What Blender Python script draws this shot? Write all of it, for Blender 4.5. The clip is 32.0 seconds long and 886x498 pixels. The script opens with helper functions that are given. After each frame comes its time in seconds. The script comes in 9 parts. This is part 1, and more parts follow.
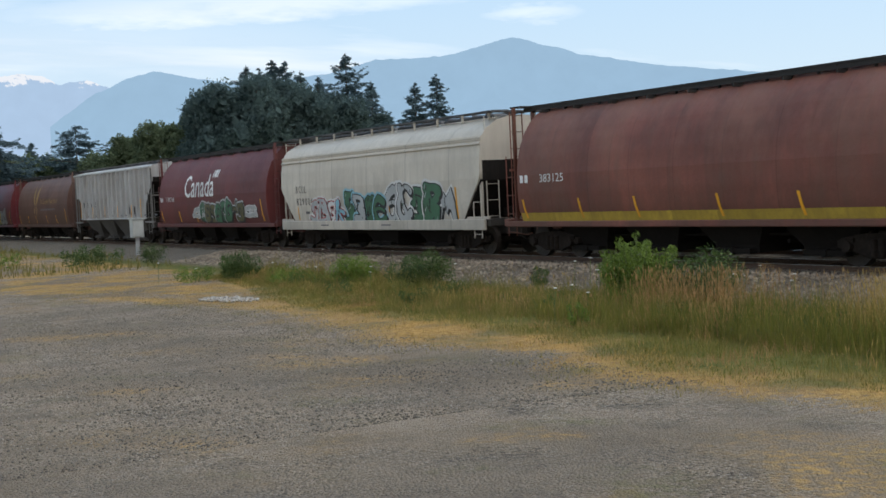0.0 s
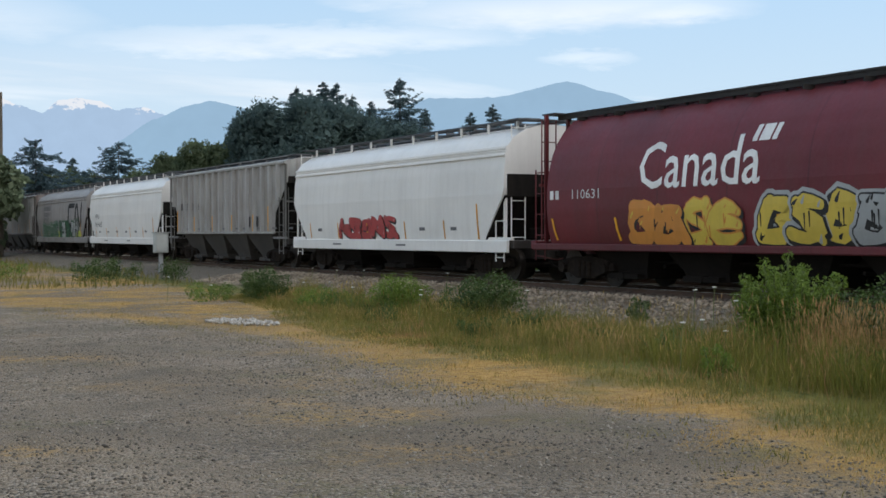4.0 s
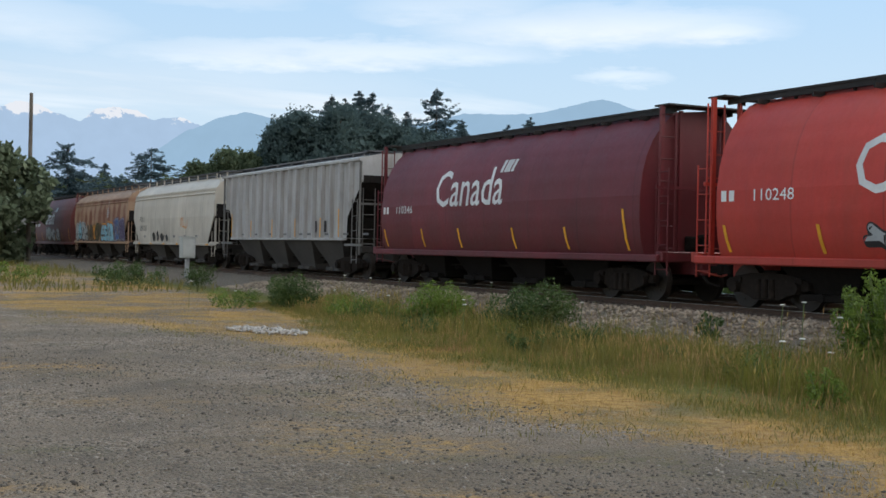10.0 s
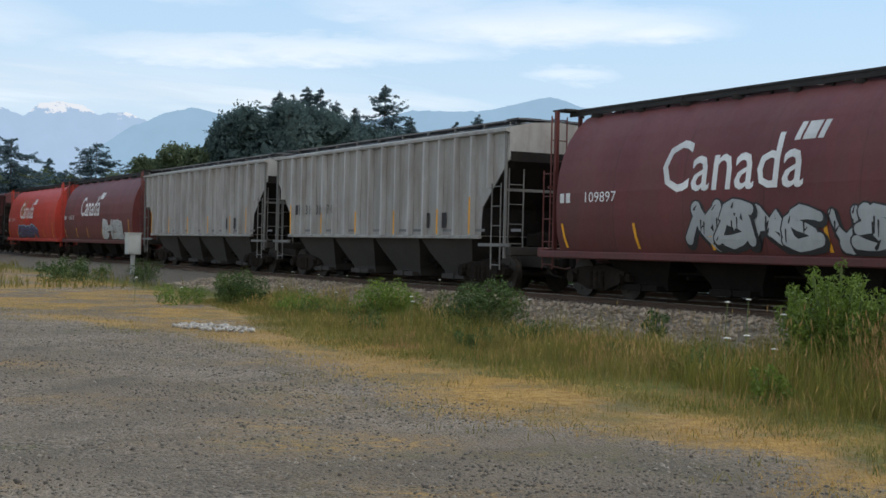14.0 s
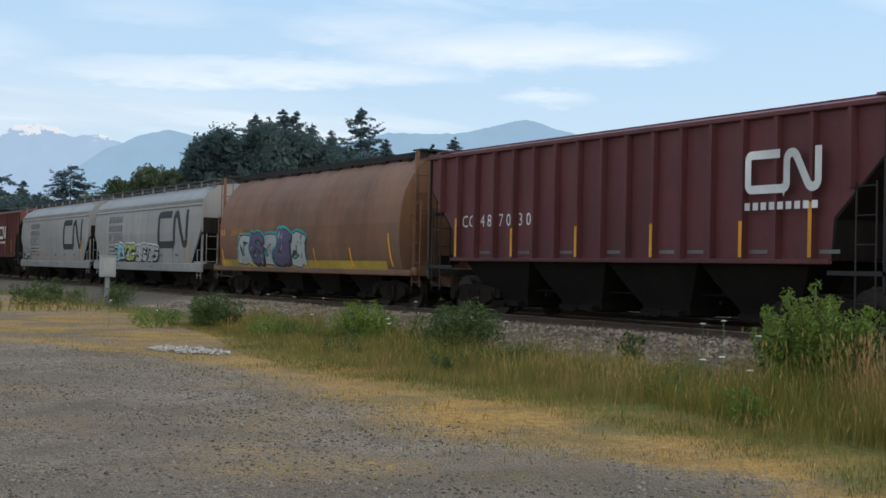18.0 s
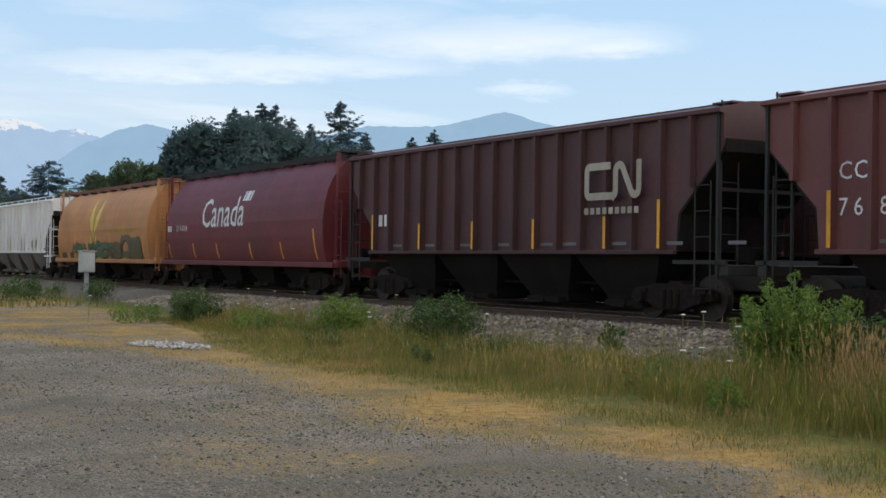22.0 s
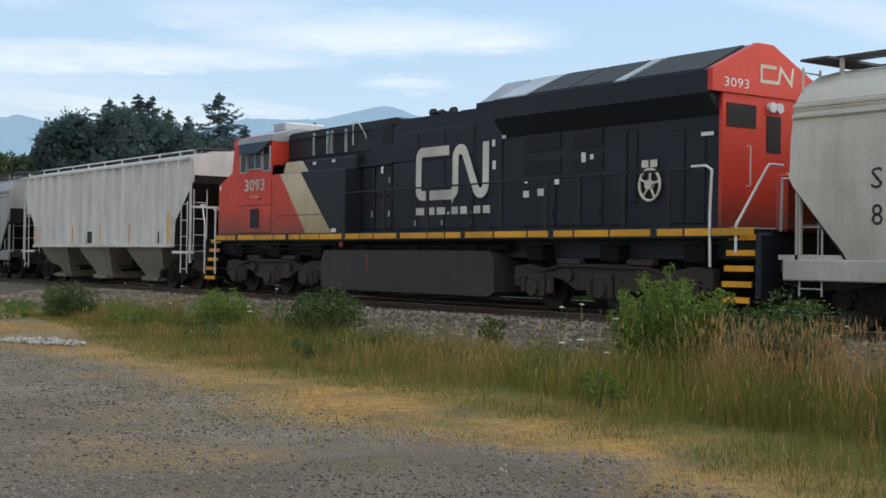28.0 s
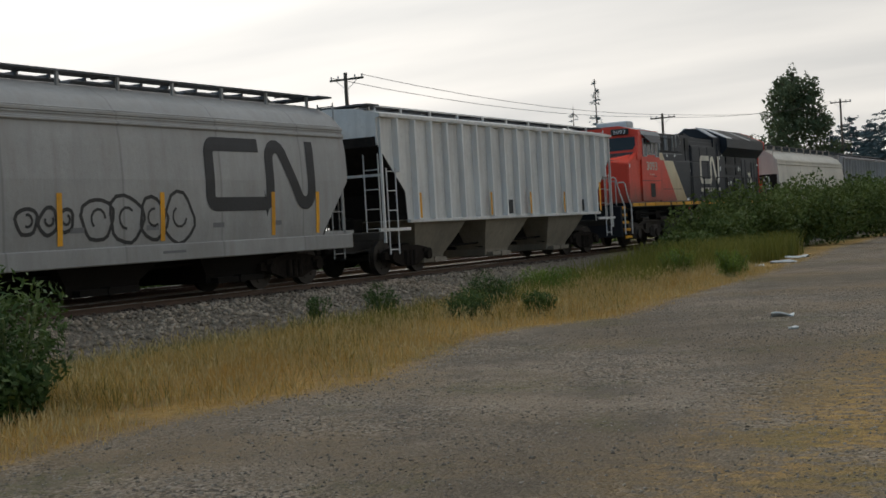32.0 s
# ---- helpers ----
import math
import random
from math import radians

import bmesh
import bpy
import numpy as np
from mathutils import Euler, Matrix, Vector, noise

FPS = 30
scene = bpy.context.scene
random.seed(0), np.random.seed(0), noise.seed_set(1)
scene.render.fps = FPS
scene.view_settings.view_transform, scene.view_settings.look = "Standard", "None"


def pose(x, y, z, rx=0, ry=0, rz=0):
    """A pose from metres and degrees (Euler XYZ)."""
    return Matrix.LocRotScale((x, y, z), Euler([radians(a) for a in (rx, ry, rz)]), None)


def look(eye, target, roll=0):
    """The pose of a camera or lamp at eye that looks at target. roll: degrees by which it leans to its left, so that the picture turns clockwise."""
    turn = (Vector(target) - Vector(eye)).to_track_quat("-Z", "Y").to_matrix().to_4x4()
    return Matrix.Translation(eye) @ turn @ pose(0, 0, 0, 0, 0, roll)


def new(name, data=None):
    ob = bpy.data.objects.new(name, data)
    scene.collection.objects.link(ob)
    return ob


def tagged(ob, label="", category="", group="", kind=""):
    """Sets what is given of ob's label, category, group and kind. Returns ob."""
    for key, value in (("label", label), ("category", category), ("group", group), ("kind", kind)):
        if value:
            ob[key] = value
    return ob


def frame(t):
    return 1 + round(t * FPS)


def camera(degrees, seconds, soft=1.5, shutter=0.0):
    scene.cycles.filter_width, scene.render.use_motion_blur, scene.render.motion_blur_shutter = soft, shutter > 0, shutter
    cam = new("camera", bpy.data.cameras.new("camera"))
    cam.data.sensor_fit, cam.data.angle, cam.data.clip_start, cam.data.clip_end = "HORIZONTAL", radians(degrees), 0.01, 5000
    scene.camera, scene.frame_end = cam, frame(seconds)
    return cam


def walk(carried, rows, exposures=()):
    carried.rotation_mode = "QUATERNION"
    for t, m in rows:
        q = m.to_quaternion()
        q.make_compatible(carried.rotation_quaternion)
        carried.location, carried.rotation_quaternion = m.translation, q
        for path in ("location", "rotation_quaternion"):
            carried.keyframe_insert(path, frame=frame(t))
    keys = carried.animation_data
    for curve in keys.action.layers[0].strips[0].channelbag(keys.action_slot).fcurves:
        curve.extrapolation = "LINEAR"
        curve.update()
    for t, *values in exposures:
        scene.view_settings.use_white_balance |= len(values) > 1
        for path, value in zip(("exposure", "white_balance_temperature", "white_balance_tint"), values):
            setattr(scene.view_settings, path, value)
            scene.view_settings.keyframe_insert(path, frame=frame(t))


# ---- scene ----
# ------------------------------------------------------------------ camera
cam = camera(37.95, 32.0, soft=1.6)
ROWS = [
    (0.0, -3.93, -8.50, 2.50, -30.19, -2.46, 2.58),
    (0.5, -4.07, -8.68, 2.51, -30.73, -2.24, 2.79),
    (1.0, -2.45, -5.04, 2.15, -32.12, -1.92, 1.59),
    (1.5, -1.83, -3.78, 1.98, -33.13, -0.80, 1.11),
    (2.0, -1.14, -2.51, 1.83, -32.28, 0.11, -0.09),
    (2.5, -1.05, -2.47, 1.82, -29.90, -0.15, 0.01),
    (3.0, -0.95, -2.39, 1.81, -26.83, -0.74, 0.49),
    (3.5, -0.96, -2.39, 1.82, -27.49, -0.72, 0.47),
    (5.5, -0.50, -1.16, 1.71, -29.67, -0.41, -1.09),
    (6.0, -0.04, -0.08, 1.61, -30.48, -0.05, -1.13),
    (6.5, 0.00, 0.00, 1.60, -32.08, 0.88, -1.65),
    (7.0, 0.00, 0.00, 1.60, -30.77, 0.61, -1.17),
    (7.5, 0.00, 0.00, 1.60, -28.21, 0.61, -1.44),
    (8.0, 0.00, 0.00, 1.60, -27.28, 0.24, -1.42),
    (8.5, 0.00, 0.00, 1.60, -27.53, 0.01, -1.93),
    (9.0, 0.00, 0.00, 1.60, -27.04, 0.14, -1.51),
    (9.5, 0.00, 0.00, 1.60, -27.07, 0.21, -1.41),
    (10.0, 0.00, 0.00, 1.60, -26.77, 0.03, -1.19),
    (10.5, 0.00, 0.00, 1.60, -27.38, -0.11, -1.24),
    (11.0, 0.00, 0.00, 1.60, -27.88, 0.32, -1.55),
    (11.5, 0.00, 0.00, 1.60, -28.13, 0.46, -1.34),
    (12.0, 0.00, 0.00, 1.60, -28.29, 0.09, -1.42),
    (12.5, 0.00, 0.00, 1.60, -28.28, -0.04, -1.53),
    (13.0, 0.00, 0.00, 1.60, -28.79, 0.13, -1.36),
    (13.5, 0.00, 0.00, 1.60, -28.85, 0.04, -1.45),
    (14.0, 0.00, 0.00, 1.60, -29.08, -0.06, -1.32),
    (14.5, 0.00, 0.00, 1.60, -29.06, 0.15, -1.25),
    (15.0, 0.00, 0.00, 1.60, -29.56, 0.72, -1.24),
    (15.5, 0.00, 0.00, 1.60, -29.55, 1.24, -1.19),
    (17.5, 0.00, 0.00, 1.60, -30.52, 0.86, -1.35),
    (18.0, 0.00, 0.00, 1.60, -30.12, 0.95, -1.25),
    (18.5, 0.00, 0.00, 1.60, -30.15, 0.50, -0.99),
    (19.0, 0.00, 0.00, 1.60, -29.55, 0.40, -0.92),
    (19.5, 0.00, 0.00, 1.60, -29.38, 0.26, -0.88),
    (20.0, 0.00, 0.00, 1.60, -29.51, 0.30, -0.92),
    (20.5, 0.00, 0.00, 1.60, -29.95, 0.50, -0.95),
    (21.0, 0.00, 0.00, 1.60, -30.48, 0.83, -0.82),
    (21.5, 0.00, 0.00, 1.60, -30.84, 0.69, -0.78),
    (22.0, 0.00, 0.00, 1.60, -31.00, 0.65, -0.83),
    (22.5, 0.00, 0.00, 1.60, -31.32, 0.68, -0.87),
    (23.0, 0.00, 0.00, 1.60, -32.12, 0.65, -0.72),
    (23.5, 0.00, 0.00, 1.60, -32.25, 0.65, -0.57),
    (24.0, 0.00, 0.00, 1.60, -32.52, 0.48, -0.63),
    (24.5, 0.00, 0.00, 1.60, -32.65, 0.18, -0.53),
    (25.0, 0.00, 0.00, 1.60, -32.42, 0.10, -0.31),
    (25.5, 0.00, 0.00, 1.60, -30.89, -0.13, -0.18),
    (27.5, 0.00, 0.00, 1.60, -31.74, 0.04, -0.67),
    (28.0, -0.01, 0.00, 1.60, -36.31, 0.44, -0.75),
    (28.5, 0.70, -0.33, 1.67, -42.08, 1.32, 0.48),
    (29.0, 0.57, 0.15, 1.67, -63.65, 3.13, 1.12),
    (29.5, 1.65, -0.46, 1.62, -82.67, 5.07, 1.72),
    (30.0, 0.63, -1.77, 1.45, -108.60, 4.61, 2.24),
    (30.5, 0.29, -0.78, 1.58, -133.18, 2.15, 2.58),
    (31.0, -0.07, 0.08, 1.72, -148.15, -0.53, 4.70),
    (31.5, 0.20, -0.08, 1.60, -157.30, -1.01, 4.20),
    (32.0, -0.06, 0.02, 1.64, -150.72, -0.89, 3.30),
]


def view(x, y, z, yaw, pitch, roll):
    return pose(x, y, z, 90 + pitch, 0, yaw) @ pose(0, 0, 0, 0, 0, -roll)


walk(cam, [(t, view(x, y, z, yaw, pitch, roll)) for t, x, y, z, yaw, pitch, roll in ROWS],
     exposures=[(0.0, 0.12, 6600, 10), (3.0, 0.06, 6560, 10), (6.0, -0.02, 6560, 10), (7.2, -0.08, 6560, 10), (9.0, 0.04, 6560, 10), (12.0, 0.07, 6560, 10), (20.0, 0.05, 6560, 10), (28.3, 0.06, 6600, 10), (29.0, 0.24, 6350, 15), (29.5, 0.54, 6650, 13), (30.0, 0.57, 6950, 11),
                (30.5, 0.12, 6950, 10), (31.0, -0.56, 7000, 10), (32.0, -0.58, 7050, 10)])

# ------------------------------------------------------------------ the plan
TRACK2_X = 22.9          # a second track beyond, with a standing train
RAIL_Z = 0.52            # top of the rails above the yard
TRACK_X = 18.6           # centre line of the track, which runs along y
SPEED = 19.883           # metres a second, towards -y
PITCH = 16.675           # coupler to coupler of a hopper car
SUN_ELEV, SUN_AZ = 48.0, 80.0   # azimuth from +y towards +x

# ------------------------------------------------------------------ light
world = bpy.data.worlds.new("sky")
scene.world = world
world.use_nodes = True


def sky_nodes():
    nt = world.node_tree
    nt.nodes.clear()
    n, l = nt.nodes.new, nt.links.new
    out = n("ShaderNodeOutputWorld")
    bg = n("ShaderNodeBackground")
    bg.inputs["Strength"].default_value = 0.105
    sky = n("ShaderNodeTexSky")
    sky.sky_type = "NISHITA"
    sky.sun_disc = False
    sky.sun_elevation = radians(SUN_ELEV)
    sky.sun_rotation = radians(SUN_AZ)
    sky.air_density, sky.dust_density, sky.ozone_density = 1.0, 0.6, 1.5
    tc = n("ShaderNodeTexCoord")
    sep = n("ShaderNodeSeparateXYZ")
    l(tc.outputs["Generated"], sep.inputs[0])
    # clouds lie on a flat layer: direction over its height
    zz = n("ShaderNodeMath"); zz.operation = "MAXIMUM"; zz.inputs[1].default_value = 0.0
    l(sep.outputs["Z"], zz.inputs[0])
    za = n("ShaderNodeMath"); za.operation = "ADD"; za.inputs[1].default_value = 0.10
    l(zz.outputs[0], za.inputs[0])
    dx = n("ShaderNodeMath"); dx.operation = "DIVIDE"
    dy = n("ShaderNodeMath"); dy.operation = "DIVIDE"
    l(sep.outputs["X"], dx.inputs[0]); l(za.outputs[0], dx.inputs[1])
    l(sep.outputs["Y"], dy.inputs[0]); l(za.outputs[0], dy.inputs[1])
    comb = n("ShaderNodeCombineXYZ")
    l(dx.outputs[0], comb.inputs[0]); l(dy.outputs[0], comb.inputs[1])
    mp = n("ShaderNodeMapping")
    mp.inputs["Rotation"].default_value = (0, 0, radians(-31))
    mp.inputs["Scale"].default_value = (0.45, 1.25, 1.0)
    mp.inputs["Location"].default_value = (3.1, 1.7, 0)
    l(comb.outputs[0], mp.inputs[0])
    no = n("ShaderNodeTexNoise")
    no.inputs["Scale"].default_value = 0.85
    no.inputs["Detail"].default_value = 7
    no.inputs["Roughness"].default_value = 0.52
    l(mp.outputs[0], no.inputs["Vector"])
    # more cover towards -y
    cov = n("ShaderNodeMapRange")
    cov.inputs["From Min"].default_value = 0.22
    cov.inputs["From Max"].default_value = -0.35
    cov.inputs["To Min"].default_value = -0.10
    cov.inputs["To Max"].default_value = 0.42
    l(sep.outputs["Y"], cov.inputs[0])
    add = n("ShaderNodeMath"); add.operation = "ADD"
    # and more behind the viewer: unseen cloud, added to light the train's near side
    cov2 = n("ShaderNodeMapRange")
    cov2.inputs["From Min"].default_value = -0.10
    cov2.inputs["From Max"].default_value = -0.60
    cov2.inputs["To Max"].default_value = 0.11
    l(sep.outputs["X"], cov2.inputs[0])
    both = n("ShaderNodeMath"); both.operation = "ADD"
    l(cov.outputs[0], both.inputs[0]); l(cov2.outputs[0], both.inputs[1])
    l(no.outputs["Fac"], add.inputs[0]); l(both.outputs[0], add.inputs[1])
    ramp = n("ShaderNodeValToRGB")
    ramp.color_ramp.elements[0].position = 0.47
    ramp.color_ramp.elements[0].color = (0, 0, 0, 1)
    ramp.color_ramp.elements[1].position = 0.72
    ramp.color_ramp.elements[1].color = (1, 1, 1, 1)
    l(add.outputs[0], ramp.inputs[0])
    # milky blue haze on the sun's side, clearer sky behind
    side = n("ShaderNodeMapRange")
    side.inputs["From Min"].default_value = -0.5
    side.inputs["From Max"].default_value = 0.15
    side.inputs["To Min"].default_value = 0.34
    side.inputs["To Max"].default_value = 0.90
    l(sep.outputs["X"], side.inputs[0])
    hz = n("ShaderNodeMapRange")
    hz.inputs["From Min"].default_value = 0.02
    hz.inputs["From Max"].default_value = 0.30
    l(sep.outputs["Z"], hz.inputs[0])
    haze = n("ShaderNodeMixRGB")
    haze.inputs[1].default_value = (6.3, 7.6, 8.6, 1)
    haze.inputs[2].default_value = (3.5, 6.15, 9.3, 1)
    l(hz.outputs[0], haze.inputs[0])
    clear = n("ShaderNodeMixRGB")
    l(side.outputs[0], clear.inputs[0])
    l(sky.outputs[0], clear.inputs[1])
    l(haze.outputs[0], clear.inputs[2])
    no2 = n("ShaderNodeTexNoise")
    no2.inputs["Scale"].default_value = 0.75
    no2.inputs["Detail"].default_value = 5
    l(mp.outputs[0], no2.inputs["Vector"])
    cc = n("ShaderNodeMixRGB")
    cc.inputs[1].default_value = (8.4, 8.6, 8.9, 1)
    cc.inputs[2].default_value = (12.6, 12.5, 12.4, 1)
    ccr = n("ShaderNodeMapRange"); ccr.inputs["From Min"].default_value = 0.30; ccr.inputs["From Max"].default_value = 0.68
    l(no2.outputs["Fac"], ccr.inputs[0]); l(ccr.outputs[0], cc.inputs[0])
    # drawn-out streaks of cloud: bearing, height, tilt, half-lengths
    def op(kind, a, b=None, c=None):
        k = n("ShaderNodeMath"); k.operation = kind
        for i, s_ in enumerate((a, b, c)):
            if s_ is None:
                continue
            if isinstance(s_, (int, float)):
                k.inputs[i].default_value = s_
            else:
                l(s_, k.inputs[i])
        return k.outputs[0]
    azi = op("MULTIPLY", op("ARCTAN2", sep.outputs["X"], sep.outputs["Y"]), 57.2958)
    ele = op("MULTIPLY", op("ARCSINE", sep.outputs["Z"]), 57.2958)
    flat = n("ShaderNodeCombineXYZ"); l(op("MULTIPLY", azi, 0.16), flat.inputs[0]); l(op("MULTIPLY", ele, 0.75), flat.inputs[1])
    wisp = n("ShaderNodeTexNoise"); wisp.inputs["Scale"].default_value = 1.3; wisp.inputs["Detail"].default_value = 8; wisp.inputs["Roughness"].default_value = 0.62
    l(flat.outputs[0], wisp.inputs["Vector"])
    warp = op("MULTIPLY_ADD", wisp.outputs["Fac"], 2.4, -1.2)
    streaks = 0.0
    for a0, e0, tilt, ha, he, dens in ((33.5, 9.75, 0.010, 9.0, 0.62, 0.95), (38.0, 9.55, 0.03, 3.6, 0.33, 1.0), (21.5, 8.45, 0.030, 11.0, 0.42, 0.85), (34.6, 7.75, 0.0, 2.4, 0.26, 0.6),
                                       (27.0, 10.6, 0.02, 5.0, 0.5, 0.6), (17.0, 10.9, 0.0, 4.0, 0.45, 0.4), (8.0, 9.2, -0.05, 6.0, 0.7, 0.5), (30.0, 12.6, -0.02, 14.0, 0.5, 0.4), (14.0, 6.7, 0.0, 14.0, 0.9, 0.35)):
        da = op("DIVIDE", op("SUBTRACT", azi, a0), ha)
        de = op("SUBTRACT", ele, op("MULTIPLY_ADD", op("SUBTRACT", azi, a0), tilt, e0))
        de = op("DIVIDE", op("ADD", de, op("MULTIPLY", warp, 0.8)), he * 1.9)
        body = op("SUBTRACT", 1.0, op("ADD", op("MULTIPLY", da, da), op("MULTIPLY", de, de)))
        body = op("MULTIPLY", op("MAXIMUM", body, 0.0), dens * 0.62)
        streaks = op("MAXIMUM", streaks, body)
    cover = op("MAXIMUM", ramp.outputs[0], op("MINIMUM", op("MULTIPLY", streaks, op("MULTIPLY_ADD", wisp.outputs["Fac"], 1.6, 0.05)), 0.7))
    fac = n("ShaderNodeMath"); fac.operation = "MULTIPLY"
    cloudy = n("ShaderNodeMapRange"); cloudy.inputs["From Min"].default_value = -0.5; cloudy.inputs["From Max"].default_value = 0.15; cloudy.inputs["To Min"].default_value = 0.60; cloudy.inputs["To Max"].default_value = 0.90
    l(sep.outputs["X"], cloudy.inputs[0])
    l(cover, fac.inputs[0]); l(cloudy.outputs[0], fac.inputs[1])
    mix = n("ShaderNodeMixRGB")
    l(fac.outputs[0], mix.inputs[0])
    l(clear.outputs[0], mix.inputs[1])
    l(cc.outputs[0], mix.inputs[2])
    # thin cloud lit from behind round the veiled sun
    az0, el0 = radians(120), radians(SUN_ELEV - 14)
    dot = n("ShaderNodeVectorMath"); dot.operation = "DOT_PRODUCT"
    dot.inputs[1].default_value = (math.sin(az0) * math.cos(el0), math.cos(az0) * math.cos(el0), math.sin(el0))
    nrm = n("ShaderNodeVectorMath"); nrm.operation = "NORMALIZE"
    l(tc.outputs["Generated"], nrm.inputs[0]); l(nrm.outputs[0], dot.inputs[0])
    pos = n("ShaderNodeMath"); pos.operation = "MAXIMUM"; pos.inputs[1].default_value = 0.0
    l(dot.outputs["Value"], pos.inputs[0])
    pw = n("ShaderNodeMath"); pw.operation = "POWER"; pw.inputs[1].default_value = 5.0
    l(pos.outputs[0], pw.inputs[0])
    glow = n("ShaderNodeMath"); glow.operation = "MULTIPLY_ADD"; glow.inputs[1].default_value = 0.85; glow.inputs[2].default_value = 1.0
    l(pw.outputs[0], glow.inputs[0])
    gm = n("ShaderNodeVectorMath"); gm.operation = "SCALE"
    l(mix.outputs[0], gm.inputs[0]); l(glow.outputs[0], gm.inputs["Scale"])
    l(gm.outputs[0], bg.inputs["Color"])
    l(bg.outputs[0], out.inputs["Surface"])


sky_nodes()
sun = new("sun", bpy.data.lights.new("sun", "SUN"))
sun.data.energy = 1.1
sun.data.angle = radians(12)
sun.data.color = (1.0, 0.95, 0.86)
az, el = radians(SUN_AZ), radians(SUN_ELEV)
sun.matrix_world = look(Vector((math.sin(az) * math.cos(el), math.cos(az) * math.cos(el), math.sin(el))) * 60 + Vector((18, 0, 0)), (18, 0, 0))

# ------------------------------------------------------------------ materials
MATS = {}


def nodes_of(name):
    m = bpy.data.materials.new(name)
    m.use_nodes = True
    return m, m.node_tree, m.node_tree.nodes["Principled BSDF"]


def paint(name, colour, rough=0.55, metal=0.0, dirt=(0.10, 0.075, 0.055), amount=0.35, streak=0.5, fade=0.25, bump=0.02, grain=9.0, island=False):
    """Worn paint: broad fading, vertical streaks of dirt, fine grain."""
    if name in MATS:
        return MATS[name]
    m, nt, bs = nodes_of(name)
    n, l = nt.nodes.new, nt.links.new
    tc = n("ShaderNodeTexCoord")
    info = n("ShaderNodeObjectInfo")
    off = n("ShaderNodeVectorMath"); off.operation = "SCALE"; off.inputs["Scale"].default_value = 37.0
    cmb = n("ShaderNodeCombineXYZ")
    l(info.outputs["Random"], cmb.inputs[0]); l(info.outputs["Random"], cmb.inputs[1])
    l(cmb.outputs[0], off.inputs[0])
    vec = n("ShaderNodeVectorMath"); vec.operation = "ADD"
    l(tc.outputs["Object"], vec.inputs[0]); l(off.outputs[0], vec.inputs[1])
    big = n("ShaderNodeTexNoise"); big.inputs["Scale"].default_value = 0.55; big.inputs["Detail"].default_value = 4
    l(vec.outputs[0], big.inputs["Vector"])
    mp = n("ShaderNodeMapping"); mp.inputs["Scale"].default_value = (2.2, 2.2, 0.22)
    l(vec.outputs[0], mp.inputs[0])
    stk = n("ShaderNodeTexNoise"); stk.inputs["Scale"].default_value = 2.0; stk.inputs["Detail"].default_value = 6; stk.inputs["Roughness"].default_value = 0.6
    l(mp.outputs[0], stk.inputs["Vector"])
    fine = n("ShaderNodeTexNoise"); fine.inputs["Scale"].default_value = grain; fine.inputs["Detail"].default_value = 6; fine.inputs["Roughness"].default_value = 0.7
    l(vec.outputs[0], fine.inputs["Vector"])
    r1 = n("ShaderNodeMapRange"); r1.inputs["From Min"].default_value = 0.42; r1.inputs["From Max"].default_value = 0.78; r1.inputs["To Max"].default_value = streak
    l(stk.outputs["Fac"], r1.inputs[0])
    r2 = n("ShaderNodeMapRange"); r2.inputs["From Min"].default_value = 0.45; r2.inputs["From Max"].default_value = 0.75; r2.inputs["To Max"].default_value = amount
    l(fine.outputs["Fac"], r2.inputs[0])
    mx = n("ShaderNodeMath"); mx.operation = "MAXIMUM"
    l(r1.outputs[0], mx.inputs[0]); l(r2.outputs[0], mx.inputs[1])
    hsv = n("ShaderNodeHueSaturation")
    hsv.inputs["Color"].default_value = (*colour, 1)
    val = n("ShaderNodeMapRange"); val.inputs["From Min"].default_value = 0.3; val.inputs["From Max"].default_value = 0.7
    val.inputs["To Min"].default_value = 1 - fade; val.inputs["To Max"].default_value = 1 + fade
    l(big.outputs["Fac"], val.inputs[0]); l(val.outputs[0], hsv.inputs["Value"])
    mix = n("ShaderNodeMixRGB"); mix.inputs[2].default_value = (*dirt, 1)
    l(mx.outputs[0], mix.inputs[0]); l(hsv.outputs[0], mix.inputs[1])
    l(mix.outputs[0], bs.inputs["Base Color"])
    rr = n("ShaderNodeMapRange"); rr.inputs["To Min"].default_value = max(rough - 0.12, 0.05); rr.inputs["To Max"].default_value = min(rough + 0.2, 1)
    l(fine.outputs["Fac"], rr.inputs[0]); l(rr.outputs[0], bs.inputs["Roughness"])
    bs.inputs["Metallic"].default_value = metal
    if bump:
        bp = n("ShaderNodeBump"); bp.inputs["Strength"].default_value = 0.35; bp.inputs["Distance"].default_value = bump
        l(fine.outputs["Fac"], bp.inputs["Height"]); l(bp.outputs[0], bs.inputs["Normal"])
    MATS[name] = m
    return m


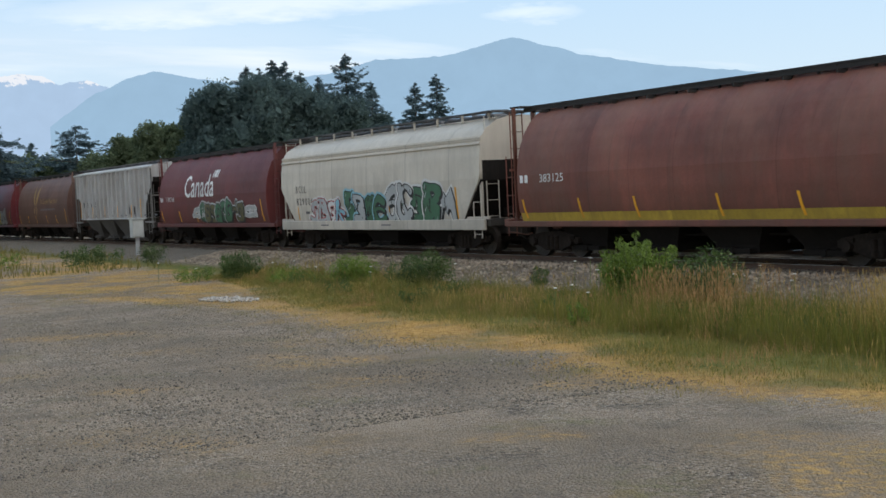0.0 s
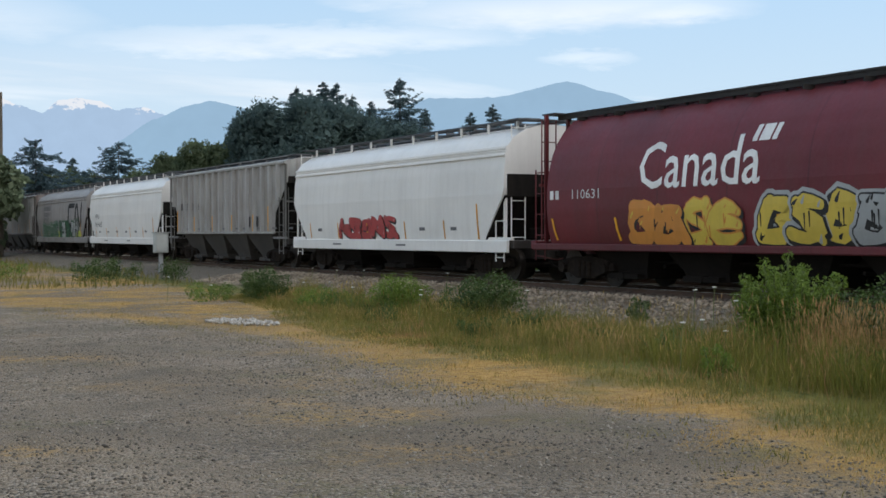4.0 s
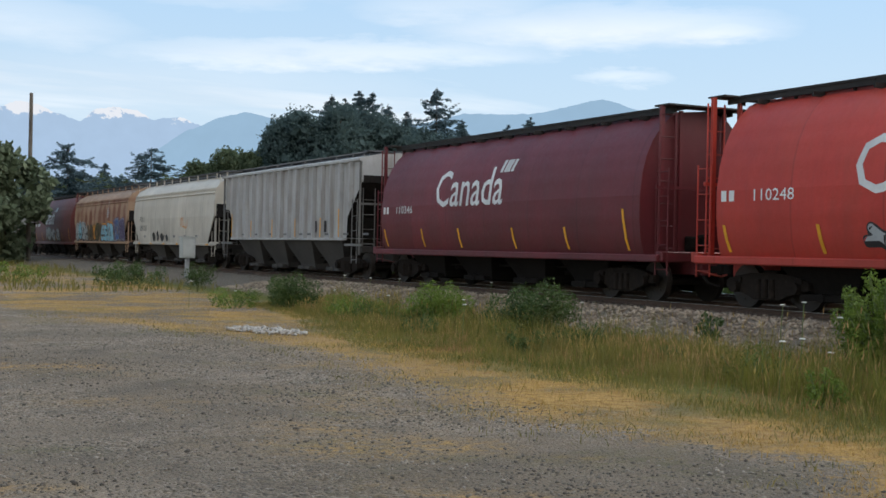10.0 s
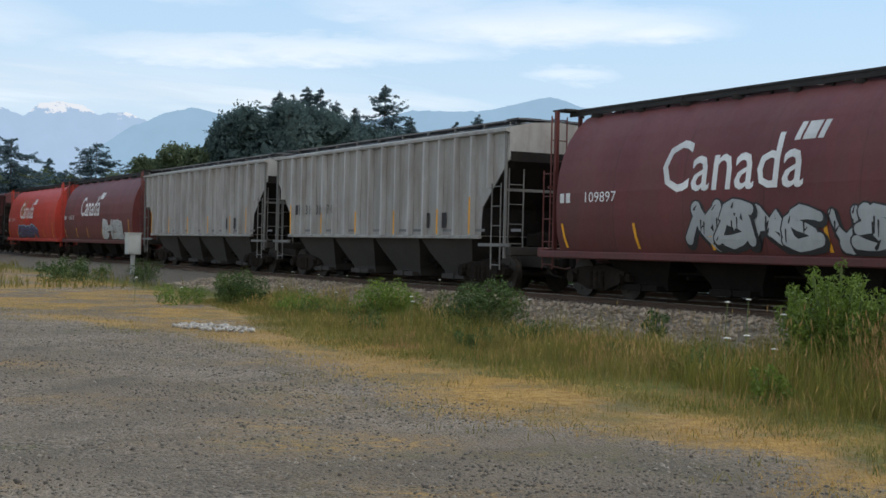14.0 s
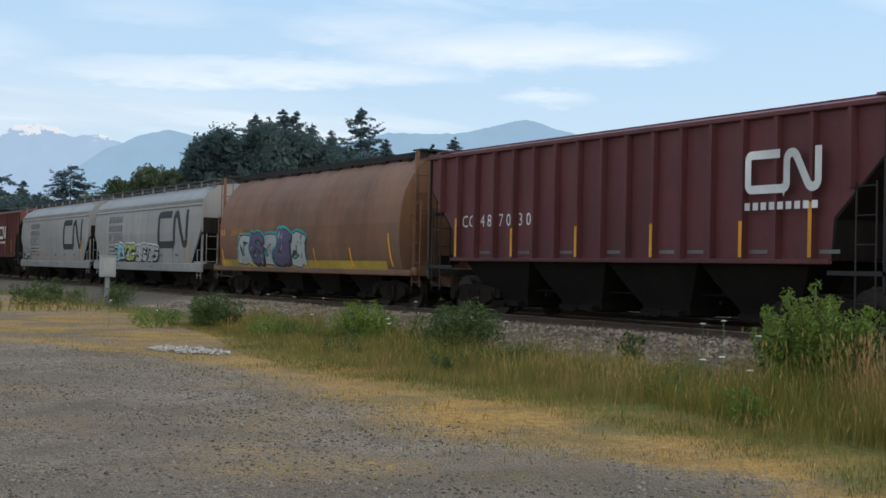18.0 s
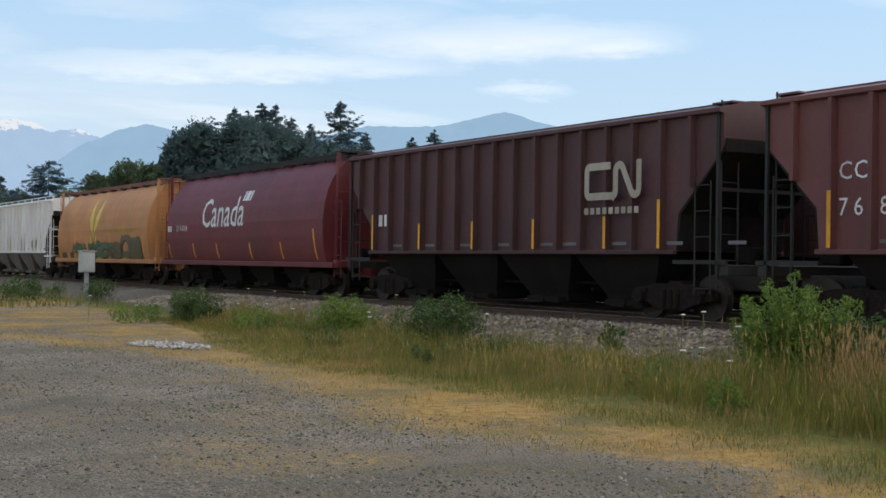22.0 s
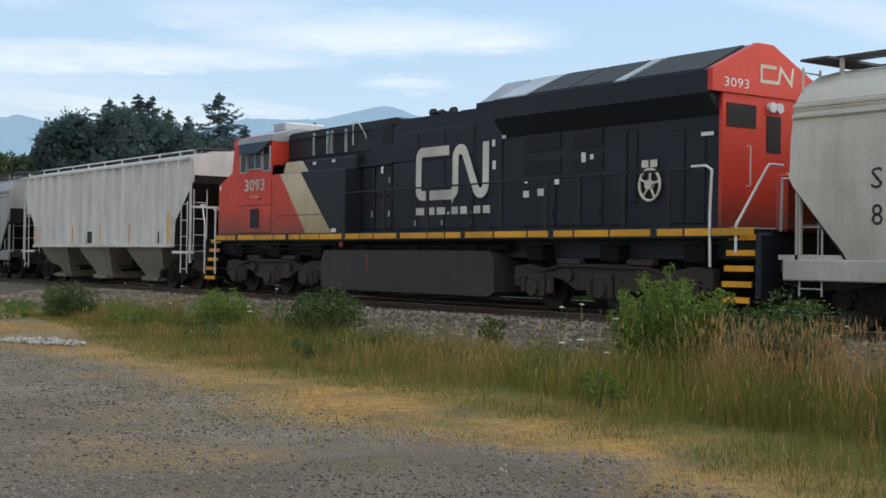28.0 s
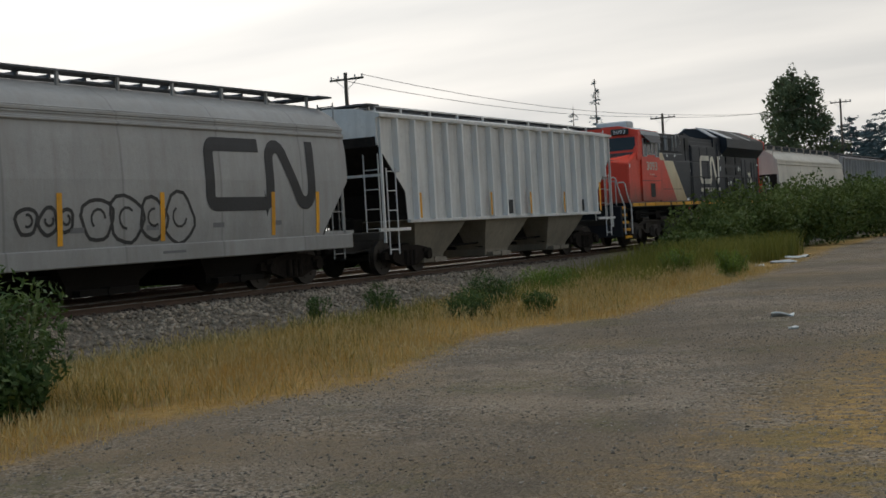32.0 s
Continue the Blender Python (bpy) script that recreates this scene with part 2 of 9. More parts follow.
def leaf_mat(name, c1, c2, rough=0.6, scale=0.35, trans=0.25):
    """Leaves or blades: tone varies per piece and in broad drifts."""
    if name in MATS:
        return MATS[name]
    m, nt, bs = nodes_of(name)
    n, l = nt.nodes.new, nt.links.new
    geo = n("ShaderNodeNewGeometry")
    no = n("ShaderNodeTexNoise"); no.inputs["Scale"].default_value = scale; no.inputs["Detail"].default_value = 4
    l(geo.outputs["Position"], no.inputs["Vector"])
    a = n("ShaderNodeMath"); a.operation = "MULTIPLY_ADD"; a.inputs[1].default_value = 0.6
    l(geo.outputs["Random Per Island"], a.inputs[0])
    s = n("ShaderNodeMapRange"); s.inputs["From Min"].default_value = 0.3; s.inputs["From Max"].default_value = 0.7; s.inputs["To Min"].default_value = -0.1; s.inputs["To Max"].default_value = 0.5
    l(no.outputs["Fac"], s.inputs[0]); l(s.outputs[0], a.inputs[2])
    mix = n("ShaderNodeMixRGB"); mix.use_clamp = True
    mix.inputs[1].default_value = (*c1, 1); mix.inputs[2].default_value = (*c2, 1)
    l(a.outputs[0], mix.inputs[0])
    l(mix.outputs[0], bs.inputs["Base Color"])
    bs.inputs["Roughness"].default_value = rough
    bs.inputs["Specular IOR Level"].default_value = 0.25
    tr = n("ShaderNodeBsdfTranslucent"); l(mix.outputs[0], tr.inputs["Color"])
    ms = n("ShaderNodeMixShader"); ms.inputs[0].default_value = trans
    l(bs.outputs[0], ms.inputs[1]); l(tr.outputs[0], ms.inputs[2])
    l(ms.outputs[0], nt.nodes["Material Output"].inputs["Surface"])
    MATS[name] = m
    return m


# where the gravel gives way to straw-dry grass, and that to green growth: (y, x), going along the track
DRY_EDGE = [(-70, 12.3), (-50, 10.9), (-36, 9.3), (-30.6, 8.75), (-20.3, 7.9), (-18, 8.8), (-16.5, 8.8), (-13.5, 7.9), (-12, 7.5), (-9, 8.0), (-4, 7.6), (5, 6.3), (6.5, 6.4), (7.5, 7.1), (9, 6.6), (11, 5.9), (13.4, 6.5), (17, 7.3), (21, 7.2), (23.5, 6.2), (29, 5.0), (45, 1.5), (75, -4.0)]
GREEN_EDGE = [(-60, 13.0), (-22, 12.2), (-12, 10.6), (-2, 9.0), (5, 7.3), (6.5, 7.6), (8, 8.3), (13, 8.4), (18.5, 8.5), (23, 9.0), (27, 10.2), (36, 11.6), (60, 12.5)]


def ground_mat():
    """Grey gravel yard, straw-dry grass along its edge, green sward and ballast soil beyond."""
    m, nt, bs = nodes_of("ground")
    n, l = nt.nodes.new, nt.links.new
    geo = n("ShaderNodeNewGeometry")
    sep = n("ShaderNodeSeparateXYZ"); l(geo.outputs["Position"], sep.inputs[0])

    def noise_node(scale, detail=5, rough=0.6):
        k = n("ShaderNodeTexNoise"); k.inputs["Scale"].default_value = scale; k.inputs["Detail"].default_value = detail; k.inputs["Roughness"].default_value = rough
        l(geo.outputs["Position"], k.inputs["Vector"])
        return k

    def mapr(sock, a, b, c=0.0, d=1.0):
        k = n("ShaderNodeMapRange"); k.inputs["From Min"].default_value = a; k.inputs["From Max"].default_value = b
        k.inputs["To Min"].default_value = c; k.inputs["To Max"].default_value = d
        l(sock, k.inputs[0]); return k.outputs[0]

    def math_(op, a, b):
        k = n("ShaderNodeMath"); k.operation = op
        for i, s in enumerate((a, b)):
            if isinstance(s, (int, float)):
                k.inputs[i].default_value = s
            else:
                l(s, k.inputs[i])
        return k.outputs[0]

    def mix(f, a, b):
        k = n("ShaderNodeMixRGB"); l(f, k.inputs[0])
        for i, s in ((1, a), (2, b)):
            if isinstance(s, tuple):
                k.inputs[i].default_value = (*s, 1)
            else:
                l(s, k.inputs[i])
        return k.outputs[0]

    broad, mid, fine, grit = noise_node(0.16, 5), noise_node(0.9, 6), noise_node(7, 6, 0.7), noise_node(38, 4, 0.7)
    # gravel: grey stones over brownish dust, damp dark drifts
    gravel = mix(mapr(grit.outputs["Fac"], 0.36, 0.66), (0.142, 0.115, 0.087), (0.46, 0.38, 0.293))
    gravel = mix(mapr(fine.outputs["Fac"], 0.40, 0.72, 0, 0.75), gravel, (0.28, 0.208, 0.138))
    gravel = mix(mapr(mid.outputs["Fac"], 0.48, 0.64, 0, 0.66), gravel, (0.13, 0.108, 0.086))
    gravel = mix(mapr(mid.outputs["Fac"], 0.44, 0.30, 0, 0.5), gravel, (0.40, 0.33, 0.25))
    vor = n("ShaderNodeTexVoronoi"); vor.inputs["Scale"].default_value = 16.0; l(geo.outputs["Position"], vor.inputs["Vector"])
    gravel = mix(mapr(vor.outputs["Distance"], 0.22, 0.10, 0, 0.5), gravel, (0.40, 0.35, 0.285))
    cells = n("ShaderNodeTexVoronoi"); cells.inputs["Scale"].default_value = 34.0; l(geo.outputs["Position"], cells.inputs["Vector"])
    csep = n("ShaderNodeSeparateColor"); l(cells.outputs["Color"], csep.inputs[0])
    coarse = mapr(noise_node(0.42, 4, 0.6).outputs["Fac"], 0.40, 0.60, 0.12, 1.0)
    gravel = mix(math_("MULTIPLY", mapr(csep.outputs[0], 0.66, 1.0, 0, 0.8), coarse), gravel, (0.40, 0.36, 0.30))
    gravel = mix(math_("MULTIPLY", mapr(csep.outputs[1], 0.50, 0.95, 0, 0.95), coarse), gravel, (0.042, 0.037, 0.031))
    flat = n("ShaderNodeTexVoronoi"); flat.inputs["Scale"].default_value = 15.0; l(geo.outputs["Position"], flat.inputs["Vector"])
    fsep = n("ShaderNodeSeparateColor"); l(flat.outputs["Color"], fsep.inputs[0])
    clod = math_("MULTIPLY", mapr(fsep.outputs[0], 0.80, 0.9), mapr(flat.outputs["Distance"], 0.42, 0.22))
    gravel = mix(math_("MULTIPLY", math_("MULTIPLY", clod, coarse), 0.75), gravel, (0.055, 0.048, 0.04))
    # brown dust lies in broad drifts, wheel tracks stay darker
    dust = noise_node(0.33, 4, 0.55)
    gravel = mix(mapr(dust.outputs["Fac"], 0.46, 0.66, 0, 0.60), gravel, (0.245, 0.178, 0.105))
    wet = noise_node(0.21, 3, 0.5); l(geo.outputs["Position"], wet.inputs["Vector"])
    gravel = mix(mapr(wet.outputs["Fac"], 0.54, 0.40, 0, 0.5), gravel, (0.128, 0.105, 0.079))
    moss = noise_node(0.55, 4, 0.6)
    gravel = mix(math_("MULTIPLY", mapr(moss.outputs["Fac"], 0.55, 0.68, 0, 0.55), mapr(fine.outputs["Fac"], 0.40, 0.58)), gravel, (0.125, 0.125, 0.05))
    straw = mix(mapr(fine.outputs["Fac"], 0.35, 0.7), (0.27, 0.158, 0.05), (0.60, 0.37, 0.12))
    straw = mix(mapr(mid.outputs["Fac"], 0.5, 0.75, 0, 0.5), straw, (0.20, 0.17, 0.07))
    green = mix(mapr(fine.outputs["Fac"], 0.35, 0.7), (0.06, 0.085, 0.016), (0.20, 0.185, 0.045))
    soil = mix(mapr(grit.outputs["Fac"], 0.35, 0.65), (0.12, 0.098, 0.074), (0.33, 0.275, 0.212))
    # edge of the dry strip, wandering with the noise and with y
    x = sep.outputs["X"]; y = sep.outputs["Y"]
    def along(table):
        out = table[0][1]
        for (y0, x0), (y1, x1) in zip(table, table[1:]):
            out = math_("ADD", out, mapr(y, y0, y1, 0.0, x1 - x0))
        return out
    edge = along(DRY_EDGE)
    wob = math_("MULTIPLY", math_("SUBTRACT", broad.outputs["Fac"], 0.5), 1.6)
    wob = math_("ADD", wob, math_("MULTIPLY", math_("SUBTRACT", mid.outputs["Fac"], 0.5), 3.0))
    calm = mapr(y, -7, -4, 0.28, 1.0)          # the belt towards -y has a sharper edge
    wob = math_("MULTIPLY", wob, calm)
    d = math_("ADD", math_("SUBTRACT", x, edge), wob)
    tuft = math_("ADD", d, math_("MULTIPLY", math_("MULTIPLY", math_("SUBTRACT", fine.outputs["Fac"], 0.5), 2.6), calm))
    f_straw = mapr(tuft, -0.15, 0.5)
    # thin dry patches out in the yard
    patch = math_("MULTIPLY", mapr(dust.outputs["Fac"], 0.54, 0.66), math_("MULTIPLY", mapr(fine.outputs["Fac"], 0.44, 0.60, 0, 0.70), mapr(y, -6, -3, 0.12, 1.0)))
    f_straw = math_("MULTIPLY", f_straw, mapr(math_("ADD", mid.outputs["Fac"], math_("MULTIPLY", math_("SUBTRACT", fine.outputs["Fac"], 0.5), 0.7)), 0.66, 0.50, 0.45, 1.0))
    bare = noise_node(0.30, 5, 0.65)
    f_straw = math_("MULTIPLY", f_straw, math_("MAXIMUM", math_("MAXIMUM", mapr(bare.outputs["Fac"], 0.56, 0.44, 0.06, 1.0), mapr(y, 26, 20, 0.0, 0.85)), mapr(y, -4, -7)))
    f_straw = math_("MAXIMUM", f_straw, patch)
    straw = mix(mapr(moss.outputs["Fac"], 0.50, 0.66, 0, 0.6), straw, (0.17, 0.15, 0.05))
    # dry grass again on the far side of the lane towards -y
    lane = math_("MULTIPLY", mapr(math_("ADD", x, wob), 3.6, 2.2), mapr(y, -5, -9))
    lane = math_("MULTIPLY", lane, mapr(math_("ADD", fine.outputs["Fac"], math_("SUBTRACT", mid.outputs["Fac"], 0.5)), 0.40, 0.58, 0.1, 0.85))
    f_straw = math_("MAXIMUM", f_straw, lane)
    col = mix(f_straw, gravel, straw)
    tuft2 = math_("ADD", math_("SUBTRACT", x, along(GREEN_EDGE)), math_("ADD", wob, math_("MULTIPLY", math_("SUBTRACT", fine.outputs["Fac"], 0.5), 2.0)))
    f_green = mapr(tuft2, -0.4, 0.9, 0, 0.9)
    col = mix(f_green, col, green)
    f_soil = math_("MULTIPLY", mapr(x, 13.4, 14.4), mapr(x, 27.5, 26))
    col = mix(f_soil, col, soil)
    l(col, bs.inputs["Base Color"])
    bs.inputs["Roughness"].default_value = 0.95
    bs.inputs["Specular IOR Level"].default_value = 0.15
    h = math_("ADD", math_("MULTIPLY", grit.outputs["Fac"], 0.5), fine.outputs["Fac"])
    h = math_("SUBTRACT", h, math_("MULTIPLY", cells.outputs["Distance"], 1.2))
    bp = n("ShaderNodeBump"); bp.inputs["Strength"].default_value = 0.8; bp.inputs["Distance"].default_value = 0.05
    l(h, bp.inputs["Height"]); l(bp.outputs[0], bs.inputs["Normal"])
    return m


def mountain_mat(name, hazed_rock, snow_from, snow=(0.82, 0.86, 0.93), amount=1.0, scale=0.011):
    """Distant slopes: the blue haze of the air is put into a colour that glows; snow in the high gullies."""
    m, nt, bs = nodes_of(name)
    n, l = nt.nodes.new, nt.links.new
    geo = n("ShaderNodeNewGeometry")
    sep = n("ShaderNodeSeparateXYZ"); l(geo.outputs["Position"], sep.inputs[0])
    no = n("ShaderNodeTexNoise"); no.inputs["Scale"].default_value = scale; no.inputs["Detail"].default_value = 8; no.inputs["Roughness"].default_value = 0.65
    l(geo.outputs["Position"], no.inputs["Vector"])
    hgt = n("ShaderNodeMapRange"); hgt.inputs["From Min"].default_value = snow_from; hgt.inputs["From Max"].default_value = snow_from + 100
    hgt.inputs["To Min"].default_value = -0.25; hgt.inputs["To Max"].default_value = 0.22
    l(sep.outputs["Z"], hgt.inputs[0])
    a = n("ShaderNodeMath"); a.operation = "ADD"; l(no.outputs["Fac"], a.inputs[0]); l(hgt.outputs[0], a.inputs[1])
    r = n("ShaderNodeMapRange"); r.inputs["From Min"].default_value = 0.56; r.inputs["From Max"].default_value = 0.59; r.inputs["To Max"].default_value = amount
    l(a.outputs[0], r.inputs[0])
    tone = n("ShaderNodeMixRGB"); tone.inputs[1].default_value = (*[c * 0.92 for c in hazed_rock], 1); tone.inputs[2].default_value = (*[min(c * 1.08, 1) for c in hazed_rock], 1)
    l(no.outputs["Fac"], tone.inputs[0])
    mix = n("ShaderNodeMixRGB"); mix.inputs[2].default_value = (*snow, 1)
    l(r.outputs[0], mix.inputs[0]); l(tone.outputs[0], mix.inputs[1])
    # the slopes glow by themselves, so the painted haze needs no light
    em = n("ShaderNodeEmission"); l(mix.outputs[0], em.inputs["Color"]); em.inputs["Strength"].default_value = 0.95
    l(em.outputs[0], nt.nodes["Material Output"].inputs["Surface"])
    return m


def rusted_paint():
    """Faded buff paint with a soft rust stain high in each bay of the side, and rust creeping along the top."""
    m = paint("rusty_smooth", (0.40, 0.27, 0.175), rough=0.65, dirt=(0.24, 0.09, 0.045), amount=0.4, streak=0.55, fade=0.2)
    nt = m.node_tree
    bs = nt.nodes["Principled BSDF"]
    n, l = nt.nodes.new, nt.links.new
    old = bs.inputs["Base Color"].links[0].from_socket
    tc = n("ShaderNodeTexCoord")
    sep = n("ShaderNodeSeparateXYZ"); l(tc.outputs["Object"], sep.inputs[0])
    no = n("ShaderNodeTexNoise"); no.inputs["Scale"].default_value = 0.9; no.inputs["Detail"].default_value = 6
    l(tc.outputs["Object"], no.inputs["Vector"])

    def op(kind, a_, b_=None, c_=None):
        k = n("ShaderNodeMath"); k.operation = kind
        for i, q in enumerate((a_, b_, c_)):
            if q is None:
                continue
            if isinstance(q, (int, float)):
                k.inputs[i].default_value = q
            else:
                l(q, k.inputs[i])
        return k.outputs[0]
    wave = op("COSINE", op("MULTIPLY_ADD", sep.outputs["Y"], 4.65, op("MULTIPLY", no.outputs["Fac"], 1.5)))
    dz = op("DIVIDE", op("SUBTRACT", sep.outputs["Z"], 2.72), 0.75)
    bay = op("SUBTRACT", op("ADD", op("MULTIPLY", wave, 0.55), 0.55), op("MULTIPLY", dz, dz))
    bay = op("ADD", bay, op("MULTIPLY_ADD", no.outputs["Fac"], 3.4, -1.75))
    top = op("MULTIPLY_ADD", op("ABSOLUTE", op("SUBTRACT", sep.outputs["Z"], 3.55)), -3.0, op("MULTIPLY_ADD", no.outputs["Fac"], 2.4, -0.75))
    r = n("ShaderNodeMapRange"); r.inputs["From Min"].default_value = -0.1; r.inputs["From Max"].default_value = 0.95; r.inputs["To Max"].default_value = 0.85
    l(op("MAXIMUM", bay, top), r.inputs[0])
    mix = n("ShaderNodeMixRGB"); mix.inputs[2].default_value = (0.19, 0.055, 0.03, 1)
    l(r.outputs[0], mix.inputs[0]); l(old, mix.inputs[1]); l(mix.outputs[0], bs.inputs["Base Color"])
    return m


def smudged(m, colour, amount, low=0.46, high=0.66, pitch=0.875):
    """Uneven brown grime that has run and spread over a ribbed side, more of it on some panels than on others."""
    nt = m.node_tree
    bs = nt.nodes["Principled BSDF"]
    n, l = nt.nodes.new, nt.links.new
    old = bs.inputs["Base Color"].links[0].from_socket
    tc = n("ShaderNodeTexCoord")
    mp = n("ShaderNodeMapping"); mp.inputs["Scale"].default_value = (1.0, 1.5, 0.6); l(tc.outputs["Object"], mp.inputs[0])
    info = n("ShaderNodeObjectInfo")
    no = n("ShaderNodeTexNoise"); no.noise_dimensions = "4D"; no.inputs["Scale"].default_value = 1.2; no.inputs["Detail"].default_value = 7; no.inputs["Roughness"].default_value = 0.65
    l(mp.outputs[0], no.inputs["Vector"])
    w = n("ShaderNodeMath"); w.operation = "MULTIPLY"; w.inputs[1].default_value = 37.0; l(info.outputs["Random"], w.inputs[0]); l(w.outputs[0], no.inputs["W"])
    sep = n("ShaderNodeSeparateXYZ"); l(tc.outputs["Object"], sep.inputs[0])
    cell = n("ShaderNodeMath"); cell.operation = "MULTIPLY_ADD"; cell.inputs[1].default_value = 1.0 / pitch; cell.inputs[2].default_value = 40.0; l(sep.outputs["Y"], cell.inputs[0])
    fl = n("ShaderNodeMath"); fl.operation = "FLOOR"; l(cell.outputs[0], fl.inputs[0])
    wn = n("ShaderNodeTexWhiteNoise"); wn.noise_dimensions = "2D"
    cb = n("ShaderNodeCombineXYZ"); l(fl.outputs[0], cb.inputs[0]); l(w.outputs[0], cb.inputs[1]); l(cb.outputs[0], wn.inputs["Vector"])
    a = n("ShaderNodeMath"); a.operation = "MULTIPLY_ADD"; a.inputs[1].default_value = 0.14; l(wn.outputs["Value"], a.inputs[0]); l(no.outputs["Fac"], a.inputs[2])
    r = n("ShaderNodeMapRange"); r.inputs["From Min"].default_value = low; r.inputs["From Max"].default_value = high + 0.1; r.inputs["To Max"].default_value = amount
    l(a.outputs[0], r.inputs[0])
    mix = n("ShaderNodeMixRGB"); mix.inputs[2].default_value = (*colour, 1)
    l(r.outputs[0], mix.inputs[0]); l(old, mix.inputs[1]); l(mix.outputs[0], bs.inputs["Base Color"])
    return m


def dusted(m, z0, z1, dust, amount):
    """Brown road dust thrown up over the low parts of a painted side, with a broken upper edge."""
    nt = m.node_tree
    bs = nt.nodes["Principled BSDF"]
    n, l = nt.nodes.new, nt.links.new
    old = bs.inputs["Base Color"].links[0].from_socket
    geo = n("ShaderNodeTexCoord")
    sep = n("ShaderNodeSeparateXYZ"); l(geo.outputs["Object"], sep.inputs[0])
    no = n("ShaderNodeTexNoise"); no.inputs["Scale"].default_value = 1.6; no.inputs["Detail"].default_value = 6
    l(geo.outputs["Object"], no.inputs["Vector"])
    h = n("ShaderNodeMath"); h.operation = "MULTIPLY_ADD"; h.inputs[1].default_value = -0.9
    l(no.outputs["Fac"], h.inputs[0]); l(sep.outputs["Z"], h.inputs[2])
    r = n("ShaderNodeMapRange"); r.inputs["From Min"].default_value = z1 - 0.45; r.inputs["From Max"].default_value = z0 - 0.45; r.inputs["To Max"].default_value = amount
    l(h.outputs[0], r.inputs[0])
    mix = n("ShaderNodeMixRGB"); mix.inputs[2].default_value = (*dust, 1)
    l(r.outputs[0], mix.inputs[0]); l(old, mix.inputs[1]); l(mix.outputs[0], bs.inputs["Base Color"])
    return m


def plated(m, pitch, spread, chalk_sheen, amount):
    """Rolled plates welded side by side: each has aged to its own tone, the weld between them is dark. Upper parts are
    paler in patches: sun-chalked, with the sky's sheen put into the colour. The tone darkens low down.
    """
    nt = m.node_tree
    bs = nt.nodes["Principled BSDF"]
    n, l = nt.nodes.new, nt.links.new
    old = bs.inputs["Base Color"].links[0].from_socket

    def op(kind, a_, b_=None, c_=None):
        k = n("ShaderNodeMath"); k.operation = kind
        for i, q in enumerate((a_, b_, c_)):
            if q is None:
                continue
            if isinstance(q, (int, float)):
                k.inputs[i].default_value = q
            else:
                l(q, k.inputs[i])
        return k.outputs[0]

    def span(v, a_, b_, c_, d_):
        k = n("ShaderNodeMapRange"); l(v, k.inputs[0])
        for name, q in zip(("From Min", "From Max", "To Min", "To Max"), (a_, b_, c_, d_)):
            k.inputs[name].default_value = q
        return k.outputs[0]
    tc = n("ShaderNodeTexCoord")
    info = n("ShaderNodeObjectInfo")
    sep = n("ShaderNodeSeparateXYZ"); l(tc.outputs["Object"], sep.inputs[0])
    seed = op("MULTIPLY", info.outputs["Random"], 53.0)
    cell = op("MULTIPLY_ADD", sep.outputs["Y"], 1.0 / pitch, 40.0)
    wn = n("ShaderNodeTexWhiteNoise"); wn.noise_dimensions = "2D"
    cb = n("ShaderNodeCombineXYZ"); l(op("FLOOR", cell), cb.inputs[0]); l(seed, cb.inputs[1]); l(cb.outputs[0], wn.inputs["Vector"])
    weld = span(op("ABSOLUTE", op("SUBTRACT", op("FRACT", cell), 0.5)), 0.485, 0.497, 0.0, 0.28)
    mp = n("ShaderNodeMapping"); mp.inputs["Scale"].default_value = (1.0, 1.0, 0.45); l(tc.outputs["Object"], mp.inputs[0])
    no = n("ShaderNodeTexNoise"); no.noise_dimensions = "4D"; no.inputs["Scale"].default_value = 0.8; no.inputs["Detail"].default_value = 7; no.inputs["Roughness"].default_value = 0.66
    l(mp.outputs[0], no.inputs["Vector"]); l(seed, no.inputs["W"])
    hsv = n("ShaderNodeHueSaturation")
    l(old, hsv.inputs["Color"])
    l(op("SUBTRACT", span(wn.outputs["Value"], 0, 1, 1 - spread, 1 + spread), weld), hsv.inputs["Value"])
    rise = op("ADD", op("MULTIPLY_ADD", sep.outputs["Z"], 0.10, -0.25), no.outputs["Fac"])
    mix = n("ShaderNodeMixRGB"); mix.inputs[2].default_value = (*chalk_sheen, 1)
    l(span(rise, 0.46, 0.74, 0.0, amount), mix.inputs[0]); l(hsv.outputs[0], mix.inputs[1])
    stain = n("ShaderNodeMixRGB"); stain.inputs[2].default_value = (*[c * 0.42 for c in chalk_sheen], 1)
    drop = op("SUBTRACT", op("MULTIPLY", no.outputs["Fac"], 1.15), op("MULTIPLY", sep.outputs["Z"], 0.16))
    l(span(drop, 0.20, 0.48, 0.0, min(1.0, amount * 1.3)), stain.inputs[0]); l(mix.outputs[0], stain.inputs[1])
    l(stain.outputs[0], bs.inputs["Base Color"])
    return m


BLACK = paint("black_steel", (0.018, 0.017, 0.016), rough=0.7, dirt=(0.06, 0.05, 0.042), amount=0.5, streak=0.4)
# Next three: shade beneath the train is put into the grimy colours.
UNDER = paint("grimy_shaded_underframe", (0.015, 0.013, 0.0115), rough=0.95, dirt=(0.028, 0.023, 0.019), amount=0.6, streak=0.3)
LOCO_TRUCK = paint("dusty_shaded_engine_truck", (0.046, 0.035, 0.026), rough=0.85, dirt=(0.05, 0.04, 0.03), amount=0.5, streak=0.4)
TRUCK = paint("shaded_truck_casting", (0.020, 0.016, 0.0135), rough=0.9, dirt=(0.055, 0.042, 0.032), amount=0.6, streak=0.2)
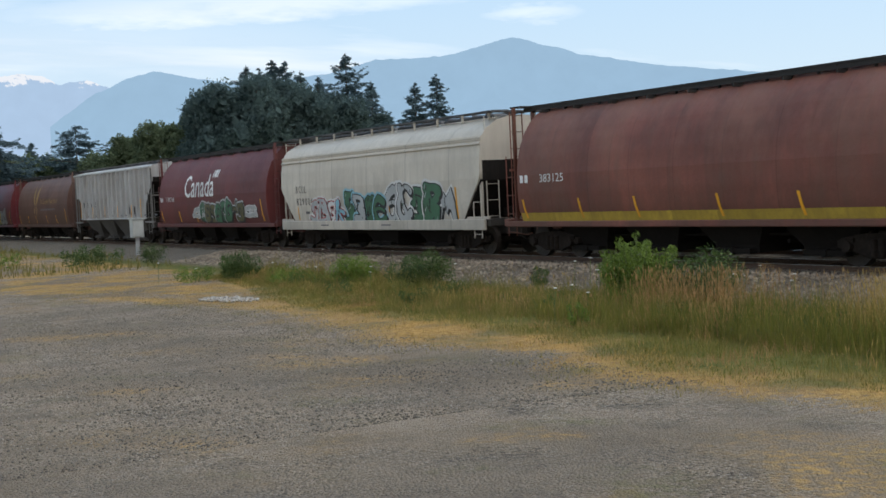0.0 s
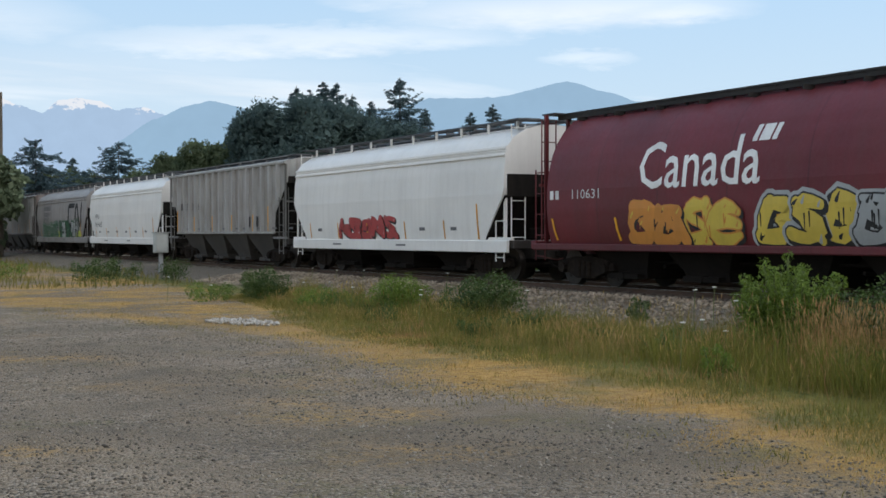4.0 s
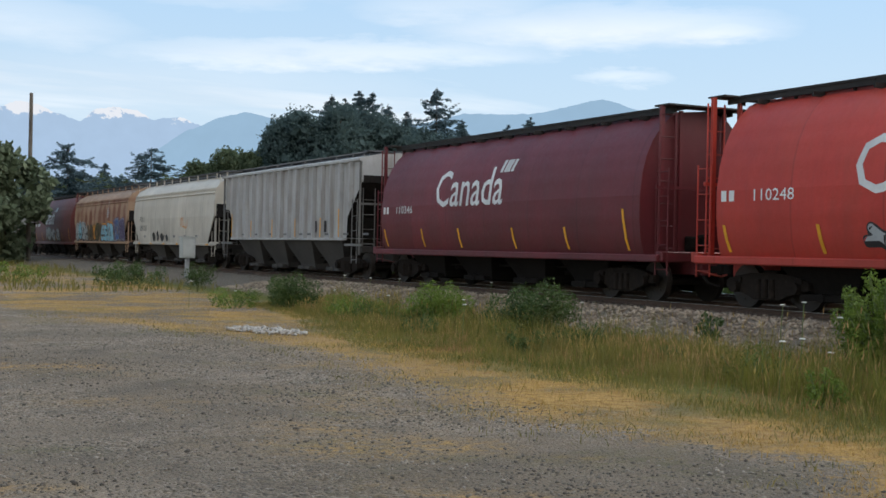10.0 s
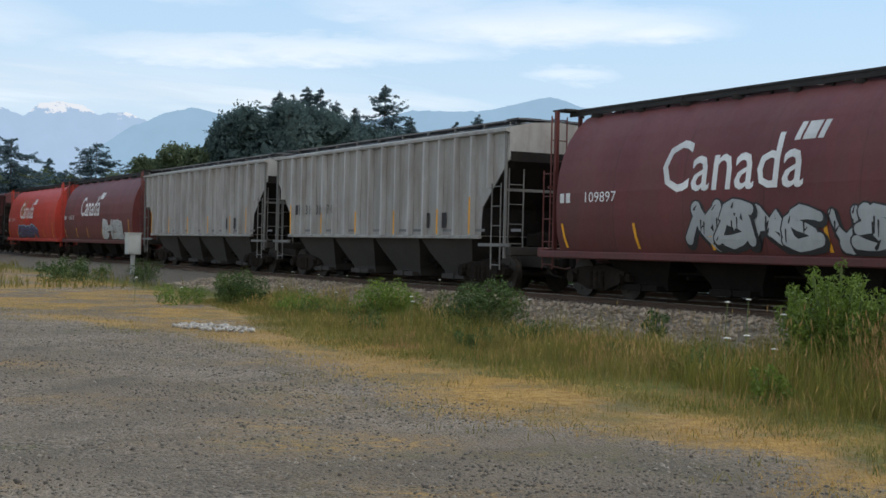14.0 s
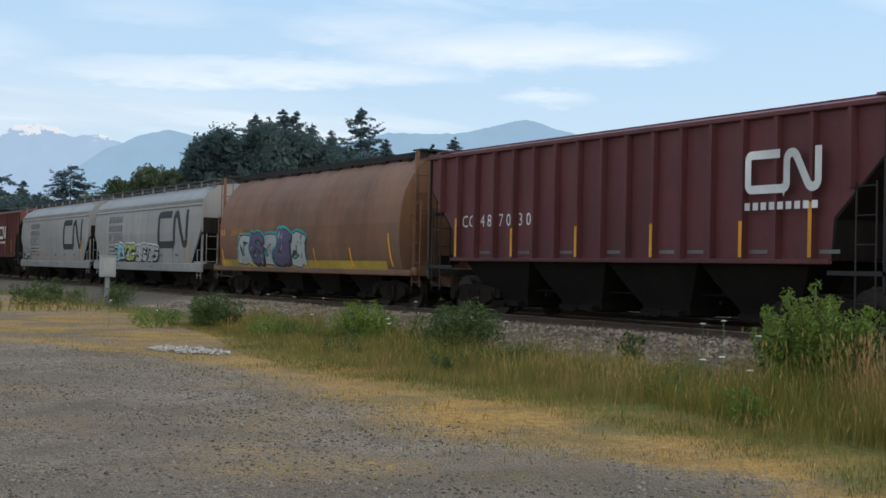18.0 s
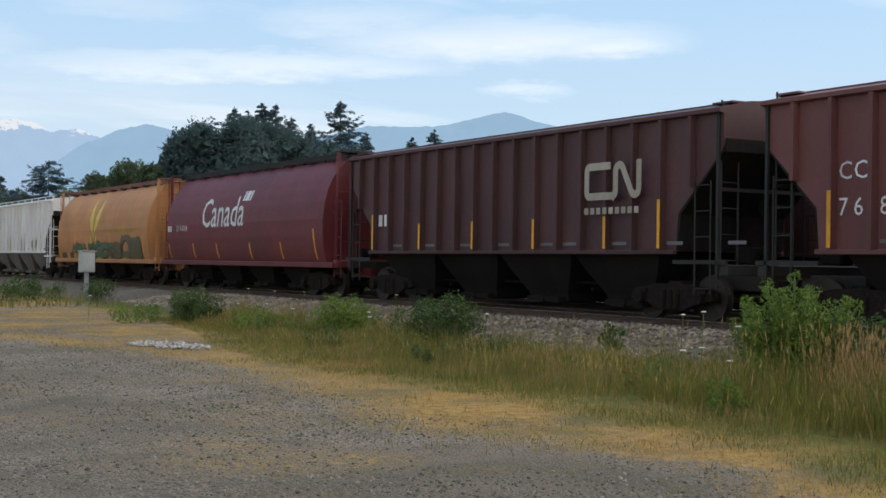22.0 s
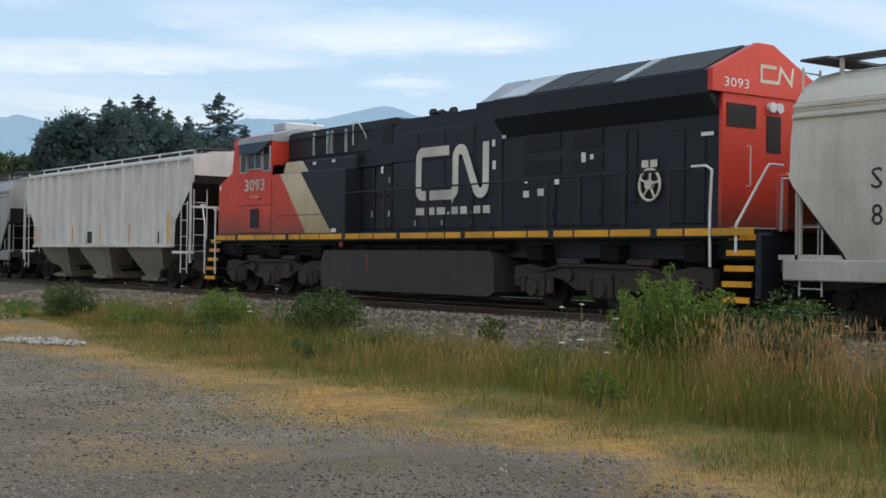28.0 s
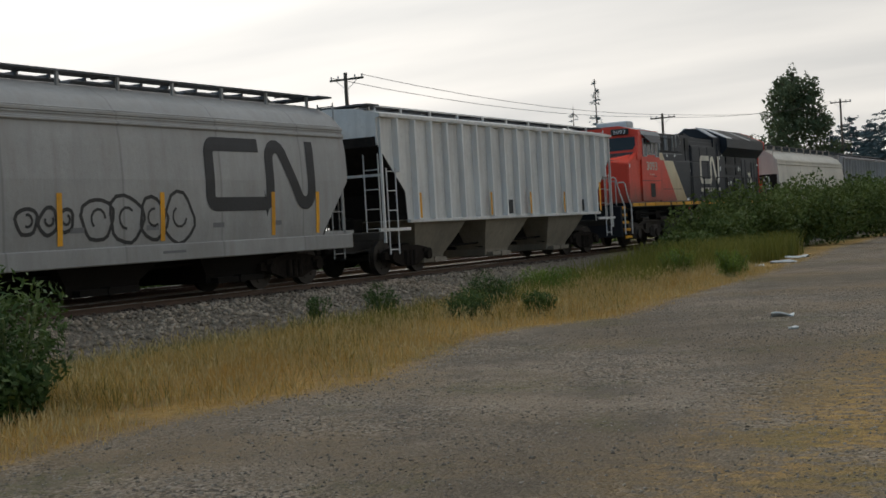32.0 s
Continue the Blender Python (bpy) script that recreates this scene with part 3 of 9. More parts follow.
WHEEL = paint("wheel_steel", (0.045, 0.038, 0.033), rough=0.55, metal=0.6, amount=0.4)
RAILM = paint("rail_steel", (0.10, 0.062, 0.042), rough=0.6, metal=0.3, dirt=(0.16, 0.08, 0.045), amount=0.6)
SHINE = paint("rail_head", (0.5, 0.5, 0.5), rough=0.25, metal=1.0, amount=0.1, streak=0.0)
TIE = paint("old_tie_wood", (0.075, 0.06, 0.05), rough=0.9, dirt=(0.03, 0.026, 0.022), amount=0.6)
GALV = paint("galvanised_steel", (0.52, 0.53, 0.54), rough=0.5, metal=0.3, amount=0.25, streak=0.25)
YELLOW = paint("yellow_reflector", (0.80, 0.36, 0.012), rough=0.5, amount=0.3, streak=0.15)
WHITE_L = paint("white_lettering", (0.78, 0.78, 0.76), rough=0.6, amount=0.18, streak=0.15)
BLACK_L = paint("black_lettering", (0.03, 0.03, 0.032), rough=0.6, amount=0.1, streak=0.0)
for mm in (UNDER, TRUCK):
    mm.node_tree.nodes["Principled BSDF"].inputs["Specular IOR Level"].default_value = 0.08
GROUND = ground_mat()

# ------------------------------------------------------------------ mesh helpers
MESHES = {}


def link_mesh(name, me, parent, label="", at=None):
    ob = new(name, me)
    if parent is not None:
        ob.parent = parent
    if at is not None:
        ob.matrix_basis = at
    if label:
        tagged(ob, label)
    return ob


def part(name, bm, material, parent, label="", at=None, smooth=False):
    """Links a bmesh as one mesh object under a thing or under a part."""
    me = bpy.data.meshes.new(name)
    bm.normal_update()
    bm.to_mesh(me)
    bm.free()
    for mm in (material if isinstance(material, (list, tuple)) else [material]):
        me.materials.append(mm)
    if smooth:
        me.polygons.foreach_set("use_smooth", [True] * len(me.polygons))
    return link_mesh(name, me, parent, label, at)


def shared(key, name, maker, material, parent, at=None, label="", smooth=False):
    """Like part(), but pieces of one key share their mesh; the material belongs to the object."""
    if key not in MESHES:
        bm = maker()
        me = bpy.data.meshes.new(name)
        bm.normal_update()
        bm.to_mesh(me)
        bm.free()
        me.materials.append(material)
        if smooth:
            me.polygons.foreach_set("use_smooth", [True] * len(me.polygons))
            me.set_sharp_from_angle(angle=radians(32))
        MESHES[key] = me
    ob = link_mesh(name, MESHES[key], parent, label, at)
    ob.material_slots[0].link = "OBJECT"
    ob.material_slots[0].material = material
    return ob


def box(bm, x0, x1, y0, y1, z0, z1, bevel=0.0, mat=0):
    v = [bm.verts.new((x, y, z)) for x in (x0, x1) for y in (y0, y1) for z in (z0, z1)]
    fs = []
    for q in ((0, 1, 3, 2), (4, 6, 7, 5), (0, 4, 5, 1), (2, 3, 7, 6), (0, 2, 6, 4), (1, 5, 7, 3)):
        f = bm.faces.new([v[i] for i in q]); f.material_index = mat; fs.append(f)
    if bevel:
        es = list({e for f in fs for e in f.edges})
        bmesh.ops.bevel(bm, geom=es, offset=bevel, segments=1, affect="EDGES")
    return v


def boxed(*a, bevel=0.0):
    bm = bmesh.new()
    box(bm, *a, bevel=bevel)
    return bm


def tube(bm, points, r, seg=6, mat=0):
    """A round bar along a broken line."""
    pts = [Vector(p) for p in points]
    rings = []
    for i, p in enumerate(pts):
        d = (pts[min(i + 1, len(pts) - 1)] - pts[max(i - 1, 0)]).normalized()
        a = d.orthogonal().normalized() if i == 0 else (rings[-1][1] - d * rings[-1][1].dot(d)).normalized()
        b = d.cross(a)
        rings.append(([bm.verts.new(p + (a * math.cos(k * 2 * math.pi / seg) + b * math.sin(k * 2 * math.pi / seg)) * r) for k in range(seg)], a))
    for (r0, _), (r1, _) in zip(rings, rings[1:]):
        for k in range(seg):
            f = bm.faces.new((r0[k], r0[(k + 1) % seg], r1[(k + 1) % seg], r1[k])); f.material_index = mat
    for rr, flip in ((rings[0][0], True), (rings[-1][0], False)):
        f = bm.faces.new(rr[::-1] if flip else rr); f.material_index = mat


def disc(bm, c, axis, r, depth, seg=16, mat=0):
    c, axis = Vector(c), Vector(axis).normalized()
    tube(bm, [c - axis * depth / 2, c + axis * depth / 2], r, seg, mat)


def prism(bm, outline, x0, x1, mat=0):
    """Extrudes an outline of (y, z) from x0 to x1."""
    a = [bm.verts.new((x0, y, z)) for y, z in outline]
    b = [bm.verts.new((x1, y, z)) for y, z in outline]
    k = len(outline)
    fs = [bm.faces.new(a), bm.faces.new(b[::-1])]
    for i in range(k):
        fs.append(bm.faces.new((a[i], b[i], b[(i + 1) % k], a[(i + 1) % k])))
    for f in fs:
        f.material_index = mat
    bmesh.ops.recalc_face_normals(bm, faces=fs)


def lerp_table(table, z):
    if z <= table[0][0]:
        return table[0][1]
    for (z0, a), (z1, b) in zip(table, table[1:]):
        if z <= z1:
            return a + (b - a) * (z - z0) / (z1 - z0)
    return table[-1][1]

# ------------------------------------------------------------------ rolling stock
# A car's space: origin on the rails at mid-length, y along the train (+y to its rear), the seen side at -x.
HALF = 7.95              # half length over the end sills
TUBE_W = [(0.9, 1.38), (1.05, 1.47), (1.4, 1.57), (1.9, 1.62), (2.4, 1.62), (2.9, 1.56), (3.3, 1.45), (3.65, 1.29), (3.95, 1.08), (4.2, 0.82), (4.33, 0.55), (4.38, 0.0)]
SMOOTH_W = [(1.12, 1.53), (1.6, 1.57), (2.4, 1.60), (3.1, 1.57), (3.42, 1.52), (3.44, 1.55), (3.50, 1.55), (3.52, 1.51), (3.6, 1.50), (3.62, 1.53), (3.67, 1.53), (3.69, 1.47), (3.95, 1.28), (4.2, 0.86), (4.32, 0.4), (4.34, 0.0)]
RIB_W = [(1.40, 1.44), (4.02, 1.44), (4.05, 1.56), (4.13, 1.56), (4.15, 1.44), (4.3, 0.8), (4.36, 0.0)]
TUBE_H = [(0.9, 7.11), (4.4, 7.11)]
SMOOTH_H = [(1.12, 6.58), (1.25, 6.64), (2.35, 7.60), (2.46, 7.66), (4.4, 7.66)]
RIB_H = [(1.40, 6.48), (2.15, 6.54), (3.30, 7.75), (3.42, 7.81), (4.4, 7.81)]
KINDS = {"tube": (TUBE_W, TUBE_H), "smooth": (SMOOTH_W, SMOOTH_H), "rib": (RIB_W, RIB_H)}


def hull(kind):
    """The carbody: its cross-section lofted to the length that it has at each height, ends sloped as the hoppers are."""
    table, lengths = KINDS[kind]
    zs = sorted({z for z, _ in table} | {z for z, _ in lengths if table[0][0] < z < table[-1][0]} | ({1.2 + 0.2 * i for i in range(15)} if kind != "rib" else set()))
    zs = [z for z in zs if table[0][0] <= z <= table[-1][0]]
    bm = bmesh.new()
    rows = []
    for z in zs:
        w, h = lerp_table(table, z), lerp_table(lengths, z)
        rows.append([bm.verts.new((sx * max(w, 0.01), sy * h, z)) for sx, sy in ((-1, -1), (-1, 1), (1, 1), (1, -1))])
    for a, b in zip(rows, rows[1:]):
        for k in range(4):
            bm.faces.new((a[k], a[(k + 1) % 4], b[(k + 1) % 4], b[k]))
    bm.faces.new(rows[0]); bm.faces.new(rows[-1])
    bmesh.ops.recalc_face_normals(bm, faces=bm.faces)
    if kind == "tube":
        bmesh.ops.translate(bm, vec=(0, -0.20, 0), verts=bm.verts)
    return bm


def eave_bead_mesh(z):
    bm = bmesh.new()
    w, h = lerp_table(SMOOTH_W, z), lerp_table(SMOOTH_H, z) - 0.05
    tube(bm, [(-w - 0.004, -h, z), (-w - 0.004, h, z)], 0.022, 6)
    return bm


def wheelset_mesh():
    bm = bmesh.new()
    for sx in (-1, 1):
        disc(bm, (sx * 0.755, 0, 0), (1, 0, 0), 0.455, 0.13, 24)
        disc(bm, (sx * 0.685, 0, 0), (1, 0, 0), 0.48, 0.03, 24)
        disc(bm, (sx * 0.83, 0, 0), (1, 0, 0), 0.14, 0.06, 12)
        for k in range(6):
            a = k * math.pi / 3
            box(bm, sx * 0.825 - 0.012, sx * 0.825 + 0.012, 0.28 * math.cos(a) - 0.03, 0.28 * math.cos(a) + 0.03, 0.28 * math.sin(a) - 0.03, 0.28 * math.sin(a) + 0.03)
    disc(bm, (0, 0, 0), (1, 0, 0), 0.085, 2.2, 12)
    return bm


def side_frame_mesh():
    bm = bmesh.new()
    outline = [(-1.22, 0.42), (-1.22, 0.58), (-0.95, 0.66), (-0.45, 0.74), (0.45, 0.74), (0.95, 0.66), (1.22, 0.58), (1.22, 0.42), (0.98, 0.40), (0.62, 0.30), (0.36, 0.20), (-0.36, 0.20), (-0.62, 0.30), (-0.98, 0.40)]
    prism(bm, outline, -0.08, 0.08)
    for y in (-0.9, 0.9):
        disc(bm, (-0.1, y, 0.46), (1, 0, 0), 0.13, 0.2, 12)
        box(bm, -0.13, 0.10, y - 0.17, y + 0.17, 0.54, 0.64)
    for y in (-0.2, 0.0, 0.2):
        tube(bm, [(-0.1, y, 0.24), (-0.1, y, 0.62)], 0.075, 8)
    return bm


def truck(parent, y):
    """A two-axle truck: bolster with side frames and wheelsets."""
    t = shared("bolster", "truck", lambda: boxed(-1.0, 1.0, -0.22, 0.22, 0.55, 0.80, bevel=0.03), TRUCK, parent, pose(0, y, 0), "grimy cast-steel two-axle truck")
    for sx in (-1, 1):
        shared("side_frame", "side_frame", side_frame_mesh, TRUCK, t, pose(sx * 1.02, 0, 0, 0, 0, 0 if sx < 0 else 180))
    for k, sy in enumerate((-0.9, 0.9)):
        w = shared("wheelset", "wheelset", wheelset_mesh, WHEEL, t, pose(0, sy, 0.46))
        WHEELSETS.append((w, sy, 0.46))
    return t


WHEELSETS = []


def bay_mesh(top, z_top):
    """One outlet bay: steep side and end slopes down to a gate and its discharge chute."""
    bm = bmesh.new()
    rows = []
    for z, hy, hx in ((z_top, top, 1.40), (0.95, top * 0.80, 1.20), (0.45, top * 0.52, 0.95), (0.26, top * 0.50, 0.90)):
        rows.append([bm.verts.new((sx * hx, sy * hy, z)) for sx, sy in ((-1, -1), (-1, 1), (1, 1), (1, -1))])
    for a, b in zip(rows, rows[1:]):
        for k in range(4):
            bm.faces.new((a[k], a[(k + 1) % 4], b[(k + 1) % 4], b[k]))
    bm.faces.new(rows[0]); bm.faces.new(rows[-1])
    bmesh.ops.recalc_face_normals(bm, faces=bm.faces)
    for sx in (-1, 1):
        box(bm, min(sx * 0.88, sx * 1.12), max(sx * 0.88, sx * 1.12), -top * 0.42, top * 0.42, 0.24, 0.36)
    tube(bm, [(-1.15, 0, 0.30), (1.15, 0, 0.30)], 0.09, 8)
    return bm


def centre_sill_mesh():
    bm = bmesh.new()
    box(bm, -0.33, 0.33, -6.4, 6.4, 0.62, 1.15)
    for y in (-3.1, -1.0, 1.3, 3.0):
        tube(bm, [(-0.9, y, 0.55), (0.9, y, 0.60)], 0.05, 6)
    tube(bm, [(-0.8, -5.4, 0.72), (-0.8, 5.4, 0.62)], 0.03, 5)
    tube(bm, [(0.8, -0.6, 0.75), (0.8, 0.6, 0.75)], 0.22, 12)
    return bm


def ladder_mesh(z0, z1):
    bm = bmesh.new()
    for y in (-0.22, 0.22):
        tube(bm, [(0, y, z0), (0, y, z1)], 0.019, 6)
    return bm


def ladder(parent, material, x, y, z0, z1, across=False):
    key = ("ladder", round(z0, 2), round(z1, 2))
    la = shared(key, "ladder", lambda: ladder_mesh(z0, z1), material, parent, pose(x, y, 0, 0, 0, 90 if across else 0))
    k = max(2, int((z1 - z0) / 0.42))
    for i in range(k):
        z = z0 + 0.12 + i * (z1 - z0 - 0.2) / (k - 1)
        shared("rung", "rung", rung_mesh, material, la, pose(0, 0, z))


def rung_mesh():
    bm = bmesh.new()
    tube(bm, [(0, -0.22, 0), (0, 0.22, 0)], 0.014, 5)
    return bm


def end_sill_mesh():
    bm = bmesh.new()
    box(bm, -1.45, 1.45, -0.12, 0.12, 0.92, 1.14, bevel=0.02)
    box(bm, -0.32, 0.32, -1.9, 0.1, 0.62, 0.96, bevel=0.02)
    tube(bm, [(-1.3, 0.14, 0.75), (-0.6, 0.16, 0.62), (-0.4, 0.2, 0.66)], 0.02, 5)
    return bm


def coupler_mesh():
    bm = bmesh.new()
    box(bm, -0.09, 0.09, -0.45, 0.42, 0.68, 0.84, bevel=0.02)
    box(bm, -0.17, 0.17, 0.26, 0.52, 0.62, 0.92, bevel=0.05)
    tube(bm, [(0.25, -0.2, 0.7), (0.3, 0.2, 0.45), (0.2, 0.5, 0.38)], 0.03, 6)
    return bm


def post_mesh(z0, z1, w=0.05):
    return boxed(-w, w, -w, w, z0, z1)


def hatch_mesh():
    bm = bmesh.new()
    box(bm, -0.3, 0.3, -1.55, 1.55, 4.30, 4.44, bevel=0.04)
    for y in (-1.2, -0.4, 0.4, 1.2):
        box(bm, -0.34, 0.34, y - 0.03, y + 0.03, 4.42, 4.48)
    return bm


def running_board_mesh(length):
    bm = bmesh.new()
    for x in (-0.13, 0.13):
        box(bm, x - 0.11, x + 0.11, -length, length, 4.54, 4.57)
    for i in range(int(length)):
        y = -length + 1 + i * 2
        box(bm, -0.25, 0.25, y - 0.02, y + 0.02, 4.51, 4.54)
    return bm


def conform(me, kind, dy, dz, eps):
    """Lays a flat mesh of (u, v) on the seen side of a carbody: u runs to -y, v up."""
    table = KINDS[kind][0] if kind in KINDS else None
    bm = bmesh.new()
    bm.from_mesh(me)
    if kind != "rib" and table:
        zs = [v.co.y for v in bm.verts]
        z = min(zs) + 0.09
        while z < max(zs) - 0.02:
            bmesh.ops.bisect_plane(bm, geom=bm.verts[:] + bm.edges[:] + bm.faces[:], plane_co=(0, z, 0), plane_no=(0, 1, 0))
            z += 0.09
    for v in bm.verts:
        z = v.co.y + dz
        w = lerp_table(table, z) if table else kind
        v.co = Vector((-(w + eps + v.co.z), dy - v.co.x, z))
    bm.to_mesh(me)
    bm.free()


def text_mesh(body, size, width=None, shear=0.0, weight=0.0):
    cu = bpy.data.curves.new("lettering", "FONT")
    cu.body, cu.size, cu.shear, cu.offset = body, size, shear, weight
    cu.resolution_u = 2
    ob = bpy.data.objects.new("lettering", cu)
    me = bpy.data.meshes.new_from_object(ob)
    bpy.data.objects.remove(ob)
    xs = [v.co.x for v in me.vertices]
    k = width / (max(xs) - min(xs)) if width else 1.0
    x0 = min(xs)
    for v in me.vertices:
        v.co.x = (v.co.x - x0) * k
    return me


def letter(parent, kind, body, y, z, size, material, width=None, shear=0.0, weight=0.0, eps=0.010, name="lettering"):
    """Writing on the seen side; y is where it begins, and it reads towards -y."""
    me = text_mesh(body, size, width, shear, weight)
    conform(me, kind, y, z, eps)
    me.materials.append(material)
    return link_mesh(name, me, parent)


def plate(parent, kind, polys, material, name="marking", eps=0.008, y=0.0, z=0.0):
    """Flat painted shapes of (u, v) outlines on the seen side; a list of materials goes by turns of (index, outline)."""
    bm = bmesh.new()
    for q in polys:
        idx, pts = q if isinstance(q[0], int) else (0, q)
        f = bm.faces.new([bm.verts.new((u, v, 0.0)) for u, v in pts])
        f.material_index = idx
    bmesh.ops.triangulate(bm, faces=bm.faces)
    me = bpy.data.meshes.new(name)
    bm.to_mesh(me)
    bm.free()
    conform(me, kind, y, z, eps)
    for mm in (material if isinstance(material, list) else [material]):
        me.materials.append(mm)
    return link_mesh(name, me, parent)


def bars(parent, kind, y, z, n, w, h, gap, material, name="marking"):
    """A line of writing as plain bars, one for each character; small stencilled lines are one bar."""
    if name == "stencil":
        return plate(parent, kind, [[(0, 0), (n * (w + gap) - gap, 0), (n * (w + gap) - gap, h), (0, h)]], material, name, y=y, z=z)
    for i in range(n):
        plate(parent, kind, [[(0, 0), (w, 0), (w, h), (0, h)]], material, name, y=y - i * (w + gap), z=z)


def ribbon(points, w):
    """Outline quads of a band of width w along a line."""
    out = []
    pts = [Vector((*p, 0)) for p in points]
    sides = []
    for i, p in enumerate(pts):
        d0 = (p - pts[i - 1]).normalized() if i else (pts[1] - p).normalized()
        d1 = (pts[i + 1] - p).normalized() if i + 1 < len(pts) else d0
        d = (d0 + d1).normalized()
        nrm = Vector((-d.y, d.x, 0))
        k = w / 2 / max(0.5, abs(nrm.dot(Vector((-d0.y, d0.x, 0)))))
        sides.append((p + nrm * k, p - nrm * k))
    for (a, b), (c, e) in zip(sides, sides[1:]):
        out.append([(a.x, a.y), (b.x, b.y), (e.x, e.y), (c.x, c.y)])
    return out


def arc(cx, cy, r, a0, a1, n=5):
    return [(cx + r * math.cos(radians(a0 + (a1 - a0) * i / n)), cy + r * math.sin(radians(a0 + (a1 - a0) * i / n))) for i in range(n + 1)]


def emblem(parent, kind, y, z, wide, high, material, band=0.2):
    """A plain endless band, bent twice: an open hook followed by a wave."""
    b = band * high
    r = 0.12 * high
    w1 = wide * 0.47
    pts1 = [(w1, high - b / 2)] + arc(b / 2 + r, high - b / 2 - r, r, 90, 180) + arc(b / 2 + r, b / 2 + r, r, 180, 270)
    x2 = wide * 0.56
    pts1 += [(x2 - r, b / 2)] + arc(x2 - r, b / 2 + r, r, 270, 360)
    r2 = (wide - b / 2 - x2) / 6
    pts1 += [(x2, high - b / 2 - r2)] + arc(x2 + r2, high - b / 2 - r2, r2, 180, 25, 6)[1:]
    xe = wide - b / 2
    pts1 += arc(xe - r2, b / 2 + r2, r2, 205, 360, 6) + [(xe, high)]
    plate(parent, kind, ribbon(pts1, b), material, "emblem", y=y, z=z, eps=0.009)


def wheat(parent, kind, y, z, s, material):
    """A plain mark of pointed leaves on a stem."""
    def leaf(x, yb, dx, h, w):
        n = 6
        l_, r_ = [], []
        for i in range(n + 1):
            t = i / n
            k = math.sin(math.pi * t) * w
            l_.append((x + dx * t - k, yb + h * t)); r_.append((x + dx * t + k, yb + h * t))
        return l_ + r_[::-1][1:-1]
    def broad(side):
        inner = [(side * 0.05 * s, 0.10 * s), (side * 0.07 * s, 0.45 * s), (side * 0.10 * s, 0.72 * s), (side * 0.22 * s, 0.98 * s), (side * 0.44 * s, 1.38 * s)]
        outer = [(side * 0.52 * s, 1.05 * s), (side * 0.50 * s, 0.72 * s), (side * 0.36 * s, 0.50 * s), (side * 0.16 * s, 0.36 * s)]
        return inner + outer
    polys = [broad(-1), broad(1), leaf(-0.16 * s, -0.20 * s, -0.16 * s, 0.5 * s, 0.07 * s), leaf(0.16 * s, -0.20 * s, 0.16 * s, 0.5 * s, 0.07 * s)]
    plate(parent, kind, polys, material, "wheat_mark", y=y, z=z)


def band(points, widths, steps=4):
    """Quads of a smooth brush stroke through points, its width changing on the way, with rounded ends."""
    pts = [Vector((a, b)) for a, b in points]
    ext = [pts[0] * 2 - pts[1]] + pts + [pts[-1] * 2 - pts[-2]]
    line, wid = [], []
    for k in range(len(pts) - 1):
        p0, p1, p2, p3 = ext[k:k + 4]
        for q in range(steps + (k == len(pts) - 2)):
            t = q / steps
            line.append(0.5 * (2 * p1 + (p2 - p0) * t + (2 * p0 - 5 * p1 + 4 * p2 - p3) * t * t + (3 * p1 - p0 - 3 * p2 + p3) * t ** 3))
            wid.append(widths[k] * (1 - t) + widths[k + 1] * t)
    out, sides = [], []
    for k, p in enumerate(line):
        d = (line[min(k + 1, len(line) - 1)] - line[max(k - 1, 0)]).normalized()
        nrm = Vector((-d.y, d.x)) * wid[k] / 2
        sides.append((p + nrm, p - nrm))
    for (a, b), (c, e) in zip(sides, sides[1:]):
        out.append([tuple(a), tuple(b), tuple(e), tuple(c)])
    for p, (a, b) in ((line[0], sides[0]), (line[-1], sides[-1])):
        a0, r_ = math.atan2(a.y - p.y, a.x - p.x), (a - p).length
        sign = 1 if p is line[0] else -1
        out.append([(p.x + r_ * math.cos(a0 + sign * math.pi * m / 5), p.y + r_ * math.sin(a0 + sign * math.pi * m / 5)) for m in range(6)])
    return out


# strokes that sprayed letters are made of, in a box of one by one
STROKES = [[(0.22, 0.0), (0.16, 0.5), (0.26, 1.0)], [(0.80, 0.02), (0.84, 0.5), (0.74, 1.0)], [(0.86, 0.84), (0.5, 1.0), (0.18, 0.72), (0.2, 0.28), (0.5, 0.02), (0.9, 0.2)],
           [(0.82, 0.88), (0.42, 0.98), (0.22, 0.72), (0.6, 0.5), (0.84, 0.26), (0.5, 0.02), (0.12, 0.14)], [(0.2, 0.96), (0.48, 0.45), (0.9, -0.04)], [(0.14, 0.5), (0.5, 0.6), (0.88, 0.48)],
           [(0.18, 0.98), (0.7, 0.92), (0.86, 0.66), (0.5, 0.48), (0.86, 0.32), (0.7, 0.04), (0.16, 0.04)], [(0.1, 0.1), (0.36, 0.92), (0.52, 0.4), (0.68, 0.94), (0.94, 0.06)]]


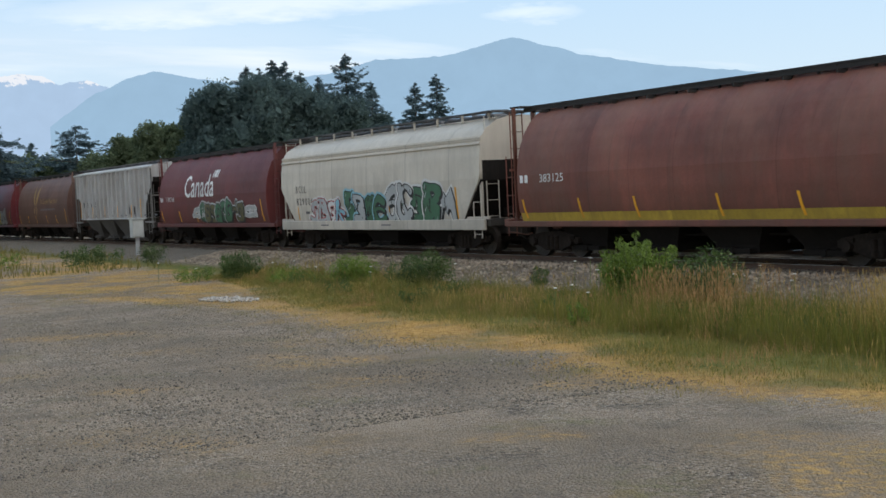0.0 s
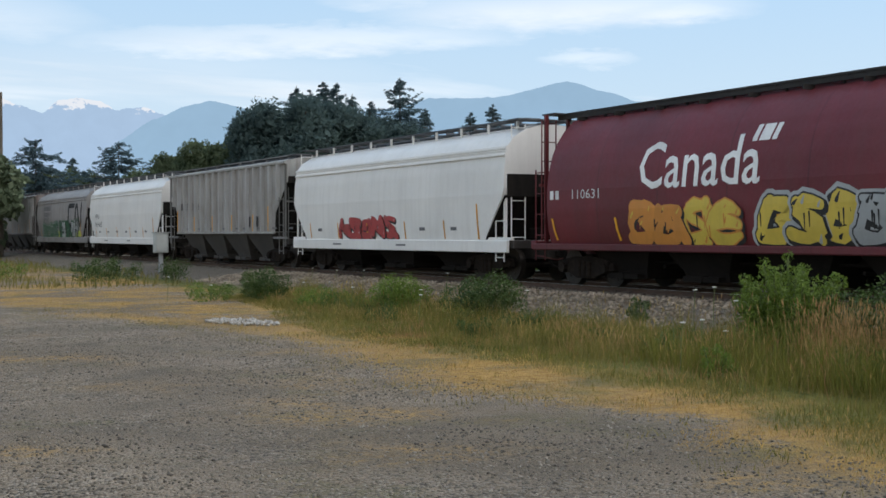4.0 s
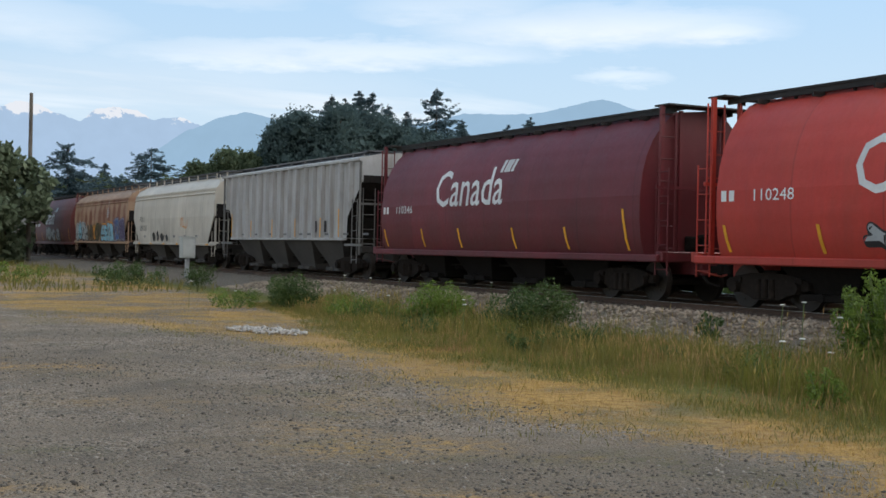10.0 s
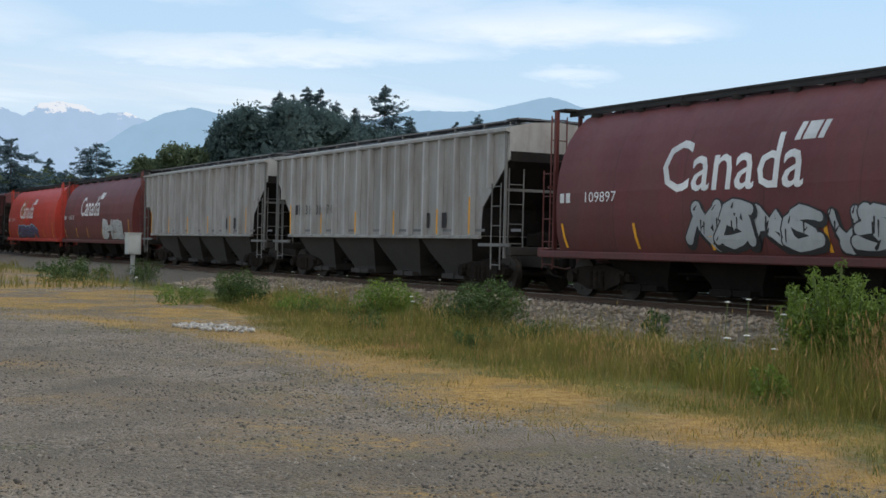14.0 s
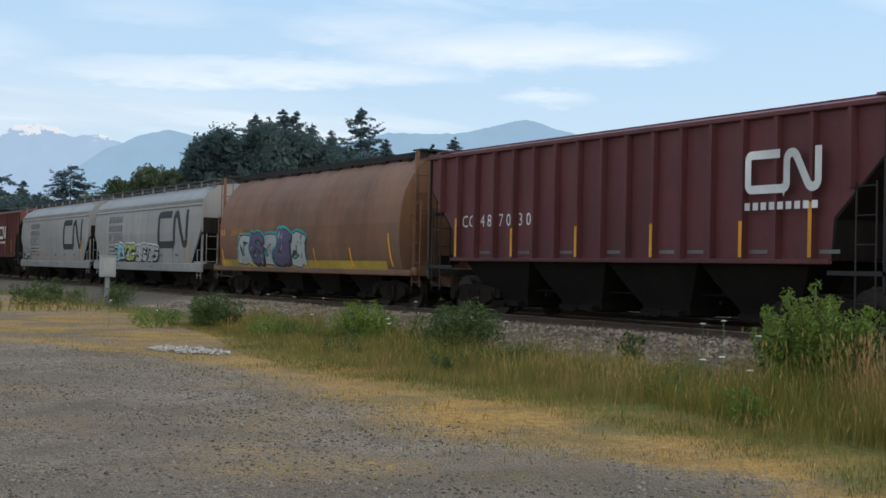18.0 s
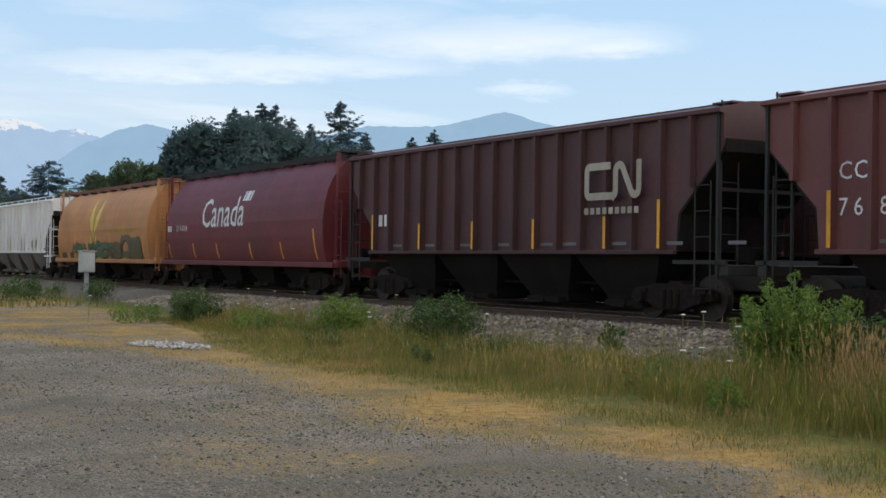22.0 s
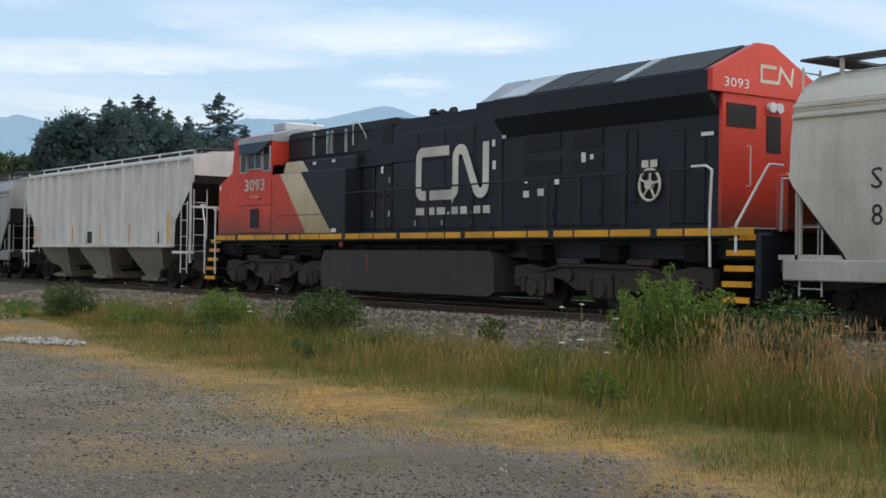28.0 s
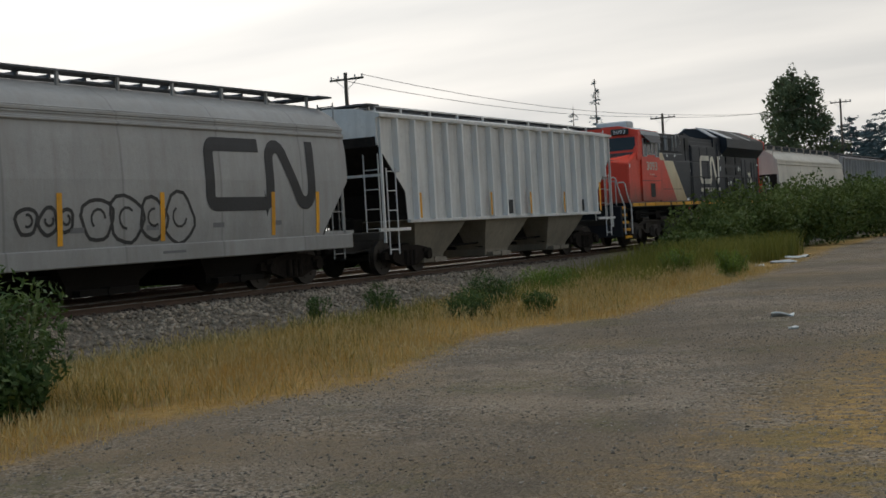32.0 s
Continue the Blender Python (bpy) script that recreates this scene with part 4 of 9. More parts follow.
def graffiti(parent, kind, y0, y1, z0, z1, fills, outline, seed, letters=6, back=None):
    """Sprayed lettering that nobody can read: swollen interlocking strokes with a shadow, an outline, blotches and a cloud behind."""
    rnd = random.Random(seed)
    mats = [*fills, outline, SPRAY["black"]] + ([back] if back else [])
    ol, n, h = len(fills), letters, z1 - z0
    w = (y0 - y1) / n
    for i in range(n):
        layers = [[] for _ in range(6)]
        u = (i + 0.5) * w
        hh = h * rnd.uniform(0.84, 1.0)
        base = rnd.uniform(0.0, 0.10) * h
        lean = rnd.uniform(-0.10, 0.35) * w
        fill = (i * len(fills) // n + (rnd.random() < 0.2)) % len(fills)

        def put(k, idx, polys, lift=0.0):
            for q in polys:
                layers[k].append((idx, [(a, max(0.0, b)) for a, b in q], lift))
        tw = min(0.30 * w, 0.22 * h) * rnd.uniform(0.9, 1.15)
        for m, pts in enumerate(rnd.sample(STROKES, rnd.choice((2, 3, 3)))):
            pts = [(u + (a - 0.5) * w * 1.25 + lean * (b - 0.5) + rnd.uniform(-0.05, 0.05) * w, base + tw * 0.5 + b * (hh - tw)) for a, b in pts]
            ws = [tw * rnd.uniform(0.45, 1.35) for _ in pts]
            lift = 0.0003 * m
            if back:
                put(0, len(mats) - 1, band(pts, [q * 1.3 + 0.16 for q in ws], 2), lift)
            put(1, ol + 1, band([(a + 0.04, b - 0.05) for a, b in pts], [q + 0.13 for q in ws], 2), lift)
            put(2, ol, band(pts, [q + 0.075 for q in ws], 2), lift)
            put(3, fill, band(pts, ws, 2), lift)
            for _ in range(2):
                a, b = rnd.choice(pts)
                put(4, rnd.choice((ol, (fill + 1) % len(fills), ol + 1)), band([(a - tw * 0.2, b - tw * 0.1), (a + rnd.uniform(-0.1, 0.3) * tw, b + rnd.uniform(0.1, 0.5) * tw)], [tw * rnd.uniform(0.12, 0.34), tw * 0.08], 2), lift)
            a, b = pts[len(pts) // 2]
            put(5, ol if rnd.random() < 0.6 else ol + 1, band([(a - tw * 0.28, b - tw * 0.5), (a - tw * 0.24, b + tw * 0.55)], [0.02, 0.045], 2), lift)
        # one sprayed letter, its coats lying over one another
        bm = bmesh.new()
        for k, polys in enumerate(layers):
            for idx, pts, lift in polys:
                f = bm.faces.new([bm.verts.new((u_, v_, 0.0030 * k + lift)) for u_, v_ in pts])
                f.material_index = idx
        bmesh.ops.triangulate(bm, faces=bm.faces)
        me = bpy.data.meshes.new("graffiti_letter")
        bm.to_mesh(me)
        bm.free()
        conform(me, kind, y0, z0, 0.006 + 0.018 * (i % 2))
        for mm in mats:
            me.materials.append(mm)
        link_mesh("graffiti_letter", me, parent)


def reflectors(parent, kind, ys, z, h, slant=0.0, w=0.09, material=None):
    for y in ys:
        plate(parent, kind, [[(0, 0), (w, 0), (w - slant, h), (-slant, h)]], material or YELLOW, "reflector_strip", y=y, z=z, eps=0.013 if kind != "rib" else 0.162)


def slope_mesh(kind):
    """The hopper's sloped end sheet, under the overhang of the end wall: a thin dark sheet over the hull, the
    overhang's shade in its colour.
    """
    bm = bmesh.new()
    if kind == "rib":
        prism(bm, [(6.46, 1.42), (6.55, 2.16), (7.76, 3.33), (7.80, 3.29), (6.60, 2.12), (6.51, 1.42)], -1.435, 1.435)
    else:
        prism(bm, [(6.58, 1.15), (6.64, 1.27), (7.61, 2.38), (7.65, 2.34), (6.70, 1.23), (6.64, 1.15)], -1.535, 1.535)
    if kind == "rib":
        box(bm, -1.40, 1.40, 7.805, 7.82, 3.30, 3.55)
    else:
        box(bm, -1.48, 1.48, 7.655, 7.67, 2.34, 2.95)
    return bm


def hopper_car(kind, body_mat, trim_mat, label, group="train", bay_mat=None, board_mat=None, low=False, deep=True, bays=None):
    """A covered hopper with its trucks, ladders, running boards and outlet bays."""
    car = new("covered_hopper")
    tagged(car, label, "freight car", group)
    tall, lengths = KINDS[kind]
    shared(("hull", kind), "carbody", lambda: hull(kind), body_mat, car, smooth=kind != "rib")
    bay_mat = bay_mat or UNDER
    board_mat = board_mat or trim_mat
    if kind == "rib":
        rib_mat = P["light_grey_rib"] if body_mat in (P["grey_rib"], P["weathered_rib"]) else P["white_rib"] if body_mat is P["ash_rib"] else body_mat      # rain-washed paler, with the light that raised ribs catch painted in
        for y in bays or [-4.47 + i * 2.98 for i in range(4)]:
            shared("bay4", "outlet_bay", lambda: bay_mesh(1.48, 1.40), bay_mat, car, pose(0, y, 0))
        k = 17
        for i in range(k):
            y = -7.0 + i * 14.0 / (k - 1)
            zb = 1.42 if abs(y) < 6.5 else 2.16 + (abs(y) - 6.55) * 1.07
            for sx in (-1, 1):
                shared(("rib", round(zb, 2)), "rib", lambda: boxed(-0.08, 0.08, -0.04, 0.04, zb, 4.03), rib_mat, car, pose(sx * 1.52, y, 0))
        for sx in (-1, 1):
            shared("rib_rail", "side_sill", lambda: boxed(-0.06, 0.06, -6.5, 6.5, 1.33, 1.42, bevel=0.015), body_mat, car, pose(sx * 1.48, 0, 0))
    elif kind == "smooth":
        for i in range(3):
            shared("bay3", "outlet_bay", lambda: bay_mesh(1.9, 1.14), bay_mat, car, pose(0, -4.0 + i * 4.0, 0))
        for sx in (-1, 1):
            shared(("smooth_sill", deep), "side_sill", lambda: boxed(-0.05, 0.05, -7.80, 7.80, 0.80 if deep else 1.04, 1.14, bevel=0.02), body_mat, car, pose(sx * 1.53, 0, 0))
            for z in (3.46, 3.58, 3.70):           # rolled beads under the eave
                shared(("eave_bead", z), "eave_bead", lambda: eave_bead_mesh(z), body_mat, car, pose(0, 0, 0, 0, 0, 0 if sx < 0 else 180))
    else:
        for i in range(4):
            shared("bay4t", "outlet_bay", lambda: bay_mesh(1.45, 1.0), bay_mat, car, pose(0, -4.35 + i * 2.9, 0))
        for sx in (-1, 1):
            shared("tube_sill", "side_sill", lambda: boxed(-0.07, 0.07, -7.85, 7.75, 0.90, 1.07, bevel=0.025), trim_mat, car, pose(sx * 1.47, 0, 0))
            for i in range(9):
                shared("roof_bracket", "roof_bracket", lambda: boxed(-0.25, 0.06, -0.02, 0.02, 4.20, 4.30), BLACK, car, pose(sx * 0.78, -6.4 + i * 1.6, 0))
    drop = {"tube": -0.13, "smooth": -0.07, "rib": -0.25 if low else -0.13}[kind]      # how low the running boards lie
    for sy in (-1, 1):
        rz = 0 if sy > 0 else 180
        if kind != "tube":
            shared(("slope", kind), "slope_sheet", lambda: slope_mesh(kind), SLOPE, car, pose(0, 0, 0, 0, 0, rz), "grimy slope sheet, darkened for the overhang's shade")
        shared("end_sill", "end_sill", end_sill_mesh, trim_mat if kind == "tube" else DUSTY_SHADED_BAY, car, pose(0, sy * (HALF - 0.12), 0, 0, 0, rz))
        shared("coupler", "coupler", coupler_mesh, UNDER, car, pose(0, sy * (HALF + 0.0), 0, 0, 0, rz))
        truck(car, sy * 5.95)
        for sx in (-1, 1):
            if kind == "tube":
                shared("tube_post", "end_post", lambda: post_mesh(1.05, 4.42, 0.045), trim_mat, car, pose(sx * 1.22, sy * 7.55, 0))
                shared("tube_brace", "end_post", lambda: post_mesh(1.05, 4.35, 0.04), trim_mat, car, pose(sx * 0.62, sy * 7.44, 0))
                ladder(car, trim_mat, sx * 1.3, sy * 7.72, 0.62, 3.0)
            else:
                shared(("corner_post", kind), "end_post", lambda: post_mesh(0.85, 4.1 if kind == "rib" else 3.6, 0.03), trim_mat, car, pose(sx * 1.47, sy * (7.70 if kind == "rib" else 7.58), 0))
                ladder(car, trim_mat, sx * 1.49, sy * 7.3, 0.55, 2.75)
                shared("step_bar", "grab_bar", lambda: boxed(-0.03, 0.03, -0.75, 0.75, 1.14, 1.22), trim_mat, car, pose(sx * 1.47, sy * 7.2, 0))
        ladder(car, trim_mat, -1.1, sy * 7.62, 1.1, 4.3, across=True)
        shared(("end_walk", kind), "end_walkway", lambda: boxed(-1.2, 1.2, -0.28, 0.28, 4.50, 4.54), board_mat, car, pose(0, sy * 7.5, drop if kind != "tube" else -0.08))
        shared("cross_bar", "cross_bar", lambda: boxed(-1.4, 1.4, -0.03, 0.03, 2.55, 2.62), trim_mat, car, pose(0, sy * 7.6, 0))
        shared("brake_gear", "brake_gear", brake_mesh, UNDER, car, pose(0.2, sy * 7.2, 0))
    for sx in (-1, 1):
        shared("running_board", "running_board", lambda: running_board_mesh(7.6), board_mat, car, pose(sx * (0.62 if kind != "tube" else 0.60), 0, drop))
        if kind == "tube":
            shared("board_fascia", "board_fascia", lambda: boxed(-0.02, 0.02, -7.5, 7.6, 4.30, 4.46), board_mat, car, pose(sx * 0.80, 0, 0))
        for i in range(10):
            y = -7.2 + i * 1.6
            if kind == "tube":
                shared("board_bracket", "board_bracket", lambda: boxed(-0.03, 0.03, -0.025, 0.025, 4.25, 4.47), BLACK, car, pose(sx * 0.72, y, 0))
            elif not low:
                shared("board_post", "board_post", lambda: boxed(-0.03, 0.03, -0.03, 0.03, 4.20, 4.56), trim_mat, car, pose(sx * 0.86, y, drop))
        if kind != "tube" and not low:
            shared("board_rail", "roof_rail", lambda: boxed(-0.018, 0.018, -7.55, 7.55, 4.53, 4.57), trim_mat if kind == "rib" else board_mat, car, pose(sx * 0.88, 0, drop))
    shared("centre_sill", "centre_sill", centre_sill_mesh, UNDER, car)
    for i in range(4):
        shared("hatch", "roof_hatch", hatch_mesh, board_mat, car, pose(0, -5.0 + i * 3.33, -0.06 if low else 0))
    return car


def brake_mesh():
    bm = bmesh.new()
    box(bm, -0.55, -0.2, -0.25, 0.25, 1.15, 1.5, bevel=0.04)
    tube(bm, [(-0.1, -0.35, 1.4), (-0.1, 0.35, 1.4)], 0.15, 10)
    tube(bm, [(0.3, 0.0, 1.1), (0.3, 0.1, 2.4)], 0.03, 6)
    disc(bm, (0.3, 0.2, 2.3), (0, 1, 0), 0.24, 0.03, 14)
    return bm


# paints of the cars
P = {}


def car_paint(key, colour, **kw):
    P[key] = paint(key, colour, **kw)
    return P[key]


car_paint("brown_tube", (0.20, 0.062, 0.040), rough=0.55, dirt=(0.09, 0.045, 0.03), amount=0.35, streak=0.55, fade=0.3)
car_paint("tan_brown_tube", (0.24, 0.105, 0.05), rough=0.6, dirt=(0.09, 0.05, 0.035), amount=0.35, streak=0.5, fade=0.25)
car_paint("dull_brown_tube", (0.125, 0.063, 0.048), rough=0.6, dirt=(0.10, 0.055, 0.04), amount=0.35, streak=0.5, fade=0.25)
car_paint("maroon_tube", (0.155, 0.016, 0.022), rough=0.5, dirt=(0.08, 0.03, 0.028), amount=0.2, streak=0.35, fade=0.2)
car_paint("brownish_maroon_tube", (0.145, 0.030, 0.028), rough=0.55, dirt=(0.08, 0.04, 0.035), amount=0.25, streak=0.4, fade=0.2)
car_paint("bright_red_tube", (0.52, 0.045, 0.028), rough=0.5, dirt=(0.25, 0.04, 0.03), amount=0.2, streak=0.3, fade=0.15)
car_paint("faded_orange_tube", (0.56, 0.25, 0.09), rough=0.6, dirt=(0.30, 0.12, 0.05), amount=0.3, streak=0.4, fade=0.2)
car_paint("grey_rib", (0.38, 0.375, 0.355), rough=0.6, dirt=(0.19, 0.165, 0.145), amount=0.35, streak=0.8, fade=0.15)
car_paint("light_grey_rib", (0.50, 0.505, 0.50), rough=0.6, dirt=(0.24, 0.19, 0.15), amount=0.25, streak=0.65, fade=0.12)
car_paint("weathered_rib", (0.44, 0.44, 0.45), rough=0.65, dirt=(0.13, 0.07, 0.045), amount=0.45, streak=0.95, fade=0.2)
car_paint("ash_rib", (0.72, 0.70, 0.665), rough=0.65, dirt=(0.30, 0.27, 0.235), amount=0.3, streak=0.45, fade=0.15)
car_paint("white_rib", (0.80, 0.79, 0.765), rough=0.6, dirt=(0.42, 0.38, 0.33), amount=0.2, streak=0.4, fade=0.1)
car_paint("maroon_rib", (0.160, 0.052, 0.050), rough=0.6, dirt=(0.085, 0.045, 0.038), amount=0.3, streak=0.4, fade=0.2)
car_paint("wine_maroon_rib", (0.140, 0.036, 0.040), rough=0.6, dirt=(0.06, 0.032, 0.028), amount=0.35, streak=0.5, fade=0.2)
car_paint("dark_maroon_rib", (0.092, 0.037, 0.038), rough=0.6, dirt=(0.04, 0.028, 0.025), amount=0.35, streak=0.45, fade=0.2)
car_paint("white_smooth", (0.86, 0.84, 0.80), rough=0.5, dirt=(0.45, 0.42, 0.38), amount=0.12, streak=0.2, fade=0.05)
car_paint("cream_smooth", (0.64, 0.585, 0.495), rough=0.55, dirt=(0.30, 0.26, 0.21), amount=0.25, streak=0.4, fade=0.1)
car_paint("grey_smooth", (0.37, 0.365, 0.352), rough=0.55, dirt=(0.24, 0.20, 0.17), amount=0.3, streak=0.5, fade=0.12)
car_paint("dirty_grey_smooth", (0.36, 0.345, 0.335), rough=0.6, dirt=(0.15, 0.12, 0.10), amount=0.4, streak=0.6, fade=0.15)
P["rusty_smooth"] = rusted_paint()
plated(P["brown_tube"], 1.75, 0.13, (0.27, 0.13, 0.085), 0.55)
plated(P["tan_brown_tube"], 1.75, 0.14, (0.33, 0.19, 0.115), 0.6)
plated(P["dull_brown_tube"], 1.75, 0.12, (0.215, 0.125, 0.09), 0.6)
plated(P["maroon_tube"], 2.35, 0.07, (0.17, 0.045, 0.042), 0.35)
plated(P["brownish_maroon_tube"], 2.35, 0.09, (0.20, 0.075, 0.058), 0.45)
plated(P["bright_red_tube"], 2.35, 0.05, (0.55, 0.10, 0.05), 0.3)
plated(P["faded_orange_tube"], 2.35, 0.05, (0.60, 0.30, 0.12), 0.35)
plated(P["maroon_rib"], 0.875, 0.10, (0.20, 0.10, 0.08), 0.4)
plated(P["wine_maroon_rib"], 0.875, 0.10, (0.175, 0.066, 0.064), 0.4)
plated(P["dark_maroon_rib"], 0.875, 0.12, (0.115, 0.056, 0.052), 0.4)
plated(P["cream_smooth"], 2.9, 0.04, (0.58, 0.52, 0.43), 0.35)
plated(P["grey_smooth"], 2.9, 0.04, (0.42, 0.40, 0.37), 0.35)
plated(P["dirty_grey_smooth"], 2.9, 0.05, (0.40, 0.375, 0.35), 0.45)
smudged(P["weathered_rib"], (0.135, 0.098, 0.082), 0.85, 0.44, 0.62)
smudged(P["grey_rib"], (0.20, 0.165, 0.135), 0.6, 0.50, 0.72)
smudged(P["light_grey_rib"], (0.24, 0.205, 0.17), 0.5, 0.54, 0.74)
# Dark boards: the shade along the roof and under them is in their colour.
ROOF_BOARD = paint("shaded_roof_board", (0.085, 0.09, 0.098), rough=0.7, dirt=(0.05, 0.045, 0.04), amount=0.5, streak=0.2)
# Grime, darkened further: the end overhang's shade is put into this colour.
SLOPE = paint("slope_grime_and_shade", (0.020, 0.018, 0.017), rough=0.9, dirt=(0.05, 0.04, 0.033), amount=0.4, streak=0.5)
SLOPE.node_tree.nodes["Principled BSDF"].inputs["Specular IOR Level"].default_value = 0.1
# Ladders and posts: soot, plus the shade between car ends painted into the grey.
DARK_TRIM = paint("sooty_shaded_trim", (0.20, 0.195, 0.185), rough=0.65, dirt=(0.06, 0.05, 0.042), amount=0.5, streak=0.5)
# Dusty bays made near-black: the shade under the car side is painted in.
DUSTY_SHADED_BAY = paint("dusty_shaded_bay", (0.040, 0.035, 0.031), rough=0.8, dirt=(0.05, 0.042, 0.034), amount=0.5, streak=0.6)
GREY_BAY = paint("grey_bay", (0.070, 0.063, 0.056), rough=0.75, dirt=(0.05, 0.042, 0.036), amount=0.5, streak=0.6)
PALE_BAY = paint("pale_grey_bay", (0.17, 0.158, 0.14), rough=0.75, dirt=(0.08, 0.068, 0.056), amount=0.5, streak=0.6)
SPRAY = {n: paint("spray_" + n, c, rough=0.5, amount=0.15, streak=0.2, fade=0.15) for n, c in dict(
    white=(0.68, 0.68, 0.66), black=(0.02, 0.02, 0.022), teal=(0.03, 0.34, 0.33), lime=(0.42, 0.50, 0.08), green=(0.05, 0.15, 0.08), blue=(0.05, 0.13, 0.35), sky=(0.25, 0.50, 0.60),
    orange=(0.66, 0.27, 0.05), red=(0.42, 0.05, 0.05), silver=(0.42, 0.44, 0.44), purple=(0.10, 0.075, 0.17), olive=(0.12, 0.11, 0.05), yellow=(0.70, 0.52, 0.08), brown=(0.14, 0.10, 0.055), pink=(0.55, 0.32, 0.33)).items()}
GOLD_L = paint("gold_lettering", (0.33, 0.21, 0.08), rough=0.6, amount=0.2, streak=0.2)
BRIGHT_GOLD = paint("bright_gold_lettering", (0.62, 0.30, 0.07), rough=0.6, amount=0.25, streak=0.3)
STRIPE = paint("faded_yellow_band", (0.48, 0.33, 0.04), rough=0.6, dirt=(0.14, 0.08, 0.04), amount=0.45, streak=0.5)
FADED_L = paint("faded_cream_lettering", (0.42, 0.37, 0.30), rough=0.65, amount=0.4, streak=0.45)
GREY_L = paint("grey_lettering", (0.16, 0.16, 0.165), rough=0.6, amount=0.2, streak=0.2)


def tube_car(body, label, word=True, number="", spray=None, mark=None, band=False, gold_word=False, z_word=2.35, rust=False):
    car = hopper_car("tube", P[body], P[body], label, board_mat=P["brown_tube"] if "orange" in body else BLACK, bay_mat=UNDER)
    if word:
        letter(car, "tube", "Canada", 3.05, z_word, 1.5, WHITE_L, width=4.05, weight=0.010, name="word_lettering")
        plate(car, "tube", [[(0, 0), (0.14, 0), (0.22, 0.34), (0.08, 0.34)], [(0.20, 0), (0.52, 0), (0.60, 0.34), (0.28, 0.34)], [(0.58, 0), (0.72, 0), (0.80, 0.34), (0.66, 0.34)]], WHITE_L, "flag_mark", y=-0.62, z=z_word + 0.86)
    if number:
        bars(car, "tube", 6.75, 2.18, 2, 0.16, 0.22, 0.08, WHITE_L, "marking")
        letter(car, "tube", number, 5.75, 2.18, 0.33, WHITE_L, width=1.15, name="number")
    if mark == "gold":
        wheat(car, "tube", 1.45 if gold_word else 2.2, 1.95 if gold_word else 2.15, 1.4 if gold_word else 1.15, GOLD_L)
    if mark == "twin":
        wheat(car, "tube", -4.0, 1.95, 1.45, BRIGHT_GOLD)
    if gold_word:
        letter(car, "tube", "The Canadian Wheat Board", 0.1, 2.5, 0.46, GOLD_L, width=4.7, name="word_lettering")
        bars(car, "tube", -0.1, 2.05, 22, 0.13, 0.11, 0.05, GREY_L, "marking")
    if band:
        for i in range(8):
            plate(car, "tube", [[(0, 0), (1.68, 0), (1.68, 0.24), (0, 0.24)]], STRIPE, "side_band", y=6.85 - i * 1.66, z=1.07, eps=0.012)
    for i in range(5 if body in ("brown_tube", "tan_brown_tube", "dull_brown_tube") else 0):
        plate(car, "tube", [[(0, 0), (0.022, 0), (0.022, 3.0), (0, 3.0)]], P[body], "weld_seam", y=4.9 - i * 2.35, z=1.15, eps=0.007)
    reflectors(car, "tube", [6.6, 3.9, 1.5, -1.6, -4.2], 1.15, 0.55, slant=0.12)
    reflectors(car, "tube", [-6.75], 1.15, 0.95, slant=0.14)
    if spray:
        graffiti(car, "tube", **spray)
    return car


def rib_car(body, label, number=None, spray=None, emblem_mat=None, emblem_y=-2.6, patches=0, bay=None, refl=True, marks=2, z_num=2.1, emblem_z=2.48, bays=None):
    car = hopper_car("rib", P[body], DARK_TRIM if "grey" in body or "weathered" in body else P[body] if "maroon" not in body else BLACK, label, board_mat=ROOF_BOARD if "maroon" not in body else P[body], bay_mat=bay or (DUSTY_SHADED_BAY if "maroon" not in body else UNDER), low="maroon" in body, bays=bays)
    rnd = random.Random(label)
    if number:
        ink = BLACK_L if "maroon" not in body else WHITE_L
        for k, line in enumerate(number.split("/")):
            for i, ch in enumerate(line.replace(" ", "")):         # two characters to a panel
                y = 6.02 - (k * 0 + i // 2) * 0.875 - (i % 2) * 0.33
                if ch == "|":
                    plate(car, 1.45, [[(0, 0), (0.22, 0), (0.22, 0.32), (0, 0.32)]], ink, "marking", y=y, z=z_num - k * 0.62)
                else:
                    letter(car, 1.45, ch, y, z_num - k * 0.62, 0.44, ink, name="number", eps=0.008)
    if emblem_mat:
        emblem(car, 1.605, emblem_y, emblem_z, 1.9, 0.80, emblem_mat)
        bars(car, 1.605, emblem_y, emblem_z - 0.30, 9, 0.14, 0.14, 0.07, emblem_mat, "marking")
    for i in range(marks if "maroon" not in body else 0):
        plate(car, 1.46, [[(0, 0), (0.5, 0), (0.5, 0.42), (0, 0.42)]], BLACK_L, "stencil_panel", y=-3.2 - i * 0.95, z=1.62, eps=0.006)
    if refl:
        reflectors(car, "rib", [3.545, 0.92, -1.705, -4.33], 1.45, 0.68, w=0.09)
        reflectors(car, "rib", [6.17, -6.08], 1.45, 0.98, w=0.09)
        for i in range(9):
            bars(car, 1.45, 5.15 - i * 1.75 + 0.875 * (i // 5), 1.52, 2, 0.2, 0.07, 0.08, GREY_L, "stencil")
    if spray:
        graffiti(car, 1.55, **spray)
    return car


